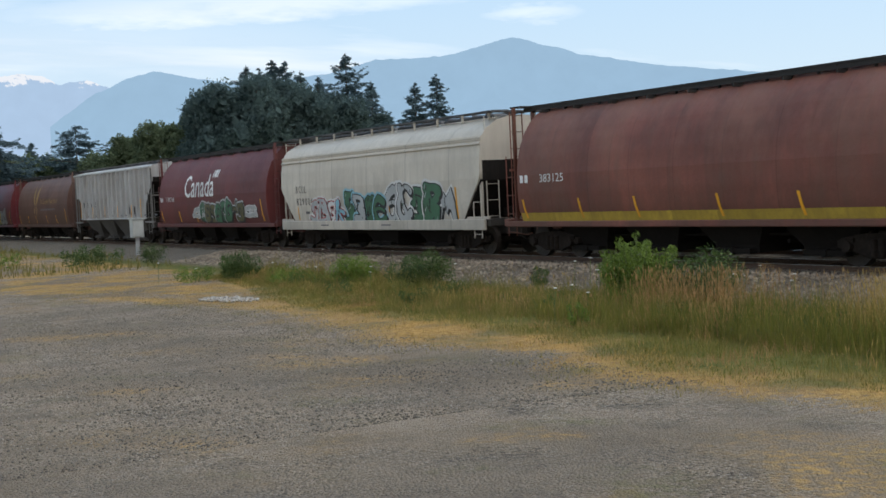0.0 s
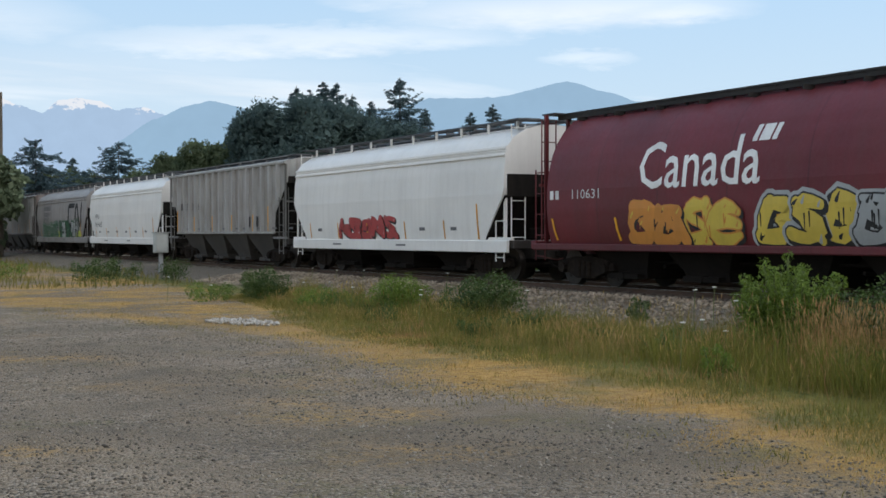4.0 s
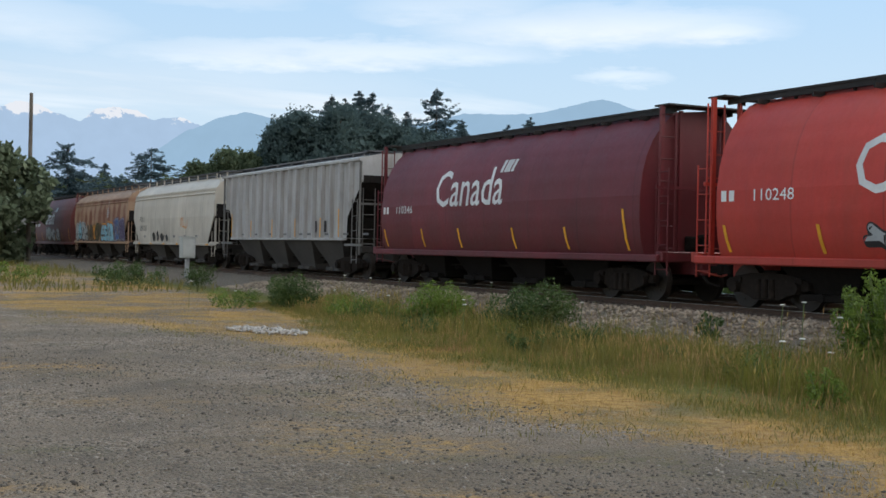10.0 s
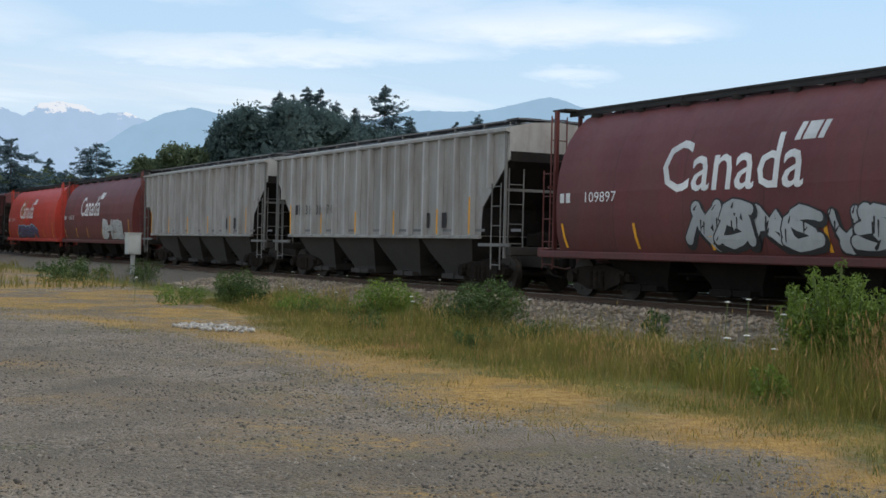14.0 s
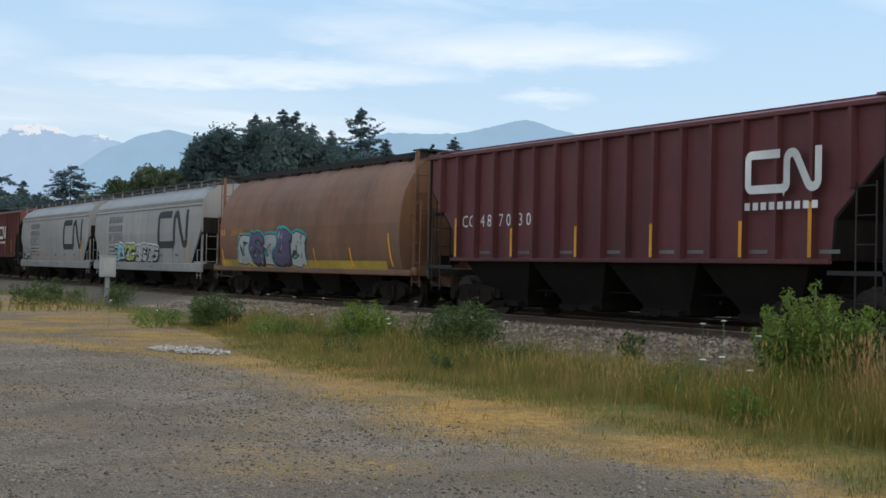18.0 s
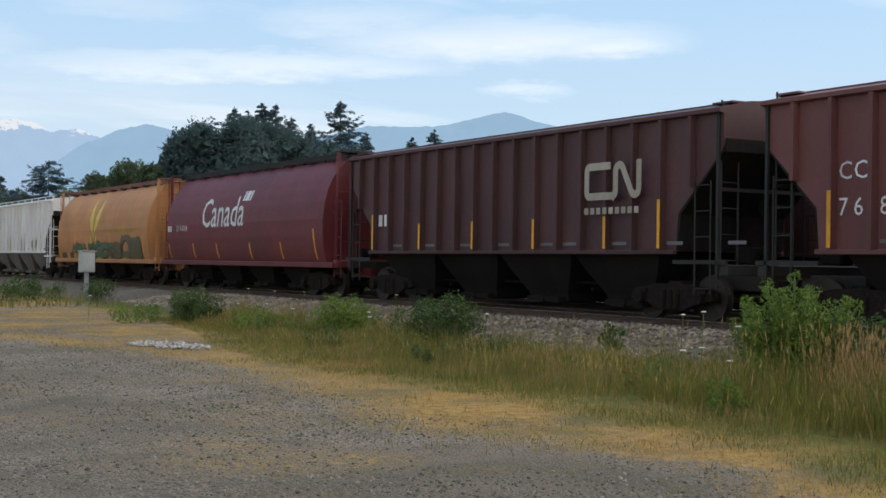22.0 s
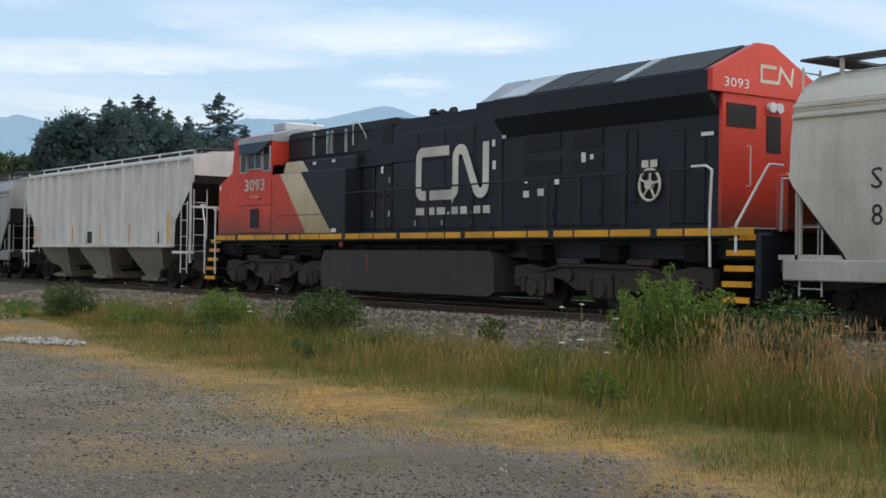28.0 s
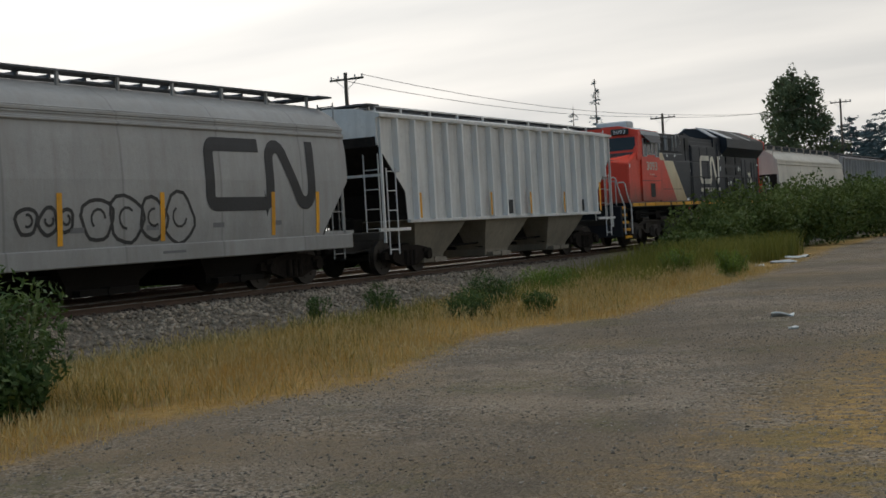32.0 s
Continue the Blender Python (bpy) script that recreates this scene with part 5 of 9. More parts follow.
def smooth_car(body, label, number=None, spray=None, emblem_mat=None, emblem_y=0.0, bay=None, words="", refl=True, num_y=6.2, size=0.40, deep=True):
    car = hopper_car("smooth", P[body], P[body], label, board_mat=ROOF_BOARD, bay_mat=bay or UNDER, deep=deep)
    if number:
        for k, line in enumerate(number):
            for i, ch in enumerate(line):
                if ch == "|":
                    plate(car, "smooth", [[(0, 0), (0.16, 0), (0.16, 0.28), (0, 0.28)]], BLACK_L, "marking", y=num_y - i * 0.68 * size, z=2.25 - k * 1.2 * size)
                    continue
                letter(car, "smooth", ch, num_y - i * 0.68 * size, 2.25 - k * 1.2 * size, size, BLACK_L, name="number", width=0.43 * size if ch not in "1I" else 0.15 * size)
    if emblem_mat:
        emblem(car, "smooth", emblem_y, 1.75, 3.9, 1.55, emblem_mat, band=0.19)
    if words:
        for k in range(2):
            bars(car, "smooth", 5.2, 2.95 - k * 0.41, 8, 0.19, 0.30, 0.095, GREY_L, "marking")
        bars(car, "smooth", 5.15, 2.12, 2, 0.19, 0.28, 0.08, GREY_L, "marking")
        letter(car, "smooth", words, 4.40, 2.12, 0.40, GREY_L, width=1.48, name="number")
        for u0, v0, wd, ht in ((0, 0, 2.28, 0.045), (0, 0.40, 2.28, 0.045), (1.12, -0.52, 0.045, 0.50), (0.16, -0.58, 2.1, 0.045)):
            plate(car, "smooth", [[(u0, v0), (u0 + wd, v0), (u0 + wd, v0 + ht), (u0, v0 + ht)]], GREY_L, "marking_line", y=5.22, z=2.03)
        for k in range(2):
            bars(car, "smooth", 5.1, 1.80 - k * 0.19, 5, 0.14, 0.07, 0.06, GREY_BAY, "marking")
            bars(car, "smooth", 3.95, 1.80 - k * 0.19, 5, 0.12, 0.07, 0.06, GREY_BAY, "marking")
    for k in range(6):
        bars(car, "smooth", 5.4 - k * 2.0, 1.42, 3, 0.10, 0.10, 0.03, GREY_L, "stencil")
    if deep:
        bars(car, 1.58, 4.0, 0.95, 6, 0.09, 0.05, 0.03, GREY_L, "stencil")
        bars(car, 1.58, -1.0, 0.95, 6, 0.09, 0.05, 0.03, GREY_L, "stencil")
    if refl:
        reflectors(car, "smooth", [6.1, 3.6, 1.2, -1.6, -4.2], 1.16, 0.55, slant=0.05, w=0.07)
        reflectors(car, "smooth", [-6.2], 1.16, 1.0, slant=0.06, w=0.08)
    if spray:
        graffiti(car, "smooth", **spray)
    return car


def sp(y0, y1, z0, z1, fills, outline, seed, letters=6, back=None):
    return dict(y0=y0, y1=y1, z0=z0, z1=z1, fills=[SPRAY[f] for f in fills.split()], outline=SPRAY[outline], seed=seed, letters=letters, back=SPRAY[back] if back else None)

# The train, in the order in which it passes: its cars are numbered from the first one seen.
TRAIN = {}
TRAIN[1] = tube_car("brown_tube", "rusty brown cylindrical covered hopper with faded yellow band", word=False, number="383125", band=True)
TRAIN[2] = smooth_car("cream_smooth", "dirty cream covered hopper with cream and teal graffiti below", number=["BCOL", "829004"], spray=sp(4.9, 1.9, 0.95, 2.0, "silver white sky", "red", 11, 4, "white"))
graffiti(TRAIN[2], "smooth", **sp(1.9, -1.3, 0.95, 2.2, "green silver green", "black", 110, 4, "sky"))
graffiti(TRAIN[2], "smooth", **sp(-1.4, -6.0, 0.95, 2.35, "silver green silver", "black", 111, 5, "white"))
TRAIN[3] = tube_car("brownish_maroon_tube", "maroon cylindrical covered hopper with white word and green graffiti", number="109246", spray=sp(0.9, -4.6, 1.1, 2.1, "olive green olive", "black", 12, 8, "silver"), z_word=2.35)
for y in (1.9, -4.6):
    graffiti(TRAIN[3], "tube", **sp(y, y - 1.5, 1.3, 1.85, "silver green", "white", 112, 1))
TRAIN[4] = rib_car("light_grey_rib", "light grey ribbed covered hopper with yellow reflectors", number="|| 376350", bay=GREY_BAY)
TRAIN[5] = tube_car("dull_brown_tube", "dull brown cylindrical hopper with gold wheat mark and lettering", word=False, mark="gold", gold_word=True)
TRAIN[6] = tube_car("maroon_tube", "maroon cylindrical covered hopper with orange and white graffiti", number="110631", spray=sp(3.4, -0.4, 1.0, 2.1, "orange yellow", "orange", 13, 4))
graffiti(TRAIN[6], "tube", **sp(-1.0, -5.4, 1.0, 2.15, "silver yellow silver", "black", 113, 5, "silver"))
TRAIN[7] = smooth_car("white_smooth", "clean white covered hopper with faint red graffiti", spray=sp(3.5, -1.0, 1.15, 1.9, "red pink", "red", 14, 5))
TRAIN[8] = rib_car("grey_rib", "grey ribbed covered hopper with stencilled panels", number="|| 383360", bay=GREY_BAY, z_num=2.45)
TRAIN[9] = smooth_car("white_smooth", "clean white covered hopper with black reporting marks", number=["WFRX", "849605"])
TRAIN[10] = smooth_car("dirty_grey_smooth", "dirty grey covered hopper with dark emblem and green graffiti", emblem_mat=BLACK_L, emblem_y=-2.6, words="388751", spray=sp(5.4, 0.4, 1.05, 2.1, "green green green", "silver", 15, 6, "green"))
graffiti(TRAIN[10], "smooth", **sp(0.0, -5.4, 1.05, 2.15, "silver green silver", "black", 115, 6, "green"))
for i in range(6):
    plate(TRAIN[10], "smooth", [[(0, 0), (1.9, 0.04), (1.7, 0.42), (0.2, 0.34)]], SPRAY["lime" if i % 3 else "yellow"], "graffiti", y=5.4 - i * 1.95, z=1.16, eps=0.005)
TRAIN[11] = rib_car("weathered_rib", "rust-streaked grey ribbed covered hopper", number=None, marks=1)
TRAIN[12] = rib_car("grey_rib", "grey ribbed covered hopper with black number", number="10110")
TRAIN[13] = tube_car("bright_red_tube", "bright red cylindrical hopper with white word and wheat marks", number="110248", mark="twin", spray=sp(2.8, -5.0, 1.1, 1.75, "silver red silver", "black", 16, 7), z_word=2.25)
TRAIN[14] = tube_car("maroon_tube", "dark maroon cylindrical covered hopper with white word", number="110346")
TRAIN[15] = rib_car("light_grey_rib", "pale grey ribbed covered hopper with stencilled panels", bay=GREY_BAY)
TRAIN[16] = smooth_car("cream_smooth", "cream covered hopper with reporting marks and rust stains", number=["FURX", "851227"], bay=GREY_BAY, refl=False, deep=False)
for y, w_, h_ in ((3.6, 0.7, 0.5), (2.7, 0.5, 0.6), (2.0, 0.8, 0.45), (0.9, 0.5, 0.4)):
    plate(TRAIN[16], "smooth", [[(0.5 * w_ + 0.5 * w_ * (1 - 0.3 * (k % 2)) * math.cos(k * 0.7), 0.5 * h_ + 0.5 * h_ * math.sin(k * 0.7)) for k in range(9)]], SPRAY["black"], "graffiti", y=y, z=1.2)
for k in range(4):
    plate(TRAIN[16], "smooth", ribbon(arc(0.25 * k, 0.25, 0.2 + 0.03 * k, 30 + 50 * k, 260 + 40 * k, 7), 0.05), SPRAY["orange"], "graffiti", y=-2.2, z=1.9, eps=0.004)
for i in range(6):
    plate(TRAIN[16], 1.58, [[(0, 0), (0.42, 0), (0.42, 0.08), (0, 0.08)]], YELLOW, "reflector_strip", y=6.6 - i * 2.6, z=1.05, eps=0.006)
TRAIN[17] = smooth_car("rusty_smooth", "rust-stained covered hopper with wide blue and orange graffiti", spray=sp(7.0, 3.4, 1.15, 2.3, "sky silver silver", "black", 18, 4, "silver"), bay=DUSTY_SHADED_BAY, refl=True, deep=False)
graffiti(TRAIN[17], "smooth", **sp(3.3, -0.7, 1.15, 2.25, "brown orange olive brown", "black", 118, 5))
graffiti(TRAIN[17], "smooth", **sp(-0.8, -4.1, 1.15, 2.3, "sky sky", "black", 218, 4, "orange"))
graffiti(TRAIN[17], "smooth", **sp(-4.2, -7.0, 1.15, 2.45, "purple blue purple", "silver", 219, 4, "purple"))
plate(TRAIN[17], "smooth", [arc(0, 0.86, 0.13, 0, 330, 11)], SPRAY["silver"], "round_mark", y=-2.6, z=2.6)
for k in range(5):
    w_ = (0.20, 0.30, 0.33, 0.30, 0.16)[k]
    plate(TRAIN[17], "smooth", [[(-w_, 0), (w_, 0), (w_, 0.07), (-w_, 0.07)]], SPRAY["silver"], "round_mark", y=-2.6, z=2.62 + 0.125 * k)
TRAIN[18] = tube_car("brownish_maroon_tube", "brown cylindrical covered hopper with white word and silver graffiti", number="109897", spray=sp(2.1, -3.2, 1.1, 2.1, "silver silver", "black", 19, 6))
TRAIN[19] = rib_car("grey_rib", "grey ribbed covered hopper with black number", number="|| 383170")
TRAIN[20] = rib_car("grey_rib", "plain grey ribbed covered hopper", bay=DUSTY_SHADED_BAY)
TRAIN[21] = tube_car("brownish_maroon_tube", "brownish maroon cylindrical hopper with white word", number="106112", spray=sp(-1.8, -5.6, 1.1, 2.2, "silver silver", "white", 121, 4))
TRAIN[22] = tube_car("bright_red_tube", "bright red cylindrical hopper with white word and navy graffiti", number="111516", mark="gold", spray=sp(3.6, -2.6, 1.1, 1.85, "purple purple", "black", 20, 5, "sky"))
TRAIN[23] = rib_car("wine_maroon_rib", "maroon ribbed covered hopper with white emblem", number="CC487030", z_num=2.2, emblem_mat=WHITE_L, emblem_y=-4.5, emblem_z=2.62)
TRAIN[24] = tube_car("tan_brown_tube", "tan-brown cylindrical hopper with teal and silver graffiti", word=False, band=True, spray=sp(5.0, -0.8, 1.05, 2.3, "silver purple silver", "black", 21, 5, "teal"))
bars(TRAIN[24], "tube", 6.75, 2.18, 2, 0.16, 0.22, 0.08, SPRAY["orange"], "marking")
letter(TRAIN[24], "tube", "384510", 5.75, 2.18, 0.33, SPRAY["orange"], width=1.15, name="number")
TRAIN[25] = smooth_car("grey_smooth", "grey covered hopper with large dark emblem and blue graffiti", emblem_mat=BLACK_L, emblem_y=-2.3, words="388786", spray=sp(4.2, -2.4, 1.15, 1.95, "sky lime white silver silver", "black", 22, 8, "white"))
TRAIN[26] = smooth_car("grey_smooth", "grey covered hopper with large dark emblem", emblem_mat=BLACK_L, emblem_y=-2.5, words="388733", spray=sp(6.7, 5.2, 1.2, 1.8, "silver", "black", 23, 2))
TRAIN[27] = rib_car("maroon_rib", "maroon ribbed covered hopper with white emblem", number="CC/768434", z_num=2.62, emblem_mat=WHITE_L, emblem_y=-2.6)
TRAIN[28] = rib_car("dark_maroon_rib", "dark maroon ribbed covered hopper with faded emblem", number="||", emblem_mat=FADED_L, emblem_y=-3.7)
TRAIN[29] = tube_car("maroon_tube", "clean maroon cylindrical covered hopper with white word", number="111424", z_word=2.3)
TRAIN[30] = tube_car("faded_orange_tube", "faded orange cylindrical hopper with dark graffiti along the bottom", word=False, band=True, spray=sp(4.3, -3.6, 1.05, 1.85, "olive green olive", "brown", 24, 8))
graffiti(TRAIN[30], "tube", **sp(-3.6, -6.4, 1.05, 2.1, "brown olive", "olive", 124, 2))
wheat(TRAIN[30], "tube", 0.6, 1.8, 1.55, SPRAY["yellow"])
letter(TRAIN[30], "tube", "Canadian Wheat Board", -1.2, 2.25, 0.42, STRIPE, width=4.6, name="word_lettering")
for i, (y, w_) in enumerate(((6.4, 1.0), (4.9, 0.7), (-2.1, 1.3), (-4.6, 0.8))):
    plate(TRAIN[30], "tube", [[(0, 0), (w_, 0.03), (w_ - 0.05, 0.30), (0.08, 0.26)]], P["maroon_rib"], "repaint_patch", y=y, z=1.08, eps=0.016)
TRAIN[31] = rib_car("white_rib", "off-white ribbed covered hopper with grey repaint patches", bay=PALE_BAY)
for i, (h_, tone) in enumerate(((0.0, 0), (0.9, 1), (0.0, 0), (1.0, 0), (0.72, 1), (0.95, 1), (0.0, 0), (0.85, 0), (1.0, 1), (1.05, 1), (0.9, 0), (0.0, 0), (0.8, 1), (0.0, 0))):
    if h_:
        plate(TRAIN[31], 1.442, [[(0, 0), (0.79, 0.0), (0.79, h_), (0, h_ - 0.04)]], P["light_grey_rib" if tone else "white_rib"], "repaint_patch", y=6.08 - i * 0.875, z=1.44, eps=0.004)
for k, row in enumerate((3, 2, 3)):
    for i in range(row):
        bars(TRAIN[31], 1.45, 5.1 - i * 0.875, 3.15 - k * 0.42, 2, 0.17, 0.28, 0.09, GREY_BAY, "marking")
TRAIN[32] = tube_car("dull_brown_tube", "weathered brown cylindrical hopper with faint yellow band", word=False, band=True)
TRAIN[33] = rib_car("weathered_rib", "heavily weathered grey ribbed covered hopper", marks=1)
TRAIN[34] = smooth_car("cream_smooth", "pale cream covered hopper with black reporting marks", number=["SMW", "841205"], refl=False, num_y=6.1, size=0.47)
reflectors(TRAIN[34], "smooth", [5.35, 2.6, -0.2, -3.0, -5.8], 1.2, 1.0, slant=0.1, w=0.10)
TAN_BAY = paint("dusty_tan_bay", (0.25, 0.215, 0.165), rough=0.8, dirt=(0.10, 0.085, 0.065), amount=0.5, streak=0.5)
TRAIN[36] = rib_car("ash_rib", "ash-white ribbed covered hopper with tan outlet bays", bay=TAN_BAY, refl=False, marks=0, bays=[-3.9, 0.5, 4.6])
reflectors(TRAIN[36], "rib", [6.1, 2.0, -0.68, -3.24], 1.45, 0.66, w=0.11)
reflectors(TRAIN[36], "rib", [-6.30], 1.45, 0.98, w=0.13)
for y, w_, h_ in ((0.92, 0.66, 0.42), (-5.08, 0.13, 0.38), (-5.25, 0.13, 0.38)):
    plate(TRAIN[36], 1.46, [[(0, 0), (w_, 0), (w_, h_), (0, h_)]], BLACK_L, "stencil_panel", y=y, z=1.47, eps=0.006)
TRAIN[37] = smooth_car("grey_smooth", "grey covered hopper with large dark emblem and outlined graffiti", emblem_mat=BLACK_L, emblem_y=-2.4, refl=False)
reflectors(TRAIN[37], "smooth", [1.7, -1.0, -4.6, -6.3], 1.2, 0.95, w=0.13)
for k, (u, r_) in enumerate(((0.0, 0.40), (0.75, 0.45), (1.5, 0.38), (2.25, 0.45), (-1.2, 0.22), (-0.8, 0.2), (-1.7, 0.24))):
    pts = [(r_ * (1 + 0.14 * math.sin(3 * a_ + k)) * math.cos(a_), r_ * (1.05 + 0.12 * math.cos(2 * a_ + k)) * math.sin(a_)) for a_ in [i * 0.42 for i in range(16)]]
    plate(TRAIN[37], "smooth", ribbon(pts, 0.07) + ribbon(arc(0.02, 0.02, r_ * 0.45, 40 * k, 40 * k + 230, 7), 0.05), SPRAY["black"], "graffiti_letter", y=0.7 - u, z=1.65, eps=0.006 + 0.001 * (k % 3))

MOVING_WHEELS = list(WHEELSETS)

# the standing train on the track beyond, seen through the gaps
STANDING = [rib_car("dark_maroon_rib", "dark maroon covered hopper standing on the second track", refl=False, marks=0),
            tube_car("brownish_maroon_tube", "maroon cylindrical hopper standing on the second track", word=False),
            smooth_car("cream_smooth", "dirty cream covered hopper standing on the second track", refl=False),
            rib_car("dark_maroon_rib", "dark maroon ribbed hopper standing on the second track", refl=False, marks=0),
            tube_car("dull_brown_tube", "dull brown cylindrical hopper standing on the second track", word=False),
            rib_car("dark_maroon_rib", "dark maroon ribbed hopper standing on the second track", refl=False, marks=0),
            tube_car("brownish_maroon_tube", "brownish cylindrical hopper standing on the second track", word=False)]
for i, ob in enumerate(STANDING):
    tagged(ob, group="standing train")
    ob.matrix_basis = pose(TRACK2_X, -23.9 + i * PITCH, RAIL_Z)
WHEELSETS.clear()

# ------------------------------------------------------------------ the locomotive
# Its space: origin on the rails at mid-length, the cab towards +y, the seen side at -x.
CN_RED = paint("engine_red", (0.73, 0.050, 0.020), rough=0.45, dirt=(0.20, 0.05, 0.03), amount=0.18, streak=0.25, fade=0.1)
CN_BLACK = paint("engine_black", (0.020, 0.0235, 0.031), rough=0.45, dirt=(0.03, 0.027, 0.025), amount=0.35, streak=0.35, fade=0.15)
CN_BLACK.node_tree.nodes["Principled BSDF"].inputs["Specular IOR Level"].default_value = 0.25
dusted(CN_RED, 1.75, 2.5, (0.13, 0.05, 0.03), 0.75)
TANK = paint("tank_grime", (0.040, 0.037, 0.034), rough=0.75, dirt=(0.09, 0.075, 0.055), amount=0.5, streak=0.5, fade=0.2)
RAIL_WHITE = paint("rail_white", (0.74, 0.73, 0.70), rough=0.5, dirt=(0.3, 0.25, 0.2), amount=0.25, streak=0.2)
CREAM = paint("engine_cream", (0.68, 0.57, 0.38), rough=0.5, dirt=(0.36, 0.27, 0.15), amount=0.2, streak=0.35)
dusted(CREAM, 1.7, 3.3, (0.36, 0.22, 0.09), 0.75)
CAB_GREY = paint("cab_roof_grey", (0.33, 0.34, 0.35), rough=0.5, amount=0.3, streak=0.2)
ENGINE_L = paint("engine_lettering", (0.72, 0.67, 0.56), rough=0.55, amount=0.2, streak=0.2)
LAMP = paint("lamp_lens", (0.75, 0.78, 0.8), rough=0.12, amount=0.05, streak=0.0, bump=0)


def glass_mat():
    m, nt, bs = nodes_of("cab_glass")
    bs.inputs["Base Color"].default_value = (0.03, 0.04, 0.045, 1)
    bs.inputs["Roughness"].default_value = 0.06
    bs.inputs["Specular IOR Level"].default_value = 0.16
    return m


CAB_GLASS = glass_mat()


def loco_truck(parent, y):
    t = shared("loco_bolster", "truck", lambda: boxed(-0.9, 0.9, -1.6, 1.6, 0.70, 1.0, bevel=0.03), TRUCK, parent, pose(0, y, 0), "grimy three-axle locomotive truck")

    def frame_mesh():
        bm = bmesh.new()
        prism(bm, [(-2.75, 0.55), (-2.75, 0.95), (-2.3, 1.0), (-1.5, 0.86), (-1.05, 1.02), (1.05, 1.02), (1.5, 0.86), (2.3, 1.0), (2.75, 0.95), (2.75, 0.55), (2.4, 0.5), (2.2, 0.72), (1.3, 0.72), (0.85, 0.5), (-0.85, 0.5), (-1.3, 0.72), (-2.2, 0.72), (-2.4, 0.5)], -0.09, 0.09)
        for yy in (-2.0, 0.0, 2.0):
            box(bm, -0.2, 0.1, yy - 0.26, yy + 0.26, 0.32, 0.82, bevel=0.05)
            disc(bm, (-0.22, yy, 0.53), (1, 0, 0), 0.17, 0.12, 14)
            for s in (-0.40, 0.40):
                tube(bm, [(-0.1, yy + s, 0.42), (-0.1, yy + s, 0.74)], 0.085, 8)
        for yy in (-1.0, 1.0):
            disc(bm, (-0.12, yy, 0.78), (1, 0, 0), 0.12, 0.14, 12)
            box(bm, -0.18, 0.0, yy - 0.35, yy + 0.35, 1.0, 1.12, bevel=0.02)
        tube(bm, [(-0.16, -2.7, 0.62), (-0.16, -1.2, 0.95), (-0.16, 1.2, 0.98), (-0.16, 2.7, 0.70)], 0.025, 6)
        return bm
    for sx in (-1, 1):
        shared("loco_side_frame", "side_frame", frame_mesh, LOCO_TRUCK, t, pose(sx * 1.15, 0, 0, 0, 0, 0 if sx < 0 else 180))
    for yy in (-2.0, 0.0, 2.0):
        w = shared("loco_wheelset", "wheelset", wheelset_mesh, WHEEL, t, pose(0, yy, 0.53))
        WHEELSETS.append((w, yy, 0.53))


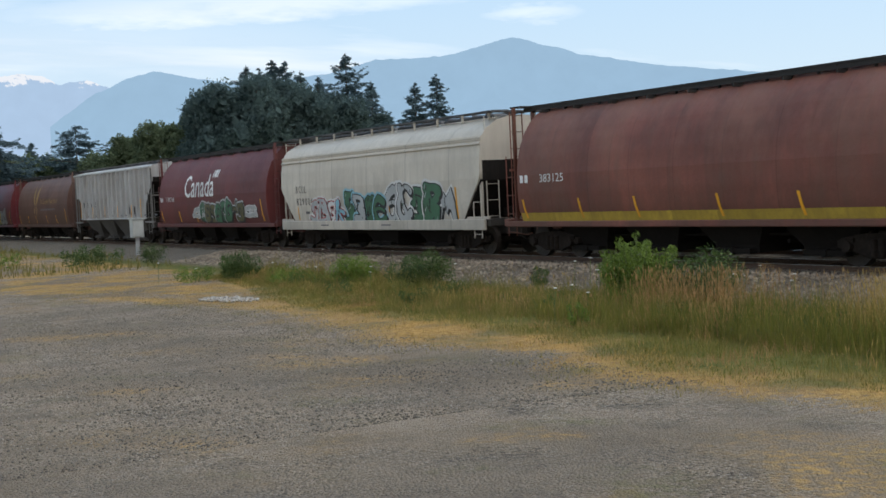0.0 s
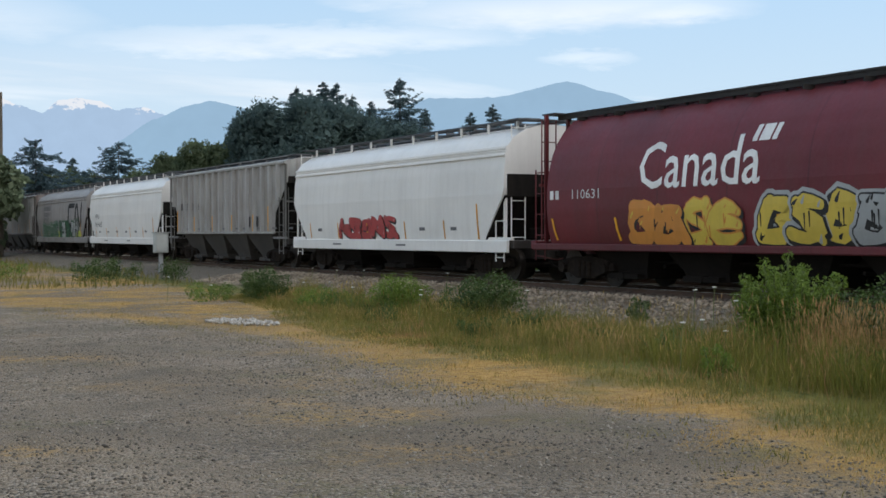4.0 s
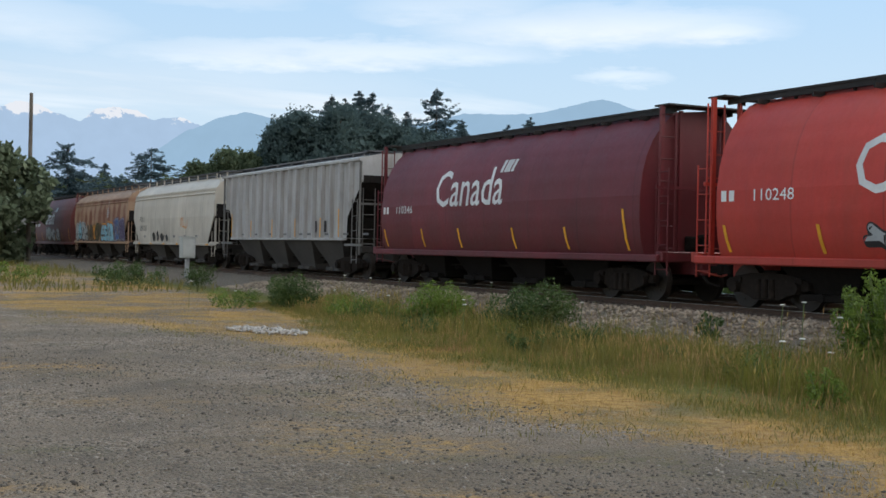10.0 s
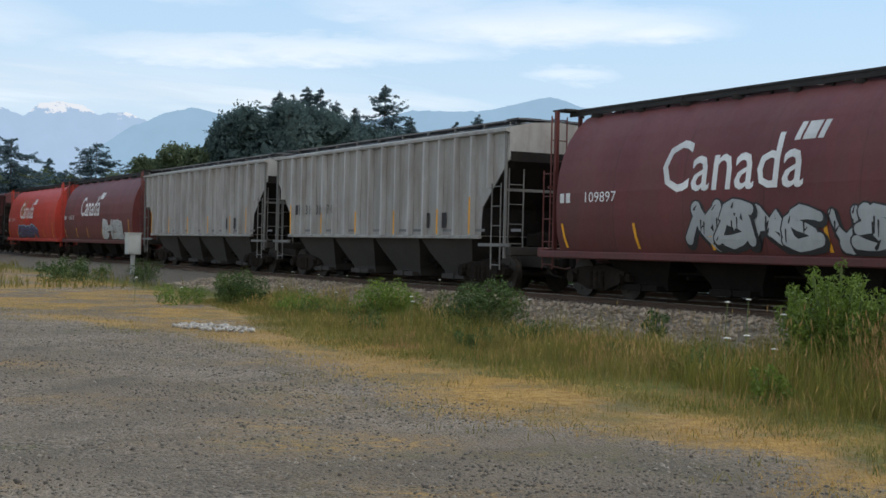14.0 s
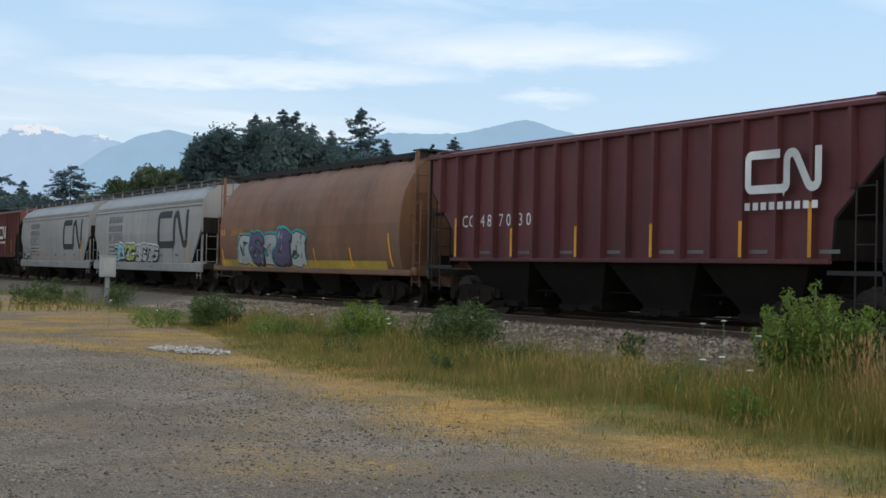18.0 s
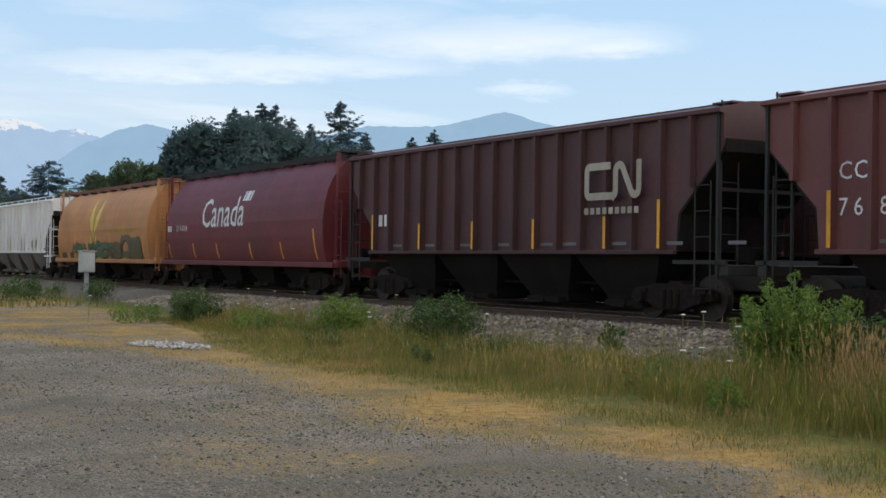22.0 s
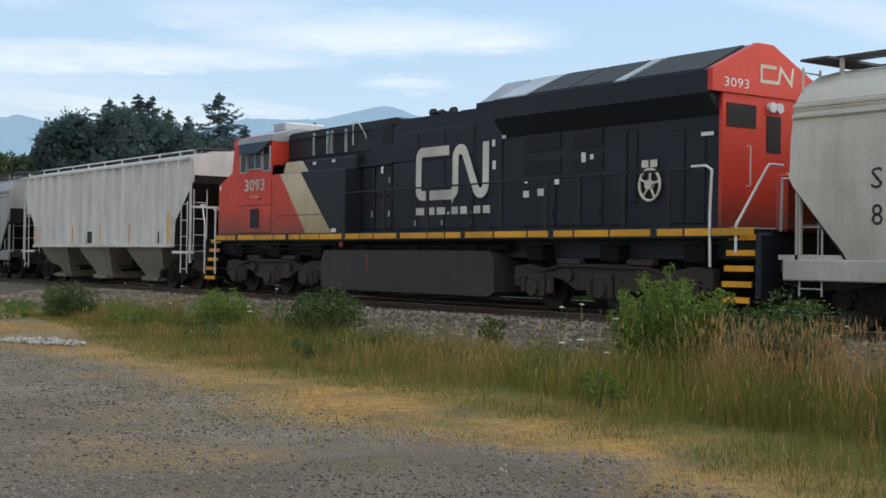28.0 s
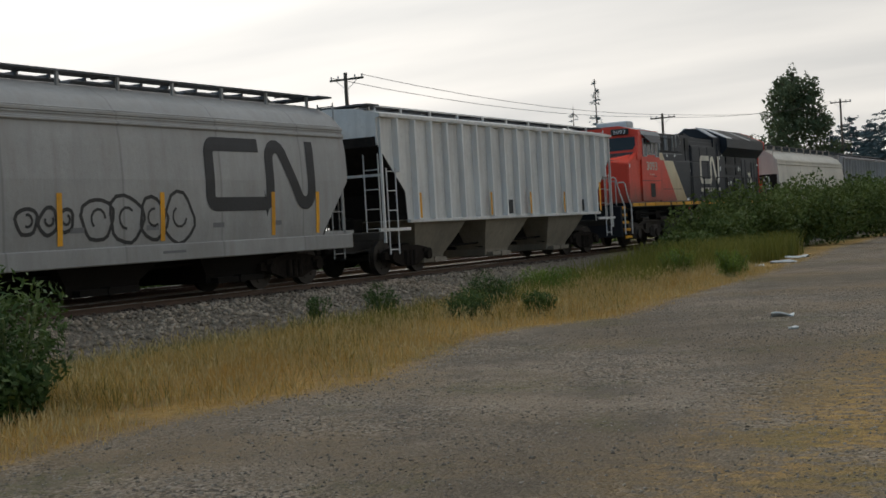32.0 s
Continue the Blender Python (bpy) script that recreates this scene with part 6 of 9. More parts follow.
def locomotive():
    lo = new("locomotive")
    tagged(lo, "red and black six-axle diesel locomotive with cream diagonal stripe", "locomotive")
    DK = 1.70                      # deck height
    F0, R0 = 9.72, -9.95           # nose face and rear face of the deck's edge
    # deck and frame
    bm = bmesh.new()
    box(bm, -1.54, 1.54, R0, F0, 1.50, DK, bevel=0.02)
    box(bm, -1.05, 1.05, R0 - 0.5, F0 + 0.5, 1.12, 1.52, bevel=0.02)
    part("deck", bm, CN_BLACK, lo)
    bm = bmesh.new()
    box(bm, -0.75, 0.75, R0 + 0.3, F0 - 0.3, 0.80, 1.14)
    part("underframe", bm, UNDER, lo)
    for k in range(9):
        y = -9.0 + k * 2.2
        part("cross_member", boxed(-1.35, 1.35, y - 0.2, y + 0.3, 1.08, 1.40), UNDER, lo)
    for pts, r in (([(-1.3, 9.0, 1.30), (-1.3, 4.3, 1.25)], 0.04), ([(-1.35, 8.6, 1.18), (-1.35, 4.4, 1.36)], 0.03)):
        bm = bmesh.new(); tube(bm, pts, r, 6)
        part("air_pipe", bm, UNDER, lo)
    for s, y0, y1 in ((1, F0, F0 + 1.0), (-1, R0 - 1.15, R0)):
        bm = bmesh.new()
        yy = F0 + 0.78 if s > 0 else R0 - 0.45
        box(bm, -1.45, 1.45, min(yy, yy + s * 0.12), max(yy, yy + s * 0.12), 0.45, 1.58, bevel=0.03)
        box(bm, -1.0, 1.0, min(yy, yy - s * 0.8), max(yy, yy - s * 0.8), 1.3, 1.62)
        part("pilot", bm, CN_BLACK, lo)
        bm = bmesh.new()
        box(bm, -0.95, 0.95, min(yy, yy + s * 0.26), max(yy, yy + s * 0.26), 1.62, 2.62, bevel=0.05)
        part("anticlimber", bm, CN_RED, lo)
        shared("coupler", "coupler", coupler_mesh, UNDER, lo, pose(0, yy + s * 0.25, 0.1, 0, 0, 0 if s > 0 else 180))
        # steps in the well, each with its yellow nosing
        for sx in (-1, 1):
            for k in range(5):
                z = 0.42 + k * 0.27
                xx = sx * (1.50 - 0.05 * k)
                st = part("step", boxed(min(xx, xx - sx * 0.34), max(xx, xx - sx * 0.34), yy - s * 0.70, yy - s * 0.05, z, z + 0.04) if s < 0 else boxed(min(xx, xx - sx * 0.34), max(xx, xx - sx * 0.34), yy - 0.70, yy - 0.05, z, z + 0.04), BLACK, lo)
                part("step_nosing", boxed(xx - 0.02, xx + 0.02, yy - s * 0.375 - 0.32, yy - s * 0.375 + 0.32, z - 0.03, z + 0.07), YELLOW, st)
            x = sx * 1.52
            if s > 0:
                lines = [[(x, yy - d, 0.55), (x, yy - d, 1.6), (x * 0.95, yy - d + 0.16, 2.0), (x * 0.92, yy - d + f, h - 0.06), (x * 0.92, yy - d + f + 0.12, h), (x * 0.8, yy - d + f + 0.2, h)] for d, f, h in ((0.04, 0.42, 2.62), (0.74, 0.22, 2.45))]
            else:
                lines = [[(x, -10.05, 1.25), (x, -10.05, 1.72), (x * 0.68, -10.3, 2.72), (x * 0.64, -10.3, 2.78), (x * 0.4, -10.3, 2.78)]]
            for line in lines:
                bm = bmesh.new()
                tube(bm, line, 0.026, 7)
                part("handrail", bm, RAIL_WHITE, lo, "white-painted handrail")
    # nose
    bm = bmesh.new()
    w = 1.46
    plan = [(-w, 6.4, 3.60), (-w, 8.62, 3.60), (-w, F0 - 0.02, 3.15), (-0.85, F0 + 0.42, 3.25), (0.85, F0 + 0.42, 3.25), (w, F0 - 0.02, 3.15), (w, 8.62, 3.60), (w, 6.4, 3.60)]
    low = [bm.verts.new((x, y, DK)) for x, y, z in plan]
    high = [bm.verts.new((x, y, z)) for x, y, z in plan]
    for i in range(8):
        j = (i + 1) % 8
        bm.faces.new((low[j], low[i], high[i], high[j]))
    bm.faces.new(low)
    bm.faces.new((high[2], high[3], high[4], high[5], high[6], high[1]))
    bm.faces.new((high[1], high[6], high[7], high[0]))
    bmesh.ops.recalc_face_normals(bm, faces=bm.faces)
    bmesh.ops.bevel(bm, geom=[e for e in bm.edges if min(v.co.y for v in e.verts) > 8.5], offset=0.035, segments=2, affect="EDGES")
    part("nose", bm, CN_RED, lo)
    # dark non-slip sheet on the nose, between the red edges
    bm = bmesh.new()
    top_pts = [(-1.33, 8.64, 3.63), (-1.33, F0 - 0.10, 3.21), (-0.78, F0 + 0.32, 3.30), (0.78, F0 + 0.32, 3.30), (1.33, F0 - 0.10, 3.21), (1.33, 8.64, 3.63)]
    f = bm.faces.new([bm.verts.new(p_) for p_ in top_pts])
    up = bmesh.ops.extrude_face_region(bm, geom=[f])["geom"]
    for v in up:
        if isinstance(v, bmesh.types.BMVert):
            v.co.z += 0.02
    bmesh.ops.recalc_face_normals(bm, faces=bm.faces)
    part("nose_sheet", bm, CN_BLACK, lo, "black non-slip sheet on the nose")
    bm = bmesh.new()
    tube(bm, [(-0.9, 9.45, 3.34), (-0.9, 9.45, 3.48), (-0.2, 9.7, 3.48), (-0.2, 9.7, 3.32)], 0.018, 6)
    part("grab_rail", bm, BLACK, lo)
    # strokes of a plain cream band across the nose
    for pts in (((0.50, 2.72), (0.26, 2.72), (-0.56, 2.05), (-0.34, 2.05)), ((-0.58, 2.05), (-0.76, 2.05), (-0.76, 2.80), (-0.58, 2.80))):
        bm = bmesh.new()
        a = [bm.verts.new((x, F0 + 0.458, z)) for x, z in pts]
        b = [bm.verts.new((x, F0 + 0.415, z)) for x, z in pts]
        bm.faces.new(a); bm.faces.new(b[::-1])
        for i in range(4):
            bm.faces.new((a[i], b[i], b[(i + 1) % 4], a[(i + 1) % 4]))
        bmesh.ops.recalc_face_normals(bm, faces=bm.faces)
        part("nose_stripe", bm, ENGINE_L, lo)
    part("nose_door", boxed(-0.35, 0.35, F0 + 0.40, F0 + 0.45, 1.8, 2.9, bevel=0.02), CN_RED, lo)
    for dx in (-0.28, 0.28):
        bm = bmesh.new()
        disc(bm, (dx * 0.45, F0 + 0.45, 3.08), (0, 1, 0), 0.09, 0.08, 14)
        part("headlight", bm, LAMP, lo)
    # cab
    bm = bmesh.new()
    prism(bm, [(8.80, 3.3), (8.62, 4.30), (8.56, 4.44), (6.40, 4.44), (6.40, 3.3)], -1.50, 1.50)
    cab = part("cab", bm, CN_RED, lo)
    for sx in (-1, 1):
        part("cab_side", boxed(min(sx * 1.46, sx * 1.52), max(sx * 1.46, sx * 1.52), 6.40, 8.42, 1.75, 3.4), CN_RED, lo)
    bm = bmesh.new()
    rows = [[bm.verts.new((x, y, z)) for y in (6.38, 8.38)] for x, z in ((-1.55, 4.26), (-1.5, 4.42), (-0.75, 4.64), (0.75, 4.64), (1.5, 4.42), (1.55, 4.26))]
    for a, b in zip(rows, rows[1:]):
        bm.faces.new((a[0], b[0], b[1], a[1]))
    bm.faces.new([r[0] for r in rows]); bm.faces.new([r[1] for r in rows][::-1])
    bm.faces.new((rows[0][0], rows[0][1], rows[-1][1], rows[-1][0]))
    bmesh.ops.recalc_face_normals(bm, faces=bm.faces)
    part("cab_roof", bm, CAB_GREY, lo, "grey cab roof")
    bm = bmesh.new()
    rows = [[bm.verts.new((x, y, z)) for y in (8.384, 8.64)] for x, z in ((-1.53, 4.22), (-1.49, 4.42), (-0.75, 4.63), (0.75, 4.63), (1.49, 4.42), (1.53, 4.22))]
    for a, b in zip(rows, rows[1:]):
        bm.faces.new((a[0], b[0], b[1], a[1]))
    bm.faces.new([r[0] for r in rows]); bm.faces.new([r[1] for r in rows][::-1])
    bm.faces.new((rows[0][0], rows[0][1], rows[-1][1], rows[-1][0]))
    bmesh.ops.recalc_face_normals(bm, faces=bm.faces)
    part("cab_brow", bm, CN_RED, lo)
    part("air_conditioner", boxed(-0.75, 0.55, 7.02, 7.72, 4.62, 4.88, bevel=0.04), GALV, lo)
    # windscreens and number boards
    for sx in (-1, 1):
        bm = bmesh.new()
        pts = [(0.10, 3.68), (1.30, 3.70), (1.40, 3.86), (1.38, 4.18), (0.10, 4.20)]
        vs = []
        for x, z in pts:
            y = 8.80 - (z - 3.3) * 0.18
            vs.append((sx * x, y + 0.012, z))
        a = [bm.verts.new(v) for v in vs]; b = [bm.verts.new((v[0], v[1] - 0.05, v[2])) for v in vs]
        bm.faces.new(a); bm.faces.new(b[::-1])
        for i in range(5):
            bm.faces.new((a[i], b[i], b[(i + 1) % 5], a[(i + 1) % 5]))
        bmesh.ops.recalc_face_normals(bm, faces=bm.faces)
        part("windscreen", bm, CAB_GLASS, cab, "dark tinted windscreen")
        bm = bmesh.new()
        box(bm, min(sx * 0.45, sx * 1.15), max(sx * 0.45, sx * 1.15), 8.58, 8.72, 4.28, 4.52, bevel=0.02)
        nb = part("number_board", bm, BLACK, cab)
        me = text_mesh("3093", 0.2, 0.5)
        for v in me.vertices:
            v.co = Vector(((sx * 0.8 + 0.25) - v.co.x, 8.728, 4.325 + v.co.y))
        me.materials.append(WHITE_L)
        link_mesh("board_number", me, nb)
    for sx in (-1, 1):
        x = sx * 1.52
        # side windows, sashes and sun visor
        for y0, y1 in ((7.86, 8.18), (6.98, 7.74), (6.50, 6.84)):
            z0, z1 = (3.46, 4.10) if y1 - y0 < 0.5 else (3.54, 3.96)
            wn = part("window", boxed(min(x, x - sx * 0.03) - 0.004, max(x, x - sx * 0.03) + 0.004, y0, y1, z0, z1), CAB_GLASS, lo)
            bm = bmesh.new()
            for a, b, c, d in ((y0 - 0.03, y1 + 0.03, z1, z1 + 0.03), (y0 - 0.03, y1 + 0.03, z0 - 0.03, z0), (y0 - 0.03, y0, z0, z1), (y1, y1 + 0.03, z0, z1)):
                box(bm, x - 0.02, x + 0.02, a, b, c, d)
            if y1 - y0 > 0.5:
                box(bm, x - 0.018, x + 0.018, 7.30, 7.36, z0, z1)
            part("window_frame", bm, GALV, wn)
        bm = bmesh.new()
        a = [bm.verts.new(v) for v in ((x, 8.30, 4.26), (x, 6.44, 4.26), (x + sx * 0.22, 6.75, 3.94), (x + sx * 0.22, 7.95, 3.94))]
        b = [bm.verts.new((v.co.x, v.co.y, v.co.z + 0.03)) for v in a]
        bm.faces.new(a); bm.faces.new(b[::-1])
        for i in range(4):
            bm.faces.new((a[i], b[i], b[(i + 1) % 4], a[(i + 1) % 4]))
        bmesh.ops.recalc_face_normals(bm, faces=bm.faces)
        part("sun_visor", bm, CN_BLACK, lo)
    # lettering and marks on the cab's side
    letter(lo, 1.525, "3093", 7.92, 2.92, 0.46, ENGINE_L, width=1.17, weight=0.008, name="road_number")
    letter(lo, 1.525, "EF-644u", 7.58, 2.72, 0.11, ENGINE_L, width=0.46, name="class_lettering")
    plate(lo, 1.525, [[(0, 0), (0.5, 0), (0.5, 0.53), (0, 0.53)]], BLACK, "air_vent", y=7.58, z=1.88, eps=0.012)
    plate(lo, 1.525, [[(0, 0), (2.05, 0.0), (2.05, 0.02), (0, 0.02)]], BLACK_L, "panel_seam", y=8.4, z=2.5, eps=0.004)
    plate(lo, 1.525, [[(0, 0), (0.22, 0), (0.22, 0.04), (0, 0.04)]], BLACK_L, "door_latch", y=7.12, z=2.66, eps=0.008)
    bars(lo, 1.46, 9.62, 3.0, 1, 0.10, 0.14, 0.02, WHITE_L, "notice")
    # cabinet behind the cab, with red and cream slanted bands
    C0, C1, CZ = 6.38, 2.62, 3.68
    bm = bmesh.new()
    box(bm, -1.50, 1.50, C1, C0, DK, CZ - 0.35, bevel=0.02)
    box(bm, -1.20, 1.20, C1, C0, CZ - 0.40, CZ, bevel=0.05)
    part("equipment_cabinet", bm, CN_BLACK, lo)
    for x in (1.50,):
        plate(lo, x, [[(0, 0.01), (1.86, 0.01), (0.45, 1.62), (0.0, 1.62)]], CN_RED, "red_band", y=C0, z=DK, eps=0.010)
        plate(lo, x, [[(1.86, 0.01), (3.15, 0.01), (1.55, 1.62), (0.45, 1.62)]], CREAM, "cream_band", y=C0, z=DK, eps=0.010)
        plate(lo, 1.20, [[(0.12, 0), (1.50, 0), (1.15, 0.32), (0.25, 0.32)]], CREAM, "cream_band", y=C0, z=3.34, eps=0.012)
        plate(lo, x, [[(0.2, 0), (3.7, 0), (3.7, 0.018), (0.2, 0.018)]], BLACK_L, "panel_seam", y=C0, z=2.18, eps=0.016)
        bars(lo, 1.20, 4.70, 3.52, 1, 0.16, 0.08, 0.1, WHITE_L, "notice")
        bars(lo, 1.20, 3.74, 3.54, 1, 0.16, 0.08, 0.1, WHITE_L, "notice")
        bars(lo, x, 3.25, DK + 0.02, 1, 0.24, 0.10, 0.1, WHITE_L, "notice")
        bars(lo, x, 5.75, 2.2, 1, 0.16, 0.07, 0.1, WHITE_L, "notice")
    # long hood
    bm = bmesh.new()
    prism(bm, [(C0, DK), (C0, 4.42), (6.2, 4.47), (1.10, 4.52), (0.85, 4.44), (-2.12, 4.44), (-2.12, DK)], -0.98, 0.98)
    hood_ob = part("hood", bm, CN_BLACK, lo)
    part("blower_housing", boxed(-1.06, 1.06, -2.12, 1.14, DK, 4.12, bevel=0.03), CN_BLACK, lo)
    part("hood_engine", boxed(-1.0, 1.0, -2.12, 1.7, 1.75, 4.30, bevel=0.03), CN_BLACK, lo)
    # louvres high behind the cab
    for y0 in (4.92, 4.01):
        for k in range(5):
            part("louvre", boxed(-1.02, -0.97, y0 - 0.59, y0, 3.9 + k * 0.09, 3.95 + k * 0.09), BLACK, hood_ob)
        for yy in (y0 + 0.05, y0 - 0.65):
            part("louvre_post", boxed(-1.05, -0.97, yy - 0.025, yy + 0.025, 3.80, 4.40), GALV, hood_ob)
    for z in (3.78, 4.30):
        bm = bmesh.new(); tube(bm, [(-1.06, 6.3, z), (-1.06, 2.2, z)], 0.018, 6)
        part("grab_rail", bm, CN_BLACK, lo)
    # hood doors: raised panels with seams between, each with its latch
    for y in [1.08 - 1.07 * k for k in range(3)]:
        d = part("hood_door", boxed(-1.085, -1.05, y - 1.03, y, 1.78, 3.36, bevel=0.012), CN_BLACK, lo)
        part("hood_panel", boxed(-1.085, -1.05, y - 1.03, y, 3.40, 4.05, bevel=0.012), CN_BLACK, lo)
        part("latch", boxed(-1.10, -1.08, y - 0.98, y - 0.94, 1.86, 1.98), GALV, d)
    # the sunk bay between cabinet and engine, with its dark doors
    for y0, y1, z0, z1 in ((2.52, 1.98, 1.80, 3.34), (1.92, 1.22, 2.62, 3.34), (1.92, 1.22, 1.80, 2.56)):
        d = part("bay_door", boxed(-1.035, -0.98, y1, y0, z0, z1, bevel=0.012), CN_BLACK if z0 < 2 and y0 > 2 else BLACK, lo)
        part("door_handle", boxed(-1.06, -1.03, y1 + 0.06, y1 + 0.10, z0 + 0.3, z0 + 0.44), GALV, d)
    part("bay_lintel", boxed(-1.10, -0.98, 1.16, 2.58, 3.36, 3.42, bevel=0.01), CN_BLACK, lo)
    grille = part("air_grille", boxed(-1.01, -0.975, 1.25, 1.72, 3.86, 4.38), BLACK, lo)
    for k in range(6):
        part("slat", boxed(-1.025, -1.008, 1.27, 1.70, 3.90 + k * 0.08, 3.93 + k * 0.08), CN_BLACK, grille)
    bm = bmesh.new(); tube(bm, [(-1.05, 2.98, 3.95), (-1.05, 2.98, 4.52), (-1.05, 2.72, 4.50), (-1.05, 2.42, 4.20), (-1.02, 2.40, 4.08)], 0.018, 6)
    part("grab_rail", bm, GALV, lo)
    # large light band emblem and its line of small writing on the hood
    emblem(lo, 1.09, 0.10, 2.44, 2.78, 1.24, ENGINE_L, band=0.18)
    y = 0.08
    for w_ in (0.33, 0.33, 0.33, 0.07, 0.25, 0.25, 0.07, 0.25, 0.25):
        plate(lo, 1.09, [[(0, 0), (w_, 0), (w_, 0.17), (0, 0.17)]] if w_ > 0.1 else [[(0, 0), (w_, 0), (w_, 0.06), (0, 0.06)]], ENGINE_L, "marking", y=y, z=2.10)
        y -= w_ + 0.085
    for y, z, w_, h_ in ((1.60, 3.16, 0.10, 0.17), (-2.78, 3.55, 0.11, 0.15), (-2.80, 3.05, 0.12, 0.19), (-3.12, 3.70, 0.14, 0.16), (-3.86, 2.40, 0.19, 0.14), (-4.32, 2.42, 0.20, 0.15), (-4.86, 2.64, 0.14, 0.12), (-5.66, 3.05, 0.13, 0.20), (-5.92, 3.10, 0.10, 0.10), (-3.9, 2.70, 0.10, 0.04), (-8.85, 3.36, 0.30, 0.07)):
        plate(lo, 1.09, [[(0, 0), (w_, 0), (w_, h_), (0, h_)]], WHITE_L, "notice", y=y, z=z)
    # the hand brake's spoked wheel, far back on the hood
    bm = bmesh.new()
    ring = [(-1.10, -7.57 + 0.27 * math.cos(i * math.pi / 9), 2.53 + 0.30 * math.sin(i * math.pi / 9)) for i in range(19)]
    tube(bm, ring, 0.028, 6)
    for i in range(5):
        a_ = i * 1.2566 + 0.4
        tube(bm, [(-1.10, -7.57, 2.53), (-1.10, -7.57 + 0.27 * math.cos(a_), 2.53 + 0.30 * math.sin(a_))], 0.024, 5)
    disc(bm, (-1.08, -7.57, 2.53), (1, 0, 0), 0.09, 0.14, 12)
    part("hand_brake_wheel", bm, ENGINE_L, lo, "pale spoked hand brake wheel")
    bars(lo, 1.085, -7.35, 2.86, 2, 0.18, 0.14, 0.05, ENGINE_L, "notice")
    # horn and exhaust
    bm = bmesh.new()
    box(bm, -0.5, -0.1, -0.3, 0.1, 4.42, 4.50)
    for dx, dy, s in ((-0.45, 0.0, 1), (-0.2, 0.0, 1), (-0.32, 0.0, -1)):
        tube(bm, [(dx, dy, 4.58), (dx, dy + s * 0.30, 4.60)], 0.035, 8)
        disc(bm, (dx, dy + s * 0.32, 4.60), (0, 1, 0), 0.10, 0.10, 12)
        tube(bm, [(dx, dy, 4.42), (dx, dy, 4.6)], 0.03, 6)
    part("horn", bm, BLACK, lo)
    part("exhaust_stack", boxed(-0.4, 0.4, -1.6, -0.6, 4.40, 4.58, bevel=0.04), CN_BLACK, lo)
    # radiator section: a hood with grilles and doors, and a pitched roof that overhangs it
    RE = -9.26
    bm = bmesh.new()
    prism(bm, [(-2.14, DK), (-2.14, 4.56), (RE, 4.56), (RE, DK)], -1.05, 1.05)
    part("radiator_hood", bm, CN_BLACK, lo)
    bm = bmesh.new()
    secs = [[bm.verts.new((sx * x, y, z)) for sx, x, z in ((-1, e, 4.50), (-1, 0.22, 5.02), (1, 0.22, 5.02), (1, e, 4.50))] for y, e in ((-2.14, 1.06), (-3.14, 1.06))]
    for q, r in zip(secs[0], secs[0][1:] + secs[0][:1]):
        i, j = secs[0].index(q), secs[0].index(r)
        bm.faces.new((q, r, secs[1][j], secs[1][i]))
    bm.faces.new(secs[0]); bm.faces.new(secs[1][::-1])
    bmesh.ops.recalc_face_normals(bm, faces=bm.faces)
    part("fore_roof", bm, CN_BLACK, lo)
    bm = bmesh.new()
    secs = []
    for y in (-3.15, RE):
        secs.append([bm.verts.new((sx * x, y, z)) for sx, x, z in ((-1, 1.06, 3.72), (-1, 1.38, 4.10), (-1, 1.38, 4.50), (-1, 0.22, 5.06), (1, 0.22, 5.06), (1, 1.38, 4.50), (1, 1.38, 4.10), (1, 1.06, 3.72))])
    for k in range(8):
        bm.faces.new((secs[0][k], secs[0][(k + 1) % 8], secs[1][(k + 1) % 8], secs[1][k]))
    bm.faces.new(secs[0]); bm.faces.new(secs[-1][::-1])
    bmesh.ops.recalc_face_normals(bm, faces=bm.faces)
    part("radiator_roof", bm, CN_BLACK, lo)

    def roof_sheet(y0, y1, e, name, material, label=""):
        for sx in (-1, 1):
            bm = bmesh.new()
            a = [(sx * (e - 0.04), y0, 4.53), (sx * (e - 0.04), y1, 4.53), (sx * 0.26, y1, 5.055), (sx * 0.26, y0, 5.055)]
            vs = [bm.verts.new((p[0], p[1], p[2] + 0.014)) for p in a]; ws = [bm.verts.new((p[0], p[1], p[2] - 0.03)) for p in a]
            bm.faces.new(vs); bm.faces.new(ws[::-1])
            for i in range(4):
                bm.faces.new((vs[i], ws[i], ws[(i + 1) % 4], vs[(i + 1) % 4]))
            bmesh.ops.recalc_face_normals(bm, faces=bm.faces)
            part(name, bm, material, lo, label)
    # Pale sheets: the sky's reflection on the roof is put into their colour.
    roof_sheet(-2.18, -3.08, 1.06, "roof_sheet", CAB_GREY, "roof sheet painted pale for the sky's reflection")
    roof_sheet(-3.22, -4.20, 1.38, "roof_sheet", GALV, "roof sheet painted pale for the sky's reflection")
    for y in (-4.28, -5.55):
        roof_sheet(y, y - 1.2, 1.38, "radiator_screen", BLACK)
    roof_sheet(-6.82, -7.1, 1.38, "roof_sheet", CAB_GREY, "roof sheet painted pale for the sky's reflection")
    roof_sheet(-7.18, -9.1, 1.38, "radiator_screen", BLACK)
    # air grilles and doors of the radiator section
    for y0, y1 in ((-3.83, -5.0), (-5.35, -6.25)):
        for z0, z1 in ((3.36, 3.70), (2.88, 3.20)):
            g = part("air_grille", boxed(-1.075, -1.045, y1, y0, z0, z1), BLACK, lo)
            for k in range(5):
                zz = z0 + 0.04 + k * (z1 - z0 - 0.06) / 5
                part("slat", boxed(-1.09, -1.07, y1 + 0.03, y0 - 0.03, zz, zz + 0.025), CN_BLACK, g)
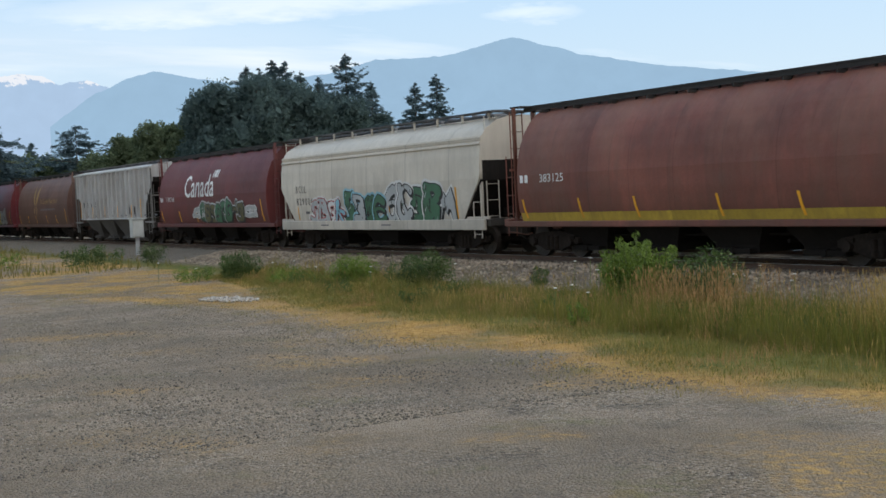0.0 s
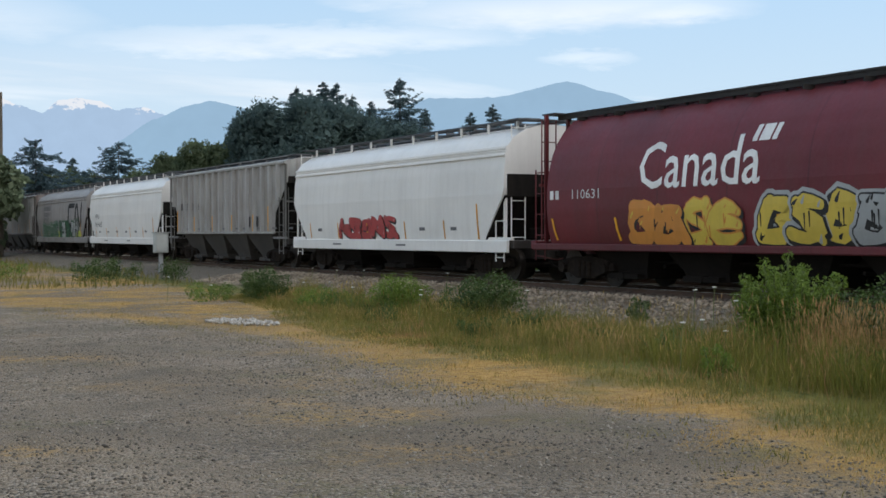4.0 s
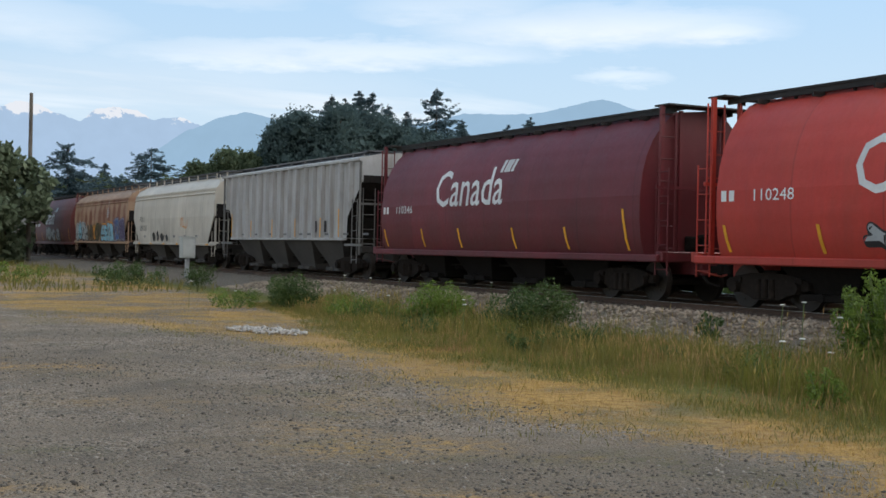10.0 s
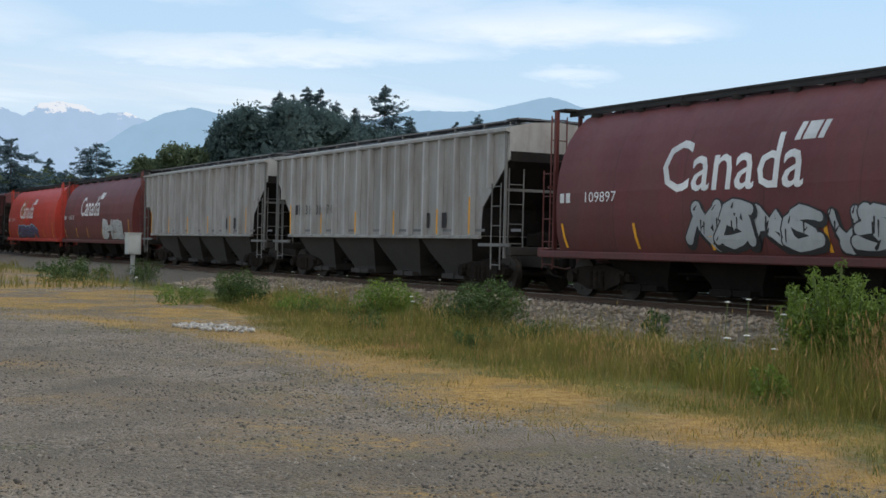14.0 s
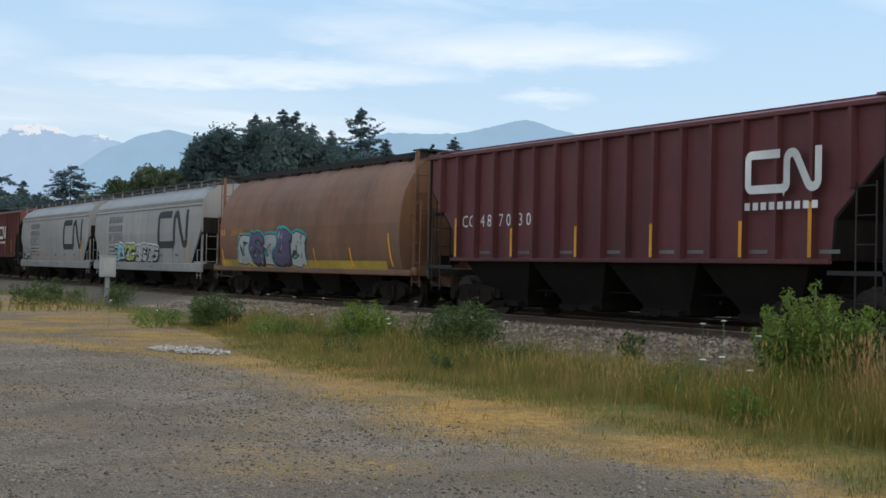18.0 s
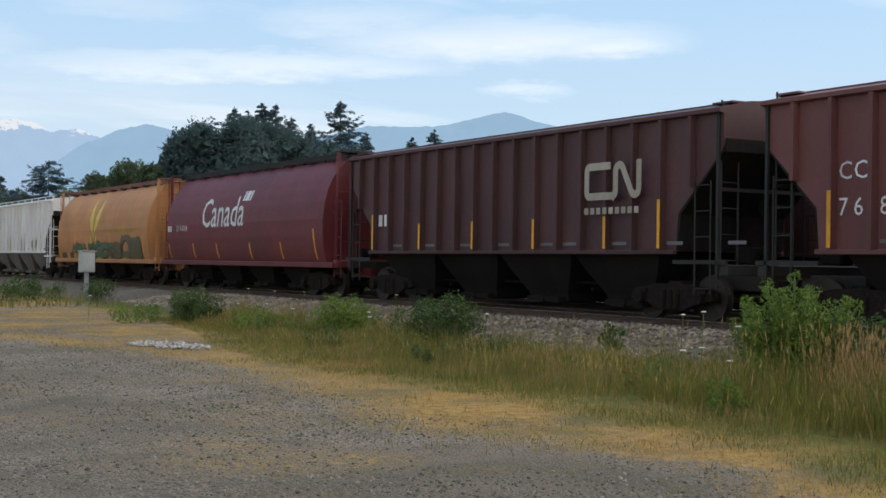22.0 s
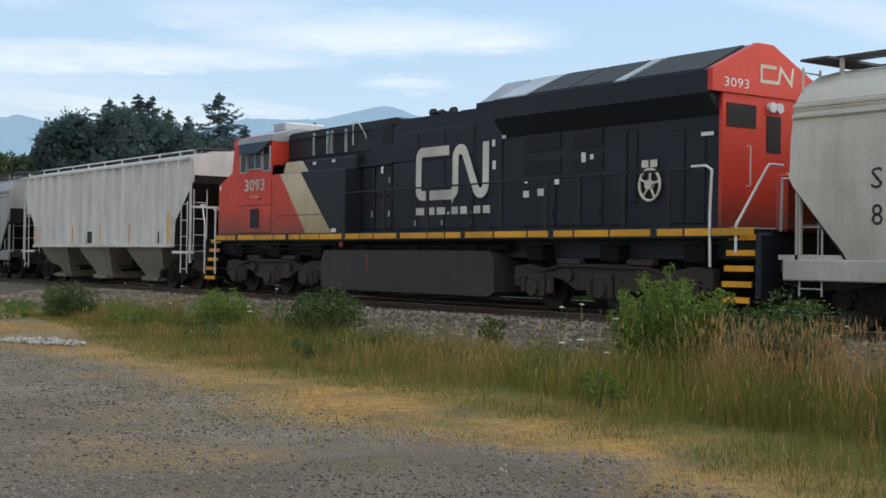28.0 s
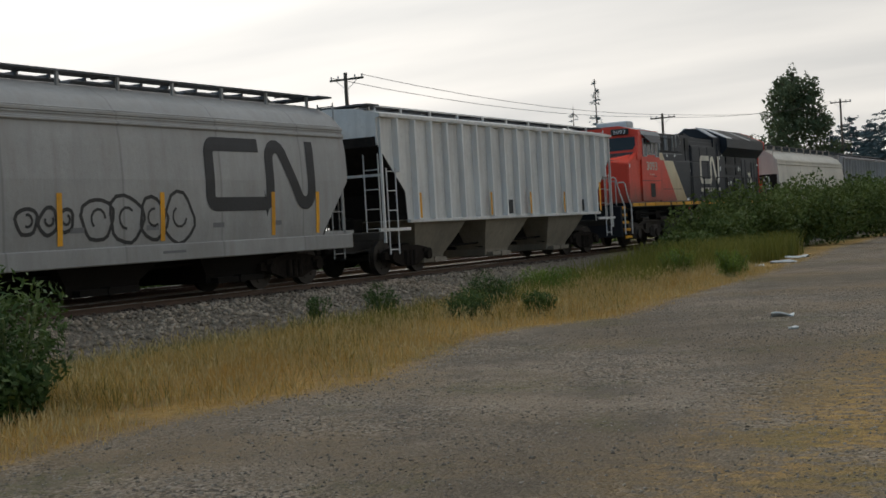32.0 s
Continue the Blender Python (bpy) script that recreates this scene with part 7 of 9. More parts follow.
    for y0, y1, z0, z1 in ((-2.62, -3.10, 1.78, 4.3), (-3.70, -4.86, 1.78, 2.72), (-4.94, -5.62, 1.78, 2.72), (-5.70, -6.24, 1.78, 2.72), (-6.34, -6.92, 1.78, 3.60), (-6.98, -7.20, 2.2, 3.60), (-8.02, -8.42, 1.78, 3.50), (-8.48, -8.92, 1.78, 3.50)):
        d = part("hood_door", boxed(-1.08, -1.045, y1, y0, z0, z1, bevel=0.012), CN_BLACK, lo)
        part("latch", boxed(-1.10, -1.075, y1 + 0.05, y1 + 0.09, z0 + 0.2, z0 + 0.32), BLACK, d)
    # rear end, red, with its own number, lamps and grab iron
    bm = bmesh.new()
    prism(bm, [(RE - 0.005, DK + 0.02), (RE - 0.005, 4.16), (RE - 0.08, 4.16), (RE - 0.08, DK + 0.02)], -1.09, 1.09)
    v = [(-1.40, 4.12), (-1.40, 4.52), (-0.22, 5.08), (0.22, 5.08), (1.40, 4.52), (1.40, 4.12)]
    a = [bm.verts.new((x, RE - 0.005, z)) for x, z in v]; b = [bm.verts.new((x, RE - 0.12, z)) for x, z in v]
    fs = [bm.faces.new(a), bm.faces.new(b[::-1])] + [bm.faces.new((a[i], b[i], b[(i + 1) % 6], a[(i + 1) % 6])) for i in range(6)]
    bmesh.ops.recalc_face_normals(bm, faces=fs)
    rear = part("rear_hood", bm, CN_RED, lo, "red rear end")
    part("rear_vent", boxed(-0.98, -0.20, RE - 0.095, RE - 0.06, 3.52, 3.94), BLACK, lo)
    part("rear_recess", boxed(0.10, 0.50, RE - 0.09, RE - 0.06, 3.10, 3.78), BLACK, lo)
    for x in (0.20, 0.40):
        bm = bmesh.new(); disc(bm, (x, RE - 0.12, 3.93), (0, 1, 0), 0.095, 0.08, 14)
        part("rear_light", bm, LAMP, rear)
    bm = bmesh.new(); tube(bm, [(-0.42, RE - 0.08, 3.2), (-0.42, RE - 0.16, 3.18), (-0.42, RE - 0.16, 2.48), (-0.42, RE - 0.08, 2.46)], 0.014, 6)
    part("grab_rail", bm, RAIL_WHITE, lo)
    me = text_mesh("3093", 0.24, 0.66)
    for vtx in me.vertices:
        vtx.co = Vector((-1.10 + vtx.co.x, RE - 0.128, 4.22 + vtx.co.y))
    me.materials.append(WHITE_L)
    link_mesh("board_number", me, rear)

    def end_emblem(x0, y, z0, wide, high, s):
        b, w1 = 0.19 * high, wide * 0.47
        pts = [(w1, high - b / 2), (b / 2, high - b / 2), (b / 2, b / 2), (wide * 0.54, b / 2), (wide * 0.60, high - b / 2), (wide * 0.92, b / 2), (wide - b / 2, high)]
        bm = bmesh.new()
        for q in ribbon(pts, b):
            bm.faces.new([bm.verts.new((x0 + s * u, y, z0 + v)) for u, v in q])
        part("emblem", bm, ENGINE_L, lo)
    end_emblem(-0.14, RE - 0.128, 4.36, 0.95, 0.34, 1)
    # fuel tank, air tanks, trucks
    bm = bmesh.new()
    prism(bm, [(3.85, 0.38), (3.85, 1.05), (3.7, 1.27), (-3.15, 1.27), (-3.3, 1.05), (-3.3, 0.38), (-3.1, 0.28), (3.65, 0.28)], -1.42, 1.42)
    part("fuel_tank", bm, TANK, lo, "grimy black fuel tank")
    for z in (1.36,):
        bm = bmesh.new(); tube(bm, [(-1.2, 3.4, z), (-1.2, -3.6, z)], 0.10, 10)
        part("air_reservoir", bm, UNDER, lo)
    plate(lo, 1.42, [[(0, 0), (0.03, 0), (0.03, 0.45), (0, 0.45)]], SPRAY["red"], "fuel_gauge", y=1.7, z=0.75, eps=0.006)
    bm = bmesh.new(); disc(bm, (-1.44, 2.85, 1.42), (1, 0, 0), 0.07, 0.05, 12)
    part("fuel_cap", bm, SPRAY["red"], lo)
    loco_truck(lo, 6.75)
    loco_truck(lo, -6.55)
    # yellow strips on the deck's edge and the running-board rail with its stanchions
    y = F0 - 0.05
    k = 0
    while y > R0 + 0.3:
        ln = (0.62, 0.55, 0.95, 1.05)[k % 4]
        part("reflector_strip", boxed(-1.555, -1.538, y - ln, y, 1.548, 1.675), YELLOW, lo)
        y -= ln + 0.06 + 0.12 * (k % 3 == 1); k += 1
    bm = bmesh.new(); tube(bm, [(-1.5, 2.66, 2.70), (-1.5, -8.9, 2.74), (-1.5, -9.05, 2.78)], 0.020, 6)
    part("handrail", bm, BLACK, lo)
    for yy in (2.62, 0.85, -0.95, -2.50, -3.62, -5.06, -6.05, -7.30, -8.45):
        part("stanchion", boxed(-1.53, -1.48, yy - 0.05, yy + 0.05, DK - 0.02, 2.72, bevel=0.012), BLACK, lo)
    bm = bmesh.new(); tube(bm, [(-1.5, -9.0, 2.78), (-1.52, -9.35, 2.78), (-1.53, -9.50, 2.7), (-1.53, -9.46, 1.9), (-1.53, -9.48, 1.0)], 0.026, 7)
    part("handrail", bm, RAIL_WHITE, lo, "white-painted handrail")
    for s in (1, -1):
        bm = bmesh.new(); tube(bm, [(-1.2, F0 + 0.7, 1.62), (-1.2, F0 + 0.72, 2.5), (-0.5, F0 + 0.72, 2.55)] if s > 0 else [(-1.2, R0 - 0.8, 1.62), (-1.2, R0 - 0.82, 2.5), (-0.5, R0 - 0.82, 2.55)], 0.024, 7)
        part("handrail", bm, GALV, lo)
    return lo


TRAIN[35] = locomotive()

# ------------------------------------------------------------------ ground and track
BED = [(-1e9, 0.0), (13.5, 0.0), (14.3, 0.06), (16.3, 0.36), (16.9, 0.40), (24.8, 0.40), (25.4, 0.36), (27.6, 0.0), (1e9, 0.0)]


def ground_z(x, y):
    z = lerp_table(BED, x)
    if abs(x) < 120 and abs(y) < 200:
        z += 0.05 * noise.noise(Vector((x * 0.18, y * 0.18, 0))) * (1 if x < 13 or x > 28 else 0.35)
    return z


def ground():
    def steps(a, b, fine, far):
        out, s = [], fine
        v = a
        while v < b:
            out.append(v); v += fine
        out.append(b)
        lo, hi, st = a, b, fine
        while lo > -far or hi < far:
            st *= 1.45
            lo -= st; hi += st
            out = [max(lo, -far)] + out + [min(hi, far)]
        return sorted(set(out))
    xs = steps(-12, 26, 0.5, 4400)
    ys = steps(-60, 80, 0.8, 4400)
    vs = [(x, y, ground_z(x, y)) for y in ys for x in xs]
    k = len(xs)
    fs = [(j * k + i, j * k + i + 1, (j + 1) * k + i + 1, (j + 1) * k + i) for j in range(len(ys) - 1) for i in range(k - 1)]
    me = bpy.data.meshes.new("ground")
    me.from_pydata(vs, [], fs)
    me.materials.append(GROUND)
    me.polygons.foreach_set("use_smooth", [True] * len(fs))
    return tagged(new("ground", me), "grey gravel yard with straw-dry grass along its edge", "ground", kind="structure")


ground()


def track(track_x):
    tr = new("railway_track")
    tagged(tr, "straight railway track with rusty rails on wooden ties", "railway track", kind="structure")
    for sx in (-0.7525, 0.7525):
        bm = bmesh.new()
        x = track_x + sx
        prism_y = [(-0.07, RAIL_Z - 0.17), (0.07, RAIL_Z - 0.17), (0.07, RAIL_Z - 0.155), (0.012, RAIL_Z - 0.13), (0.012, RAIL_Z - 0.045), (0.036, RAIL_Z - 0.035), (0.036, RAIL_Z - 0.004), (-0.036, RAIL_Z - 0.004), (-0.036, RAIL_Z - 0.035), (-0.012, RAIL_Z - 0.045), (-0.012, RAIL_Z - 0.13), (-0.07, RAIL_Z - 0.155)]
        a = [bm.verts.new((x + u, -900, z)) for u, z in prism_y]; b = [bm.verts.new((x + u, 1200, z)) for u, z in prism_y]
        for i in range(len(a)):
            bm.faces.new((a[i], a[(i + 1) % len(a)], b[(i + 1) % len(a)], b[i]))
        bm.faces.new(a[::-1]); bm.faces.new(b)
        rail = part("rail", bm, RAILM, tr)
        part("rail_head", boxed(x - 0.032, x + 0.032, -900, 1200, RAIL_Z - 0.004, RAIL_Z), SHINE, rail)
    return tr


TRACK = track(TRACK_X)
TRACK2 = track(TRACK2_X)

rng = np.random.default_rng(7)


def faces_mesh(name, verts, per):
    """A mesh of loose faces with per corners each, from an array (n, per, 3)."""
    n = len(verts)
    me = bpy.data.meshes.new(name)
    me.vertices.add(n * per)
    me.vertices.foreach_set("co", np.ascontiguousarray(verts, dtype=np.float32).ravel())
    me.loops.add(n * per)
    me.loops.foreach_set("vertex_index", np.arange(n * per, dtype=np.int32))
    me.polygons.add(n)
    me.polygons.foreach_set("loop_start", np.arange(0, n * per, per, dtype=np.int32))
    me.polygons.foreach_set("loop_total", np.full(n, per, dtype=np.int32))
    me.update(calc_edges=True)
    return me


def tri_mesh(name, verts, tris):
    """A mesh of many small solids: verts (n, k, 3), tris (f, 3) of each."""
    n, k, _ = verts.shape
    idx = (tris[None] + (np.arange(n) * k)[:, None, None]).reshape(-1).astype(np.int32)
    me = bpy.data.meshes.new(name)
    me.vertices.add(n * k)
    me.vertices.foreach_set("co", np.ascontiguousarray(verts, dtype=np.float32).ravel())
    me.loops.add(len(idx))
    me.loops.foreach_set("vertex_index", idx)
    me.polygons.add(len(idx) // 3)
    me.polygons.foreach_set("loop_start", np.arange(0, len(idx), 3, dtype=np.int32))
    me.polygons.foreach_set("loop_total", np.full(len(idx) // 3, 3, dtype=np.int32))
    me.update(calc_edges=True)
    return me


OCTA = np.array([(1, 0, 0), (-1, 0, 0), (0, 1, 0), (0, -1, 0), (0, 0, 1), (0, 0, -1)], float)
OCTA_T = np.array([(0, 2, 4), (2, 1, 4), (1, 3, 4), (3, 0, 4), (2, 0, 5), (1, 2, 5), (3, 1, 5), (0, 3, 5)])


def rotations(n):
    q = rng.normal(size=(n, 4)); q /= np.linalg.norm(q, axis=1)[:, None]
    w, x, y, z = q.T
    return np.stack([np.stack([1 - 2 * (y * y + z * z), 2 * (x * y - z * w), 2 * (x * z + y * w)], 1),
                     np.stack([2 * (x * y + z * w), 1 - 2 * (x * x + z * z), 2 * (y * z - x * w)], 1),
                     np.stack([2 * (x * z - y * w), 2 * (y * z + x * w), 1 - 2 * (x * x + y * y)], 1)], 1)


def stones(name, label, xs, ys, sizes, material, lift=0.3):
    n = len(xs)
    base = OCTA[None] * rng.uniform(0.6, 1.3, (n, 6, 1)) * rng.uniform(0.7, 1.25, (n, 1, 3))
    v = np.einsum("nij,nkj->nki", rotations(n), base) * sizes[:, None, None]
    v[:, :, 2] *= 0.75
    zs = np.array([ground_z(x, y) for x, y in zip(xs, ys)])
    v += np.stack([xs, ys, zs + sizes * lift], 1)[:, None, :]
    me = tri_mesh(name, v, OCTA_T)
    me.materials.append(material)
    return tagged(new(name, me), label, "stones", kind="stuff")


STONE = leaf_mat("ballast_stone", (0.15, 0.115, 0.083), (0.50, 0.405, 0.305), rough=0.9, scale=0.8, trans=0.0)
PEBBLE = leaf_mat("yard_stone", (0.10, 0.085, 0.066), (0.34, 0.30, 0.245), rough=0.9, scale=0.9, trans=0.0)
DARK_PEBBLE = leaf_mat("dark_yard_stone", (0.075, 0.065, 0.054), (0.19, 0.165, 0.135), rough=0.95, scale=0.9, trans=0.0)
DARK_STONE = leaf_mat("rusty_ballast", (0.06, 0.045, 0.036), (0.17, 0.13, 0.105), rough=0.95, scale=0.8, trans=0.0)


def edge_x(y):
    return np.interp(y, [q[0] for q in DRY_EDGE], [q[1] for q in DRY_EDGE])


def green_x(y):
    return np.interp(y, [q[0] for q in GREEN_EDGE], [q[1] for q in GREEN_EDGE])


def drift(xs, ys, scale, lo, hi, seed=0.0):
    """Keeps points where a slow noise is high: grass grows in drifts."""
    f = np.array([noise.noise(Vector((x * scale, y * scale, seed))) for x, y in zip(xs, ys)])
    return rng.uniform(lo, hi, len(xs)) < f


n = 15000
ys = rng.uniform(-34, 46, n)
stones("ballast", "loose grey crushed-stone ballast on the track's shoulder", 13.9 + 3.0 * rng.uniform(0, 1, n) ** 0.75, ys, rng.uniform(0.025, 0.07, n), STONE)
n = 9000
stones("ballast", "rust-brown stained ballast between the ties", rng.uniform(16.7, 20.9, n), rng.uniform(-40, 60, n), rng.uniform(0.025, 0.055, n), DARK_STONE)
n = 64000
ys = 4.0 + 22 * rng.uniform(0, 1, n) ** 1.7
xs = rng.uniform(-7, 7, n) + 0.30 * ys
keep = (xs < np.interp(ys, [q[0] for q in DRY_EDGE], [q[1] for q in DRY_EDGE]) + 0.3) & drift(xs, ys, 0.45, -0.45, 0.25, 141.0)
stones("gravel", "loose grey stones strewn over the yard", xs[keep], ys[keep], 0.006 + 0.018 * rng.uniform(0, 1, keep.sum()) ** 3.0, PEBBLE, lift=0.1)
n = 44000
ys = rng.uniform(-26, -3, n)
xs = rng.uniform(-4, 8, n)
k = (xs < edge_x(ys) + 0.2) & drift(xs, ys, 0.5, -0.6, 0.2, 151.0)
stones("gravel", "loose grey stones strewn over the yard", xs[k], ys[k], 0.005 + 0.016 * rng.uniform(0, 1, k.sum()) ** 3.0, PEBBLE, lift=0.1)
n = 24000
ys = rng.uniform(-24, -4, n)
xs = rng.uniform(-3, 8, n)
k = (xs < edge_x(ys) + 0.1) & drift(xs, ys, 0.5, -0.4, 0.4, 152.0)
stones("gravel", "dark stones and clods strewn over the yard", xs[k], ys[k], 0.005 + 0.013 * rng.uniform(0, 1, k.sum()) ** 2.5, DARK_PEBBLE, lift=0.1)

n = 34000
ys = 4.0 + 20 * rng.uniform(0, 1, n) ** 1.5
xs = rng.uniform(-6, 6.5, n) + 0.30 * ys
k = drift(xs, ys, 0.5, -0.5, 0.5, 121.0) & (xs < 7.0)
stones("gravel", "dark stones and clods strewn over the yard", xs[k], ys[k], 0.007 + 0.018 * rng.uniform(0, 1, k.sum()) ** 2.5, DARK_PEBBLE, lift=0.15)
# ------------------------------------------------------------------ grass
STRAW = leaf_mat("dry_grass", (0.34, 0.20, 0.05), (0.62, 0.41, 0.13), trans=0.2)
TALL = leaf_mat("seeding_grass", (0.22, 0.15, 0.042), (0.52, 0.365, 0.125), trans=0.25)
DULL = leaf_mat("dull_leaf", (0.030, 0.062, 0.015), (0.098, 0.148, 0.036), trans=0.15, scale=1.2)
GREEN = leaf_mat("green_grass", (0.075, 0.098, 0.016), (0.245, 0.225, 0.046), trans=0.28)
LEAF = leaf_mat("weed_leaf", (0.075, 0.125, 0.02), (0.21, 0.29, 0.05), trans=0.25, scale=1.5)


def blades(name, label, xs, ys, h, width, material, lean=0.35, head=False):
    """Grass: a bent blade of two quads each, as one sheet of stuff; head adds a seed head at the tip."""
    n = len(xs)
    zs = np.array([ground_z(x, y) for x, y in zip(xs, ys)])
    a = rng.uniform(0, 2 * np.pi, n)
    side = np.stack([np.cos(a), np.sin(a), np.zeros(n)], 1) * (width * rng.uniform(0.7, 1.3, n))[:, None]
    b = rng.uniform(0, 2 * np.pi, n)
    bend = np.stack([np.cos(b), np.sin(b), np.zeros(n)], 1) * (h * rng.uniform(0, lean, n))[:, None]
    p0 = np.stack([xs, ys, zs - 0.01], 1)
    up = np.stack([np.zeros(n), np.zeros(n), h], 1)
    p1 = p0 + up * 0.55 + bend * 0.35
    p2 = p0 + up + bend
    v = np.stack([p0 - side, p0 + side, p1 + side * 0.8, p1 - side * 0.8, p2 + side * 0.25, p2 - side * 0.25], 1)
    if head:
        d = (p2 - p1); d /= np.linalg.norm(d, axis=1)[:, None]
        s2 = side / np.linalg.norm(side, axis=1)[:, None] * 0.007
        v = np.concatenate([v, np.stack([p2 - d * 0.02, p2 + d * 0.03 + s2, p2 + d * 0.10, p2 + d * 0.03 - s2], 1)], 1)
    tris = [(0, 1, 2), (0, 2, 3), (3, 2, 4), (3, 4, 5)] + ([(6, 7, 8), (6, 8, 9)] if head else [])
    me = tri_mesh(name, v, np.array(tris))
    me.materials.append(material)
    return tagged(new(name, me), label, "grass", kind="stuff")


def waves(xs, ys, scale, seed):
    return np.array([noise.noise(Vector((x * scale, y * scale, seed))) for x, y in zip(xs, ys)])


def tall_up(xs, ys):
    """How far growth has risen from the dry edge (0) to the ballast (1)."""
    g = green_x(ys)
    return np.clip((xs - g) / np.maximum(13.2 - g, 1.0), 0, 1)


PALE_STRAW = leaf_mat("pale_straw", (0.30, 0.22, 0.085), (0.60, 0.46, 0.22), trans=0.2, scale=0.6)
RUSSET = leaf_mat("russet_seed_grass", (0.26, 0.135, 0.055), (0.50, 0.33, 0.14), trans=0.2, scale=0.9)
OLIVE = leaf_mat("olive_grass", (0.10, 0.104, 0.023), (0.295, 0.235, 0.068), trans=0.22, scale=0.8)
# short straw on the dry strip, in drifts, thinning over the gravel
n = 80000
ys = rng.uniform(-46, 46, n)
xs = edge_x(ys) - 0.3 + rng.uniform(0, 1, n) ** 0.8 * np.maximum(green_x(ys) - edge_x(ys) + 1.2, 1.0)
k = drift(xs, ys, 0.7, -0.55, 0.35)
blades("dry_grass", "short straw-coloured dry grass edging the gravel", xs[k], ys[k], rng.uniform(0.012, 0.065, k.sum()) * (1 + 0.6 * waves(xs[k], ys[k], 1.3, 7.0)), 0.0035, STRAW, lean=1.3)
n = 9000
ys = rng.uniform(3, 30, n)
xs = edge_x(ys) - 0.9 + rng.uniform(0, 1, n) * 2.6
k = drift(xs, ys, 1.2, -0.1, 0.5, 17.0)
blades("dry_grass", "low olive tufts among the straw", xs[k], ys[k], rng.uniform(0.02, 0.10, k.sum()), 0.004, OLIVE, lean=1.1)
# the green belt: low at its edge, knee-high by the ballast
n = 120000
ys = rng.uniform(-9, 34, n)
xs = green_x(ys) - 0.25 + rng.uniform(0, 1, n) ** 0.85 * np.maximum(13.3 - green_x(ys), 0.6)
k = drift(xs, ys, 0.55, -0.75, 0.15, 3.0)
xs, ys = xs[k], ys[k]
h = (0.05 + 0.30 * tall_up(xs, ys)) * rng.uniform(0.45, 1.25, len(xs)) * (1 + 0.9 * waves(xs, ys, 0.8, 21.0)) * (1 + 1.1 * waves(xs, ys, 2.3, 22.0)) + 0.02
tone = waves(xs, ys, 0.9, 23.0) + 0.6 * waves(xs, ys, 2.6, 24.0) + rng.normal(0, 0.22, len(xs))
odd = tone > 0.02
dry = tone < -0.42
blades("seeding_grass", "rusty brown dying grass in patches", xs[dry], ys[dry], h[dry] * 0.95, 0.0036, RUSSET, lean=0.8)
xs, ys, h, odd = xs[~dry], ys[~dry], h[~dry], odd[~dry]
blades("green_grass", "rank green grass between yard and ballast", xs[~odd], ys[~odd], h[~odd], 0.0042, GREEN, lean=0.8)
blades("olive_grass", "yellowing grass between yard and ballast", xs[odd], ys[odd], h[odd] * 1.05, 0.0036, OLIVE, lean=0.8)
n = 7000
ys = rng.uniform(-9, 32, n)
xs = green_x(ys) + 0.1 + rng.uniform(0, 1, n) ** 0.9 * np.maximum(13.2 - green_x(ys), 0.5)
k = drift(xs, ys, 0.6, -0.15, 0.5, 9.0)
xs, ys = xs[k], ys[k]
blades("seeding_grass", "bleached grass with seed heads", xs, ys, (0.12 + 0.42 * tall_up(xs, ys)) * rng.uniform(0.7, 1.35, len(xs)), 0.0022, TALL, lean=0.4, head=True)
# russet seed grass standing round the tall weeds
n = 3600
xs, ys = rng.normal(11.5, 0.55, n), rng.normal(8.9, 1.1, n)
k = drift(xs, ys, 1.5, -0.2, 0.4, 25.0)
blades("seeding_grass", "thick tall russet grass round the leafy weeds", xs[k], ys[k], rng.uniform(0.35, 0.98, k.sum()), 0.0026, RUSSET, lean=0.35, head=True)
n = 1300
xs, ys = rng.uniform(9.6, 11.4, n), rng.uniform(6.5, 14.5, n)
k = drift(xs, ys, 1.1, -0.2, 0.4, 26.0)
blades("seeding_grass", "russet seed grass in the green belt", xs[k], ys[k], rng.uniform(0.2, 0.5, k.sum()), 0.0024, RUSSET, lean=0.5, head=True)
# knee-high growth where the view passes close to the ballast
n = 16000
xs, ys = rng.uniform(10.6, 13.9, n), rng.uniform(-9.0, 6.0, n)
k = drift(xs, ys, 0.8, -0.5, 0.4, 51.0)
blades("seeding_grass", "knee-high yellowing grass before the ballast", xs[k], ys[k], rng.uniform(0.3, 0.95, k.sum()), 0.003, TALL, lean=0.45, head=True)
n = 5000
xs, ys = rng.uniform(11.2, 14.2, n), rng.uniform(-9.0, 6.0, n)
k = drift(xs, ys, 0.9, -0.2, 0.4, 52.0)
blades("seeding_grass", "russet seed grass before the ballast", xs[k], ys[k], rng.uniform(0.5, 1.0, k.sum()), 0.003, RUSSET, lean=0.4, head=True)
n = 46000
xs, ys = rng.uniform(9.8, 13.2, n), rng.uniform(-9.0, 12.0, n)
k = drift(xs, ys, 0.9, -0.55, 0.3, 61.0)
blades("green_grass", "knee-high green grass before the ballast", xs[k], ys[k], rng.uniform(0.2, 0.6, k.sum()) * (1 + 0.9 * waves(xs[k], ys[k], 1.9, 62.0)), 0.0045, GREEN, lean=0.7)
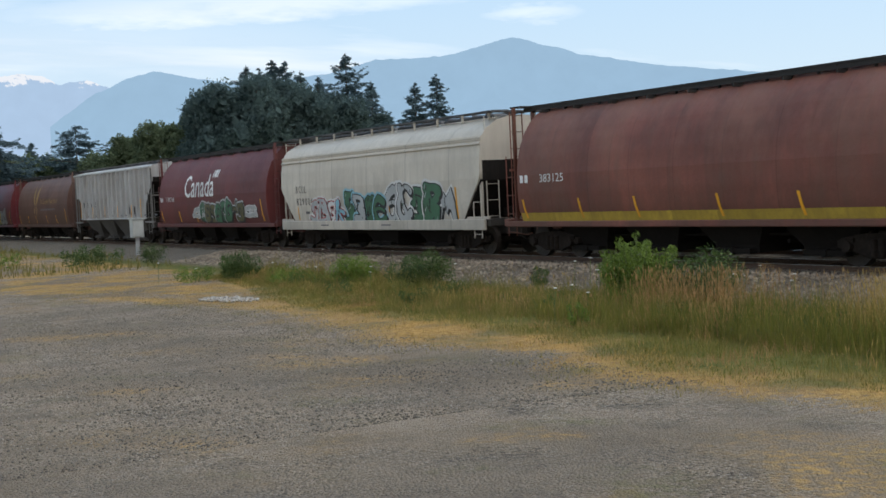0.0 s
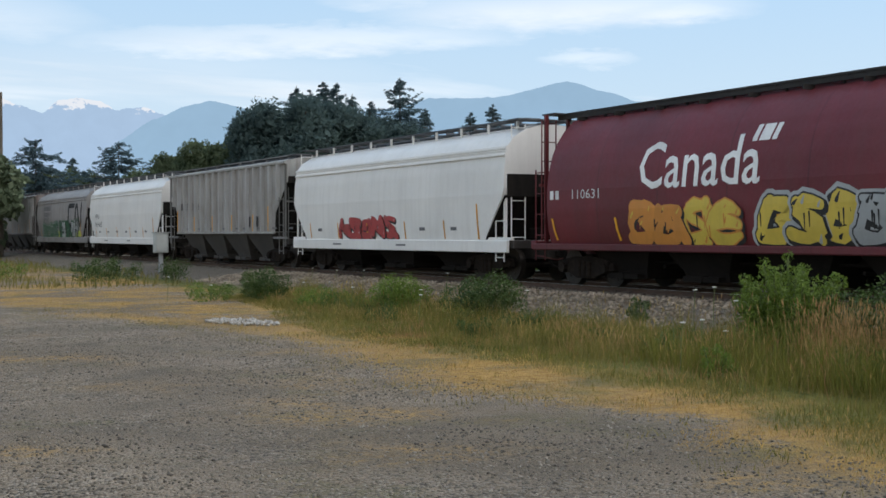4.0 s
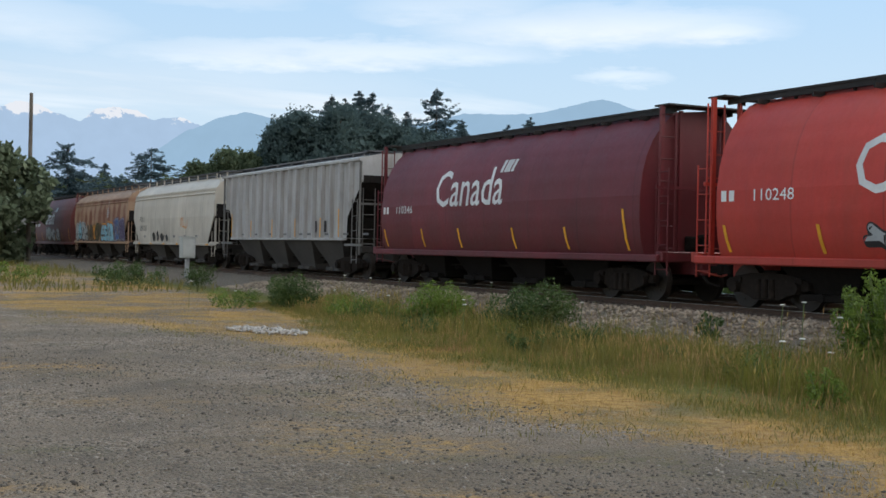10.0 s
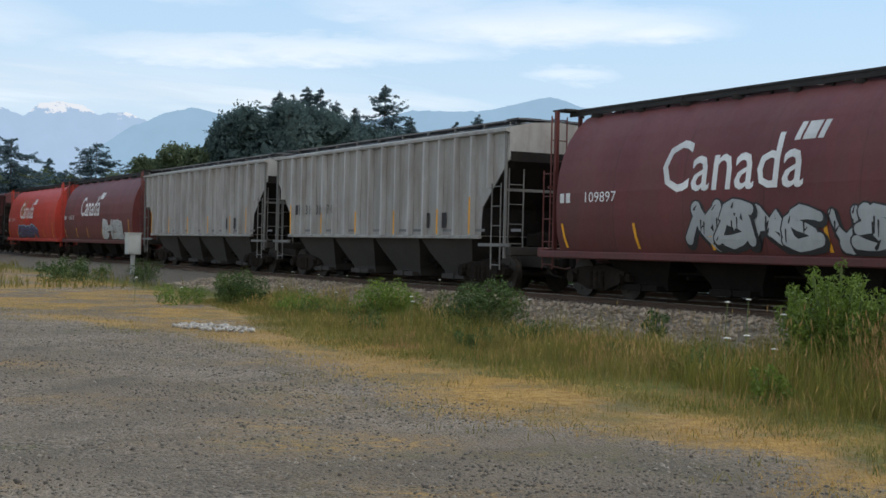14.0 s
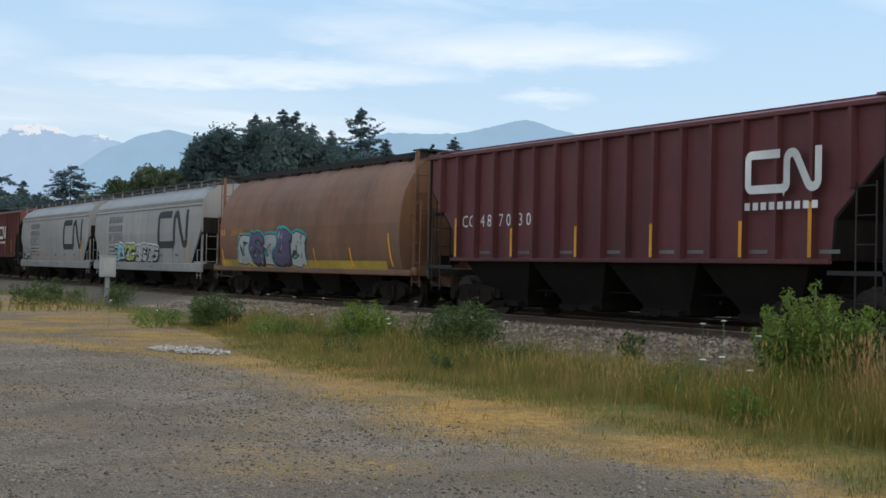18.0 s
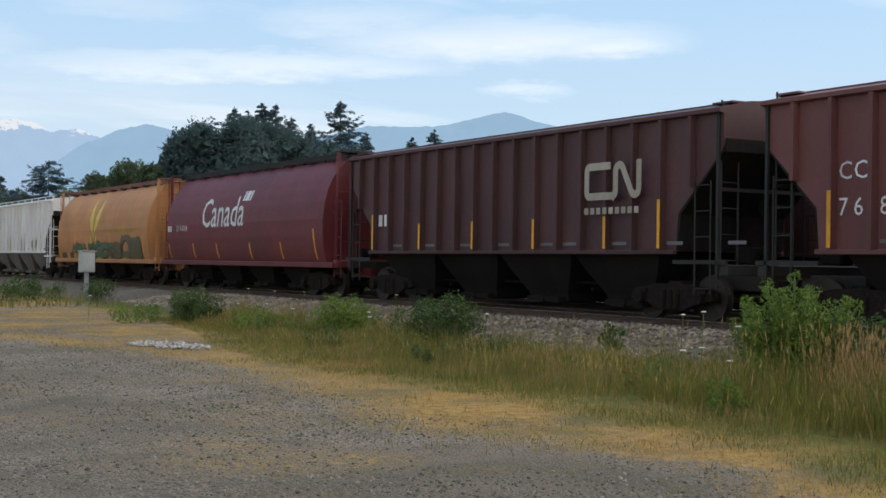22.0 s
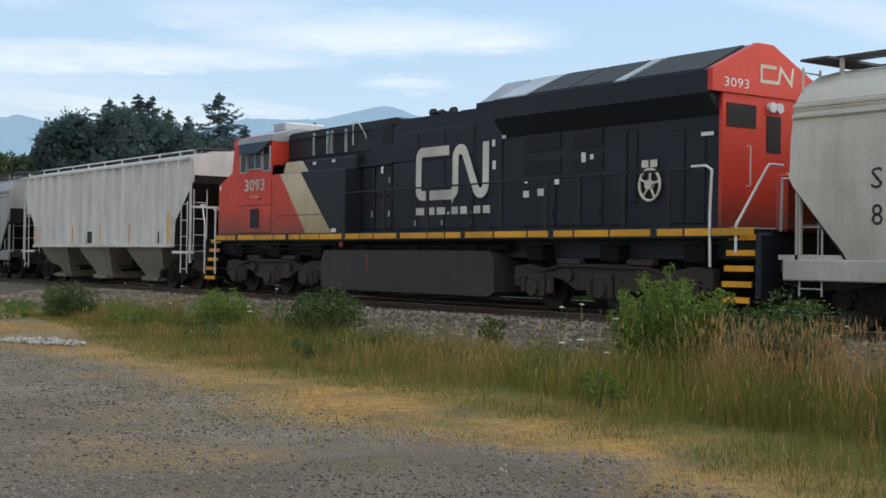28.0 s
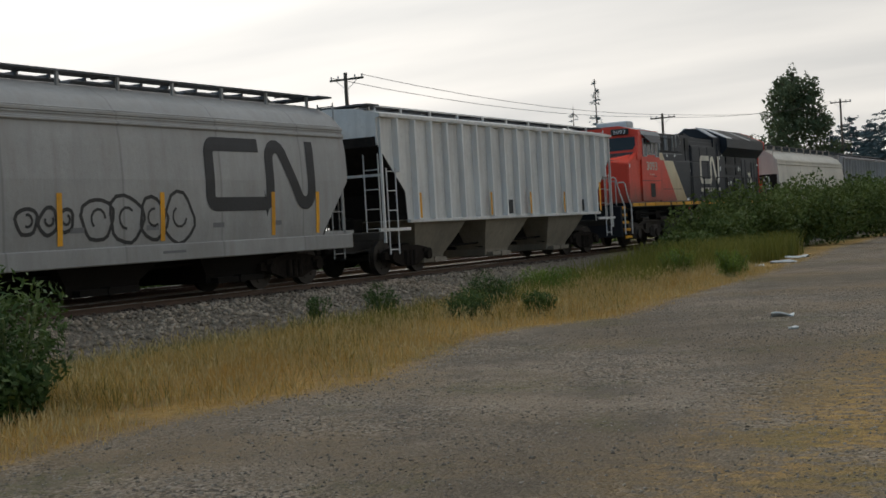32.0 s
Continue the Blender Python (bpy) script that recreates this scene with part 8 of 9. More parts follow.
# golden belt and low green growth towards the brambles
n = 60000
ys = -6.5 - 30 * rng.uniform(0, 1, n) ** 1.25
xs = edge_x(ys) + 0.05 + rng.uniform(0, 1, n) ** 0.9 * np.maximum(12.6 - edge_x(ys), 0.8)
k = drift(xs, ys, 0.7, -0.8, 0.2, 101.0)
xs, ys = xs[k], ys[k]
rise = np.clip((xs - edge_x(ys)) * 0.35 + 0.35, 0.35, 1.0)
odd = rng.uniform(0, 1, len(xs)) < 0.3
h = rng.uniform(0.05, 0.24, len(xs)) * rise * (1 + 0.8 * waves(xs, ys, 0.9, 31.0))
blades("dry_grass", "golden dry grass along the lane", xs[~odd], ys[~odd], h[~odd], 0.0042, STRAW, lean=0.9)
blades("seeding_grass", "bleached long grass along the ballast", xs[odd], ys[odd], h[odd] * 1.3, 0.003, PALE_STRAW, lean=0.7, head=True)
n = 26000
ys = rng.uniform(-30, -7, n)
xs = edge_x(ys) + 0.3 + rng.uniform(0, 1, n) ** 0.55 * np.maximum(12.9 - edge_x(ys), 0.8)
k = drift(xs, ys, 0.55, -0.15, 0.35, 81.0)
blades("olive_grass", "low green growth along the ballast towards the brambles", xs[k], ys[k], rng.uniform(0.06, 0.30, k.sum()), 0.005, OLIVE, lean=0.7)
n = 9000
ys = rng.uniform(-31, -17.5, n)
xs = 10.9 + rng.uniform(0, 1, n) ** 0.8 * 2.1
k = drift(xs, ys, 0.6, -0.25, 0.3, 82.0)
blades("green_grass", "green growth at the ballast's foot", xs[k], ys[k], rng.uniform(0.15, 0.45, k.sum()), 0.006, GREEN, lean=0.7)
n = 16000
ys = rng.uniform(-47, -29, n)
xs = rng.uniform(0, 1, n) ** 0.8 * 3.0 + np.maximum(10.9, edge_x(ys) + 0.8)
k = drift(xs, ys, 0.5, -0.6, 0.2, 83.0) & (xs < 14.2)
blades("green_grass", "tall green grass before the brambles", xs[k], ys[k], rng.uniform(0.35, 0.95, k.sum()) * np.clip(0.4 - (ys[k] + 29) * 0.08, 0.4, 1.0), 0.011, GREEN, lean=0.6)
n = 12000
ys = -22 - 20 * rng.uniform(0, 1, n) ** 1.3
xs = rng.uniform(-4.5, 5.0, n)
k = drift(xs, ys, 0.4, -0.5, 0.3, 91.0) & (xs < 2.2 - 0.16 * (ys + 22))
blades("green_grass", "green grass on the far side of the lane", xs[k], ys[k], rng.uniform(0.10, 0.42, k.sum()), 0.008, GREEN, lean=0.7)
# Added growth: a dark backdrop behind the gaps below the cars.
n = 30000
ys = rng.uniform(-70, 120, n)
xs = rng.uniform(27.5, 33, n)
blades("rough_scrub", "added dark backdrop growth beyond the track", xs, ys, rng.uniform(0.5, 1.5, n), 0.05, DULL, lean=0.5)
n = 14000
ys = rng.uniform(42, 110, n)
xs = rng.uniform(0, 14.5, n)
k = drift(xs, ys, 0.22, -0.15, 0.45, 131.0)
blades("green_grass", "rough far grass along the yard's end", xs[k], ys[k], rng.uniform(0.08, 0.40, k.sum()), 0.02, OLIVE, lean=0.7)

# ------------------------------------------------------------------ bushes and trees
BRAMBLE = leaf_mat("bramble_leaf", (0.048, 0.08, 0.018), (0.145, 0.185, 0.05), trans=0.25, scale=0.6)
BARK = paint("bark", (0.095, 0.07, 0.05), rough=0.95, dirt=(0.04, 0.03, 0.022), amount=0.5, streak=0.5)
STEM = paint("green_stem", (0.12, 0.16, 0.05), rough=0.8, amount=0.2, streak=0.1)
FLOWER = paint("white_flower", (0.75, 0.75, 0.70), rough=0.8, amount=0.05, streak=0.0)


def leaf_quads(centres, size, droop=0.0, slim=0.5):
    """A pointed leaf at each centre, turned at random."""
    n = len(centres)
    base = np.array([(-1, 0, 0), (0, -slim, 0.12), (1, 0, 0), (0, slim, 0.12)], float)
    v = np.einsum("nij,kj->nki", rotations(n), base) * (size * rng.uniform(0.6, 1.3, n))[:, None, None]
    if droop:
        v[:, 0, 2] -= droop * size
        v[:, 2, 2] -= droop * size
    return v + centres[:, None, :]


def blob_points(n, lumps):
    """Points in the outer parts of a heap of lumps (x, y, z, r), denser outside than within."""
    w = np.array([l_[3] ** 2 for l_ in lumps]); w /= w.sum()
    pick = rng.choice(len(lumps), n, p=w)
    L = np.array(lumps)[pick]
    d = rng.normal(size=(n, 3)); d /= np.linalg.norm(d, axis=1)[:, None]
    r = L[:, 3] * rng.uniform(0.35, 1.0, n) ** 0.5 * (1 + 0.18 * np.sin(d[:, 0] * 7 + L[:, 0] * 3) * np.sin(d[:, 2] * 9))
    return L[:, :3] + d * r[:, None]


def bush(name, label, x, y, r, h, leaves, size, material, category="bush", group="", slim=0.5, stems=7, upright=False):
    root = new(name)
    root.location = (x, y, ground_z(x, y))
    tagged(root, label, category, group)
    bm = bmesh.new()
    lumps = []
    if category == "weed":             # weeds carry many small narrow leaves
        leaves, size, slim = int(leaves * 2.2), size * 0.64, min(slim, 0.30)
    single = abs(y) < 35
    for i in range(stems):
        if single and i:
            part("stem", bm, STEM, root)
            bm = bmesh.new()
        a = i * 2.4 + rng.uniform(0, 1)
        d = r * 0.75 * math.sqrt((i + 0.5) / stems)
        tip = (math.cos(a) * d, math.sin(a) * d, h * rng.uniform(0.62, 0.9) * (1 - 0.35 * d / r))
        tube(bm, [(tip[0] * 0.2, tip[1] * 0.2, -0.03), (tip[0] * 0.6, tip[1] * 0.6, tip[2] * 0.5), tip], 0.008 + 0.006 * h, 5)
        if upright:
            for q in range(7):
                f_ = 0.28 + 0.12 * q
                lumps.append((tip[0] * (0.55 + 0.45 * f_), tip[1] * (0.55 + 0.45 * f_), tip[2] * f_ + 0.02, 0.17 - 0.012 * q))
            continue
        lumps.append((tip[0], tip[1], tip[2] * 0.92, min(r, h) * rng.uniform(0.25, 0.38)))
        lumps.append((tip[0] * 0.8, tip[1] * 0.8, tip[2] * 0.5, min(r, h) * rng.uniform(0.25, 0.4)))
    st = part("stem" if single else "undergrowth", bm, STEM, root)
    if not single:
        tagged(st, "thin brown stems", kind="stuff")
    c = blob_points(leaves, lumps)
    c[:, 2] = np.maximum(c[:, 2], 0.02)
    me = faces_mesh("leaves", leaf_quads(c, size, slim=slim), 4)
    me.materials.append(material)
    link_mesh("leaves", me, root)
    return root


WEEDS = "leafy weeds by the track"
bush("leafy_weed", "dark green leafy weed clump in dry grass", 11.3, 31.0, 0.85, 0.95, 2600, 0.055, DULL, "weed", WEEDS)
bush("leafy_weed", "spreading low green weed clump", 10.0, 31.5, 1.0, 0.55, 900, 0.05, LEAF, "weed", WEEDS)
bush("leafy_weed", "dense bright green leafy weed clump", 12.2, 24.2, 0.85, 1.0, 3000, 0.055, LEAF, "weed", WEEDS)
bush("leafy_weed", "dense dark green leafy weed clump", 12.5, 20.8, 0.95, 1.05, 3600, 0.055, DULL, "weed", WEEDS)
bush("leafy_weed", "low green weed clump between taller ones", 11.4, 27.0, 0.8, 0.6, 800, 0.05, LEAF, "weed", WEEDS)
bush("leafy_weed", "thin upright weed on the ballast", 13.7, 17.2, 0.28, 0.75, 350, 0.05, DULL, "weed", WEEDS)
bush("leafy_weed", "tall bright green leafy weeds with upright shoots", 12.35, 11.8, 1.15, 1.75, 9000, 0.062, LEAF, "weed", WEEDS, slim=0.28, stems=36, upright=True)
bush("leafy_weed", "rank green weeds with white flower heads", 13.0, 10.6, 1.0, 1.3, 3200, 0.055, DULL, "weed", WEEDS, slim=0.35, stems=16)
bush("leafy_weed", "dark green weed clump in tall grass", 12.6, 5.0, 0.6, 0.75, 1100, 0.055, DULL, "weed", WEEDS)
bush("leafy_weed", "dark green weed clump in tall grass", 11.2, 3.6, 0.5, 0.8, 1000, 0.055, DULL, "weed", WEEDS)
bush("leafy_weed", "small dark weed on the ballast's foot", 13.2, -18.9, 0.3, 0.7, 400, 0.05, DULL, "weed", WEEDS)
bush("leafy_weed", "small round dark weed on the ballast's foot", 12.7, -20.3, 0.42, 0.75, 700, 0.05, DULL, "weed", WEEDS)
bush("leafy_weed", "dark green weed clump at the yard's far end", 11.2, 48.0, 1.7, 1.0, 1500, 0.08, DULL, "weed", WEEDS)
bush("leafy_weed", "dark green weed clump beside the relay box", 13.6, 47.0, 0.7, 1.0, 700, 0.07, DULL, "weed", WEEDS)
bush("leafy_weed", "low sprawling weeds at the yard's far end", 7.0, 52.0, 2.6, 0.9, 1100, 0.09, LEAF, "weed", WEEDS)
for i in range(38):
    y = float(rng.uniform(5.5, 31))
    x = 9.5 + 0.075 * max(y - 8, 0) + float(rng.uniform(0, 1)) * (13.0 - 9.5 - 0.075 * max(y - 8, 0))
    bush("weed_tuft", ("leafy green weed in the long grass", "small olive weed in the dry grass")[i % 2], x, y, float(rng.uniform(0.22, 0.5)), float(rng.uniform(0.25, 0.6)), 260, 0.04, (GREEN, DULL, LEAF)[i % 3], "weed", "weeds in the grass", slim=0.3, stems=3)
for x, y, h in ((11.5, -5.6, 0.95), (12.1, -3.9, 0.8), (11.7, -2.3, 1.0), (12.4, -0.9, 0.85), (11.6, 0.7, 0.9), (12.2, 2.0, 0.8), (11.4, 3.4, 0.95), (12.5, 4.6, 0.8)):
    bush("leafy_weed", "slim upright green weed among seeding grass", x, y, 0.32, h, 900, 0.042, LEAF, "weed", WEEDS, slim=0.25, stems=7, upright=True)
bush("sapling", "young bushy tree with small dull leaves", 10.35, -9.3, 0.85, 1.7, 2600, 0.05, DULL, "sapling", stems=16, slim=0.3)
bush("low_bush", "low dark leafy bush beside a young tree", 10.0, -8.75, 0.6, 0.7, 2400, 0.05, DULL, "bush", stems=10)
for i, (x, y) in enumerate(((10.6, -4.0), (11.8, -5.2), (12.3, -1.5))):
    bush("leafy_weed", "dark green weed clump in tall grass", x, y, 0.5, 0.7, 900, 0.05, DULL, "weed", WEEDS)
for lab, x, y, r, h, mat_, up_ in (("bright green upright weeds before the brambles", 11.2, -32.6, 0.75, 1.0, LEAF, True), ("bright green upright weeds beside the lane", 9.5, -31.8, 0.6, 0.95, LEAF, True),
                                ("dark green weed clump at the ballast's foot", 11.6, -22.6, 0.7, 0.75, DULL, False), ("small dark weed in golden grass", 9.9, -21.2, 0.36, 0.5, DULL, False), ("green weed clump in golden grass", 10.7, -19.9, 0.6, 0.55, DULL, False), ("green weed clump at the ballast's foot", 12.2, -26.5, 0.9, 0.7, LEAF, False)):
    bush("leafy_weed", lab, x, y, r, h, int(1500 * r + 300), 0.055, mat_, "weed", WEEDS, slim=0.3, stems=12, upright=up_)
for i, (x, y, r, h) in enumerate(((13.9, -41.5, 1.3, 1.15), (14.2, -45.5, 1.9, 2.0), (14.3, -50.5, 2.4, 2.75), (14.1, -57, 2.7, 3.2), (14.0, -66, 3.0, 3.3), (13.9, -76, 3.2, 3.3), (13.9, -90, 3.2, 3.4))):
    bush("bramble_thicket", "dense green bramble thicket heaped beside the track", x, y, r, h, int(2600 + 1500 * r), 0.075 + 0.010 * i, BRAMBLE, "thicket", "brambles by the track", stems=14)
for i, (x, y, r, h) in enumerate(((2.9, -43, 1.5, 1.9), (4.5, -51, 1.7, 2.5), (2.0, -47, 2.4, 1.8), (-2.5, -50, 3.0, 2.0), (5.2, -66, 2.6, 2.6), (0.0, -64, 4.0, 3.6), (5.0, -88, 4.0, 3.6), (-4.0, -76, 5.0, 4.2))):
    bush("roadside_bush", "overgrown green roadside bushes", x, y, r, h, 3200, 0.15, DULL if i % 2 else LEAF, "bush", "bushes by the lane", stems=14)

# Blue-grey needles and leaves: the haze of distance is put into both colours.
HAZY_NEEDLE = leaf_mat("hazy_needles", (0.07, 0.112, 0.132), (0.115, 0.165, 0.18), trans=0.3, scale=0.25)
HAZY_CROWN = leaf_mat("hazy_crown_leaf", (0.07, 0.108, 0.112), (0.112, 0.16, 0.15), trans=0.4, scale=0.2)
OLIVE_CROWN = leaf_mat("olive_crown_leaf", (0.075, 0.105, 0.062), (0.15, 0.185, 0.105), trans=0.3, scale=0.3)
for mm in (HAZY_CROWN, HAZY_NEEDLE, OLIVE_CROWN):
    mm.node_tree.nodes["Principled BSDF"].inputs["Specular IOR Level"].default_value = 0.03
PALE = leaf_mat("pale_crown_leaf", (0.07, 0.10, 0.06), (0.17, 0.205, 0.12), trans=0.2, scale=0.2)


def stand(name, label, x, y, category="tree", group="distant trees"):
    root = new(name)
    root.location = (x, y, 0)
    return tagged(root, label, category, group)


def conifer(x, y, h, r, label, base=0.06, n=3600, gaps=0.0, size=0.24, material=None, shape=0.85, arms=8):
    root = stand("conifer_tree", label, x, y)
    bm = bmesh.new()
    tube(bm, [(0, 0, -0.2), (0, 0, h * 0.5), (0, 0, h)], h * 0.012, 7)
    for v in bm.verts:
        if v.co.z > h * 0.3:
            v.co.x *= 1.15 - v.co.z / h; v.co.y *= 1.15 - v.co.z / h
    trunk = part("trunk", bm, BARK, root)
    quads, bm = [], bmesh.new()
    whorls = int(h * 1.35)
    per = max(6, int(n / (whorls * arms)))
    for i in range(whorls):
        if rng.uniform() < gaps:
            continue
        fringe = rng.uniform(0.8, 1.15)
        for k in range(arms):
            u = base + (1 - base) * (i + rng.uniform(-0.9, 0.9)) / whorls
            if not 0.02 < u < 0.99:
                continue
            a = rng.uniform(0, 2 * np.pi)
            ln = 1.30 * r * (1 - u) ** shape * fringe * rng.uniform(0.35, 1.3) + 0.08
            z0 = u * h
            out = np.array([math.cos(a), math.sin(a), 0.0])
            lift = rng.uniform(-0.30, 0.22)
            tip = np.array([0, 0, z0]) + out * ln + np.array([0, 0, lift * ln])
            if k < 2:
                tube(bm, [(0, 0, z0), tuple(tip)], 0.03, 3)
            t = rng.uniform(0.05, 1.0, per) ** 0.8
            sag = -0.18 * ln * np.sin(t * np.pi) * (lift > 0)
            mid_ = np.array([0, 0, z0])[None] + (tip - np.array([0, 0, z0]))[None] * t[:, None] + np.stack([np.zeros(per), np.zeros(per), sag], 1)
            side = np.array([-out[1], out[0], 0.0])
            sw = rng.normal(0, 0.5, per) * (1.1 - t) * 0.34 * min(ln, 2.4)
            mid_ += side[None] * sw[:, None] + rng.normal(0, 0.07, (per, 3))
            ax = out[None] + side[None] * rng.normal(0, 0.6, per)[:, None] + np.stack([np.zeros(per), np.zeros(per), rng.normal(-0.35, 0.3, per)], 1)
            ax /= np.linalg.norm(ax, axis=1)[:, None]
            cr = np.cross(ax, rng.normal(size=(per, 3))); cr /= np.linalg.norm(cr, axis=1)[:, None]
            s_ = size * rng.uniform(0.7, 1.5, per)[:, None] * min(1.0, 0.45 + 1.6 * (1 - u))
            quads.append(np.stack([mid_ - ax * s_ * 0.8, mid_ + cr * s_ * 0.28, mid_ + ax * s_ * 1.1, mid_ - cr * s_ * 0.28], 1))
    part("branchwork", bm, BARK, root)
    me = faces_mesh("crown", np.concatenate(quads), 4)
    me.materials.append(material or HAZY_NEEDLE)
    link_mesh("crown", me, root)
    return root


def broadleaf(x, y, h, r, label, n=5000, size=0.45, material=None, low=0.15, lumps=16):
    root = stand("broadleaf_tree", label, x, y)
    bm = bmesh.new()
    tube(bm, [(0, 0, -0.2), (0.1, 0, h * 0.25), (0, 0.1, h * 0.5)], h * 0.018, 8)
    heap = []
    for i in range(lumps):
        a = rng.uniform(0, 2 * np.pi)
        u = rng.uniform(low, 0.92)
        d = r * math.sqrt(max(0.05, 1 - ((u - 0.45) / 0.58) ** 2)) * rng.uniform(0.3, 0.85)
        c = (math.cos(a) * d, math.sin(a) * d, u * h)
        tube(bm, [(0, 0, min(c[2], h * 0.5) * 0.8), (c[0] * 0.6, c[1] * 0.6, c[2] * 0.9), c], h * 0.005, 4)
        heap.append((*c, r * rng.uniform(0.25, 0.42)))
    part("trunk", bm, BARK, root)
    leaves = leaf_quads(blob_points(n, heap), size)
    inner = np.array([q for q in heap if q[3] > 0.3 * r] or heap)
    m = 900 if n > 1000 else 20        # a thin young tree shows the sky through its crown
    pick = inner[rng.integers(0, len(inner), m)]
    d = rng.normal(size=(m, 3)); d /= np.linalg.norm(d, axis=1)[:, None]
    deep = leaf_quads(pick[:, :3] + d * (pick[:, 3] * 0.5)[:, None], r * 0.13, slim=0.8)
    me = faces_mesh("crown", np.concatenate([leaves, deep]), 4)
    me.materials.append(material or HAZY_CROWN)
    link_mesh("crown", me, root)
    return root


def poplar(x, y, h, r, label):
    """Upright limbs from one trunk, each ending in a ragged plume of leaves."""
    root = stand("broadleaf_tree", label, x, y)
    bm = bmesh.new()
    tube(bm, [(0, 0, -0.2), (0.1, 0, h * 0.4), (0, 0.1, h * 0.93)], h * 0.010, 8)
    heap = [(0, 0, h * u, r * (0.30 - 0.26 * abs(u - 0.45))) for u in (0.25, 0.35, 0.45, 0.55, 0.65, 0.75)]
    heap += [(0.0, 0, h * 0.85, r * 0.2), (0.1, 0, h * 0.93, r * 0.12), (0.0, 0, h * 0.97, r * 0.08)]
    for i in range(46):
        a = i * 2.4 + rng.uniform(-0.4, 0.4)
        u = 0.12 + 0.72 * (i + 0.5) / 46
        ln = r * (1.15 - 0.75 * max(0.0, u - 0.35) / 0.5) * rng.uniform(0.6, 1.05)
        tip = (math.cos(a) * ln, math.sin(a) * ln, h * u + ln * rng.uniform(0.25, 0.6))
        tube(bm, [(0, 0, h * u * 0.9), (tip[0] * 0.5, tip[1] * 0.5, h * u + ln * 0.1), tip], h * 0.003, 4)
        for q, f_ in ((0.55, 0.26), (0.78, 0.19), (1.0, 0.11)):
            heap.append((tip[0] * q, tip[1] * q, h * u + (tip[2] - h * u) * q, r * f_ * rng.uniform(0.7, 1.2)))
    part("trunk", bm, BARK, root)
    me = faces_mesh("crown", leaf_quads(blob_points(15000, heap), 0.20, slim=0.6), 4)
    me.materials.append(OLIVE_CROWN)
    link_mesh("crown", me, root)
    return root


def at(az, d):
    return d * math.sin(radians(az)), d * math.cos(radians(az))


def top(el_deg, d):
    return 1.6 + d * math.tan(radians(el_deg))


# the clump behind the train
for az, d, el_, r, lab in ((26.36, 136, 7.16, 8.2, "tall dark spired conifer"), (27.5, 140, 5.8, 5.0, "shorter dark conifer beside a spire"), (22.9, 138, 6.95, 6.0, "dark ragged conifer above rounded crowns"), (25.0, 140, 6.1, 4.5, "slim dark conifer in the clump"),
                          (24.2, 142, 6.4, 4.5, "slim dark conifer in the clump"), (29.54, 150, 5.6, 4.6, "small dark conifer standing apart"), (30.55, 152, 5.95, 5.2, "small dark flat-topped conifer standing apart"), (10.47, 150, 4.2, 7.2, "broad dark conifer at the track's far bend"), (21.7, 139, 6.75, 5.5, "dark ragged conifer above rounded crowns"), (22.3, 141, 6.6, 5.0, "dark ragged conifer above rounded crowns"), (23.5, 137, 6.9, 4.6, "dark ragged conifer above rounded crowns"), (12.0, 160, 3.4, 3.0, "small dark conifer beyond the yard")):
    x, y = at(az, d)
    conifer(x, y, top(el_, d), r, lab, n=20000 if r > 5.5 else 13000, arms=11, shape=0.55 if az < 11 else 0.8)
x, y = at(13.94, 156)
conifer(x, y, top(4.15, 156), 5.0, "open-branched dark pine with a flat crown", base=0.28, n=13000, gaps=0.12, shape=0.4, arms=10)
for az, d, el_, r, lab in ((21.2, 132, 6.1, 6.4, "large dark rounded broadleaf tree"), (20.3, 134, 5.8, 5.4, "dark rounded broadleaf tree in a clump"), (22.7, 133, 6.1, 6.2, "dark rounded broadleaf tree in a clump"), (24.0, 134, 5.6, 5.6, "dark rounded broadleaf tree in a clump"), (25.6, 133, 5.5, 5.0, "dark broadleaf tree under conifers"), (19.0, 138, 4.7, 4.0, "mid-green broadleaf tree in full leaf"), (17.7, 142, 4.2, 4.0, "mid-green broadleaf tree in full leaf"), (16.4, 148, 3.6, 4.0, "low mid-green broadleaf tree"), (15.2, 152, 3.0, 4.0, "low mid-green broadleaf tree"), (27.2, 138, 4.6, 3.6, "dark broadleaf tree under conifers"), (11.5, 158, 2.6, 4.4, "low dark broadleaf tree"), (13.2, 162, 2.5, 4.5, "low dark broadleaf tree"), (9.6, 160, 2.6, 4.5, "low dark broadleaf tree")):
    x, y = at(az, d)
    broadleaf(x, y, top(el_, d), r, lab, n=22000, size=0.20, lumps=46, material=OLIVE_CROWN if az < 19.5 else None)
# pale trees at the far end of the yard, in front of the track
for az, d, el_, r in ((7.9, 98, 3.8, 3.6), (5.8, 94, 3.9, 4.0), (3.4, 96, 4.3, 4.2), (1.0, 92, 4.0, 4.0), (-1.5, 94, 4.4, 4.4)):
    x, y = at(az, d)
    broadleaf(x, y, top(el_, d), r, "pale green roadside tree with a ragged crown", n=3600, size=0.36, material=PALE, low=0.05)
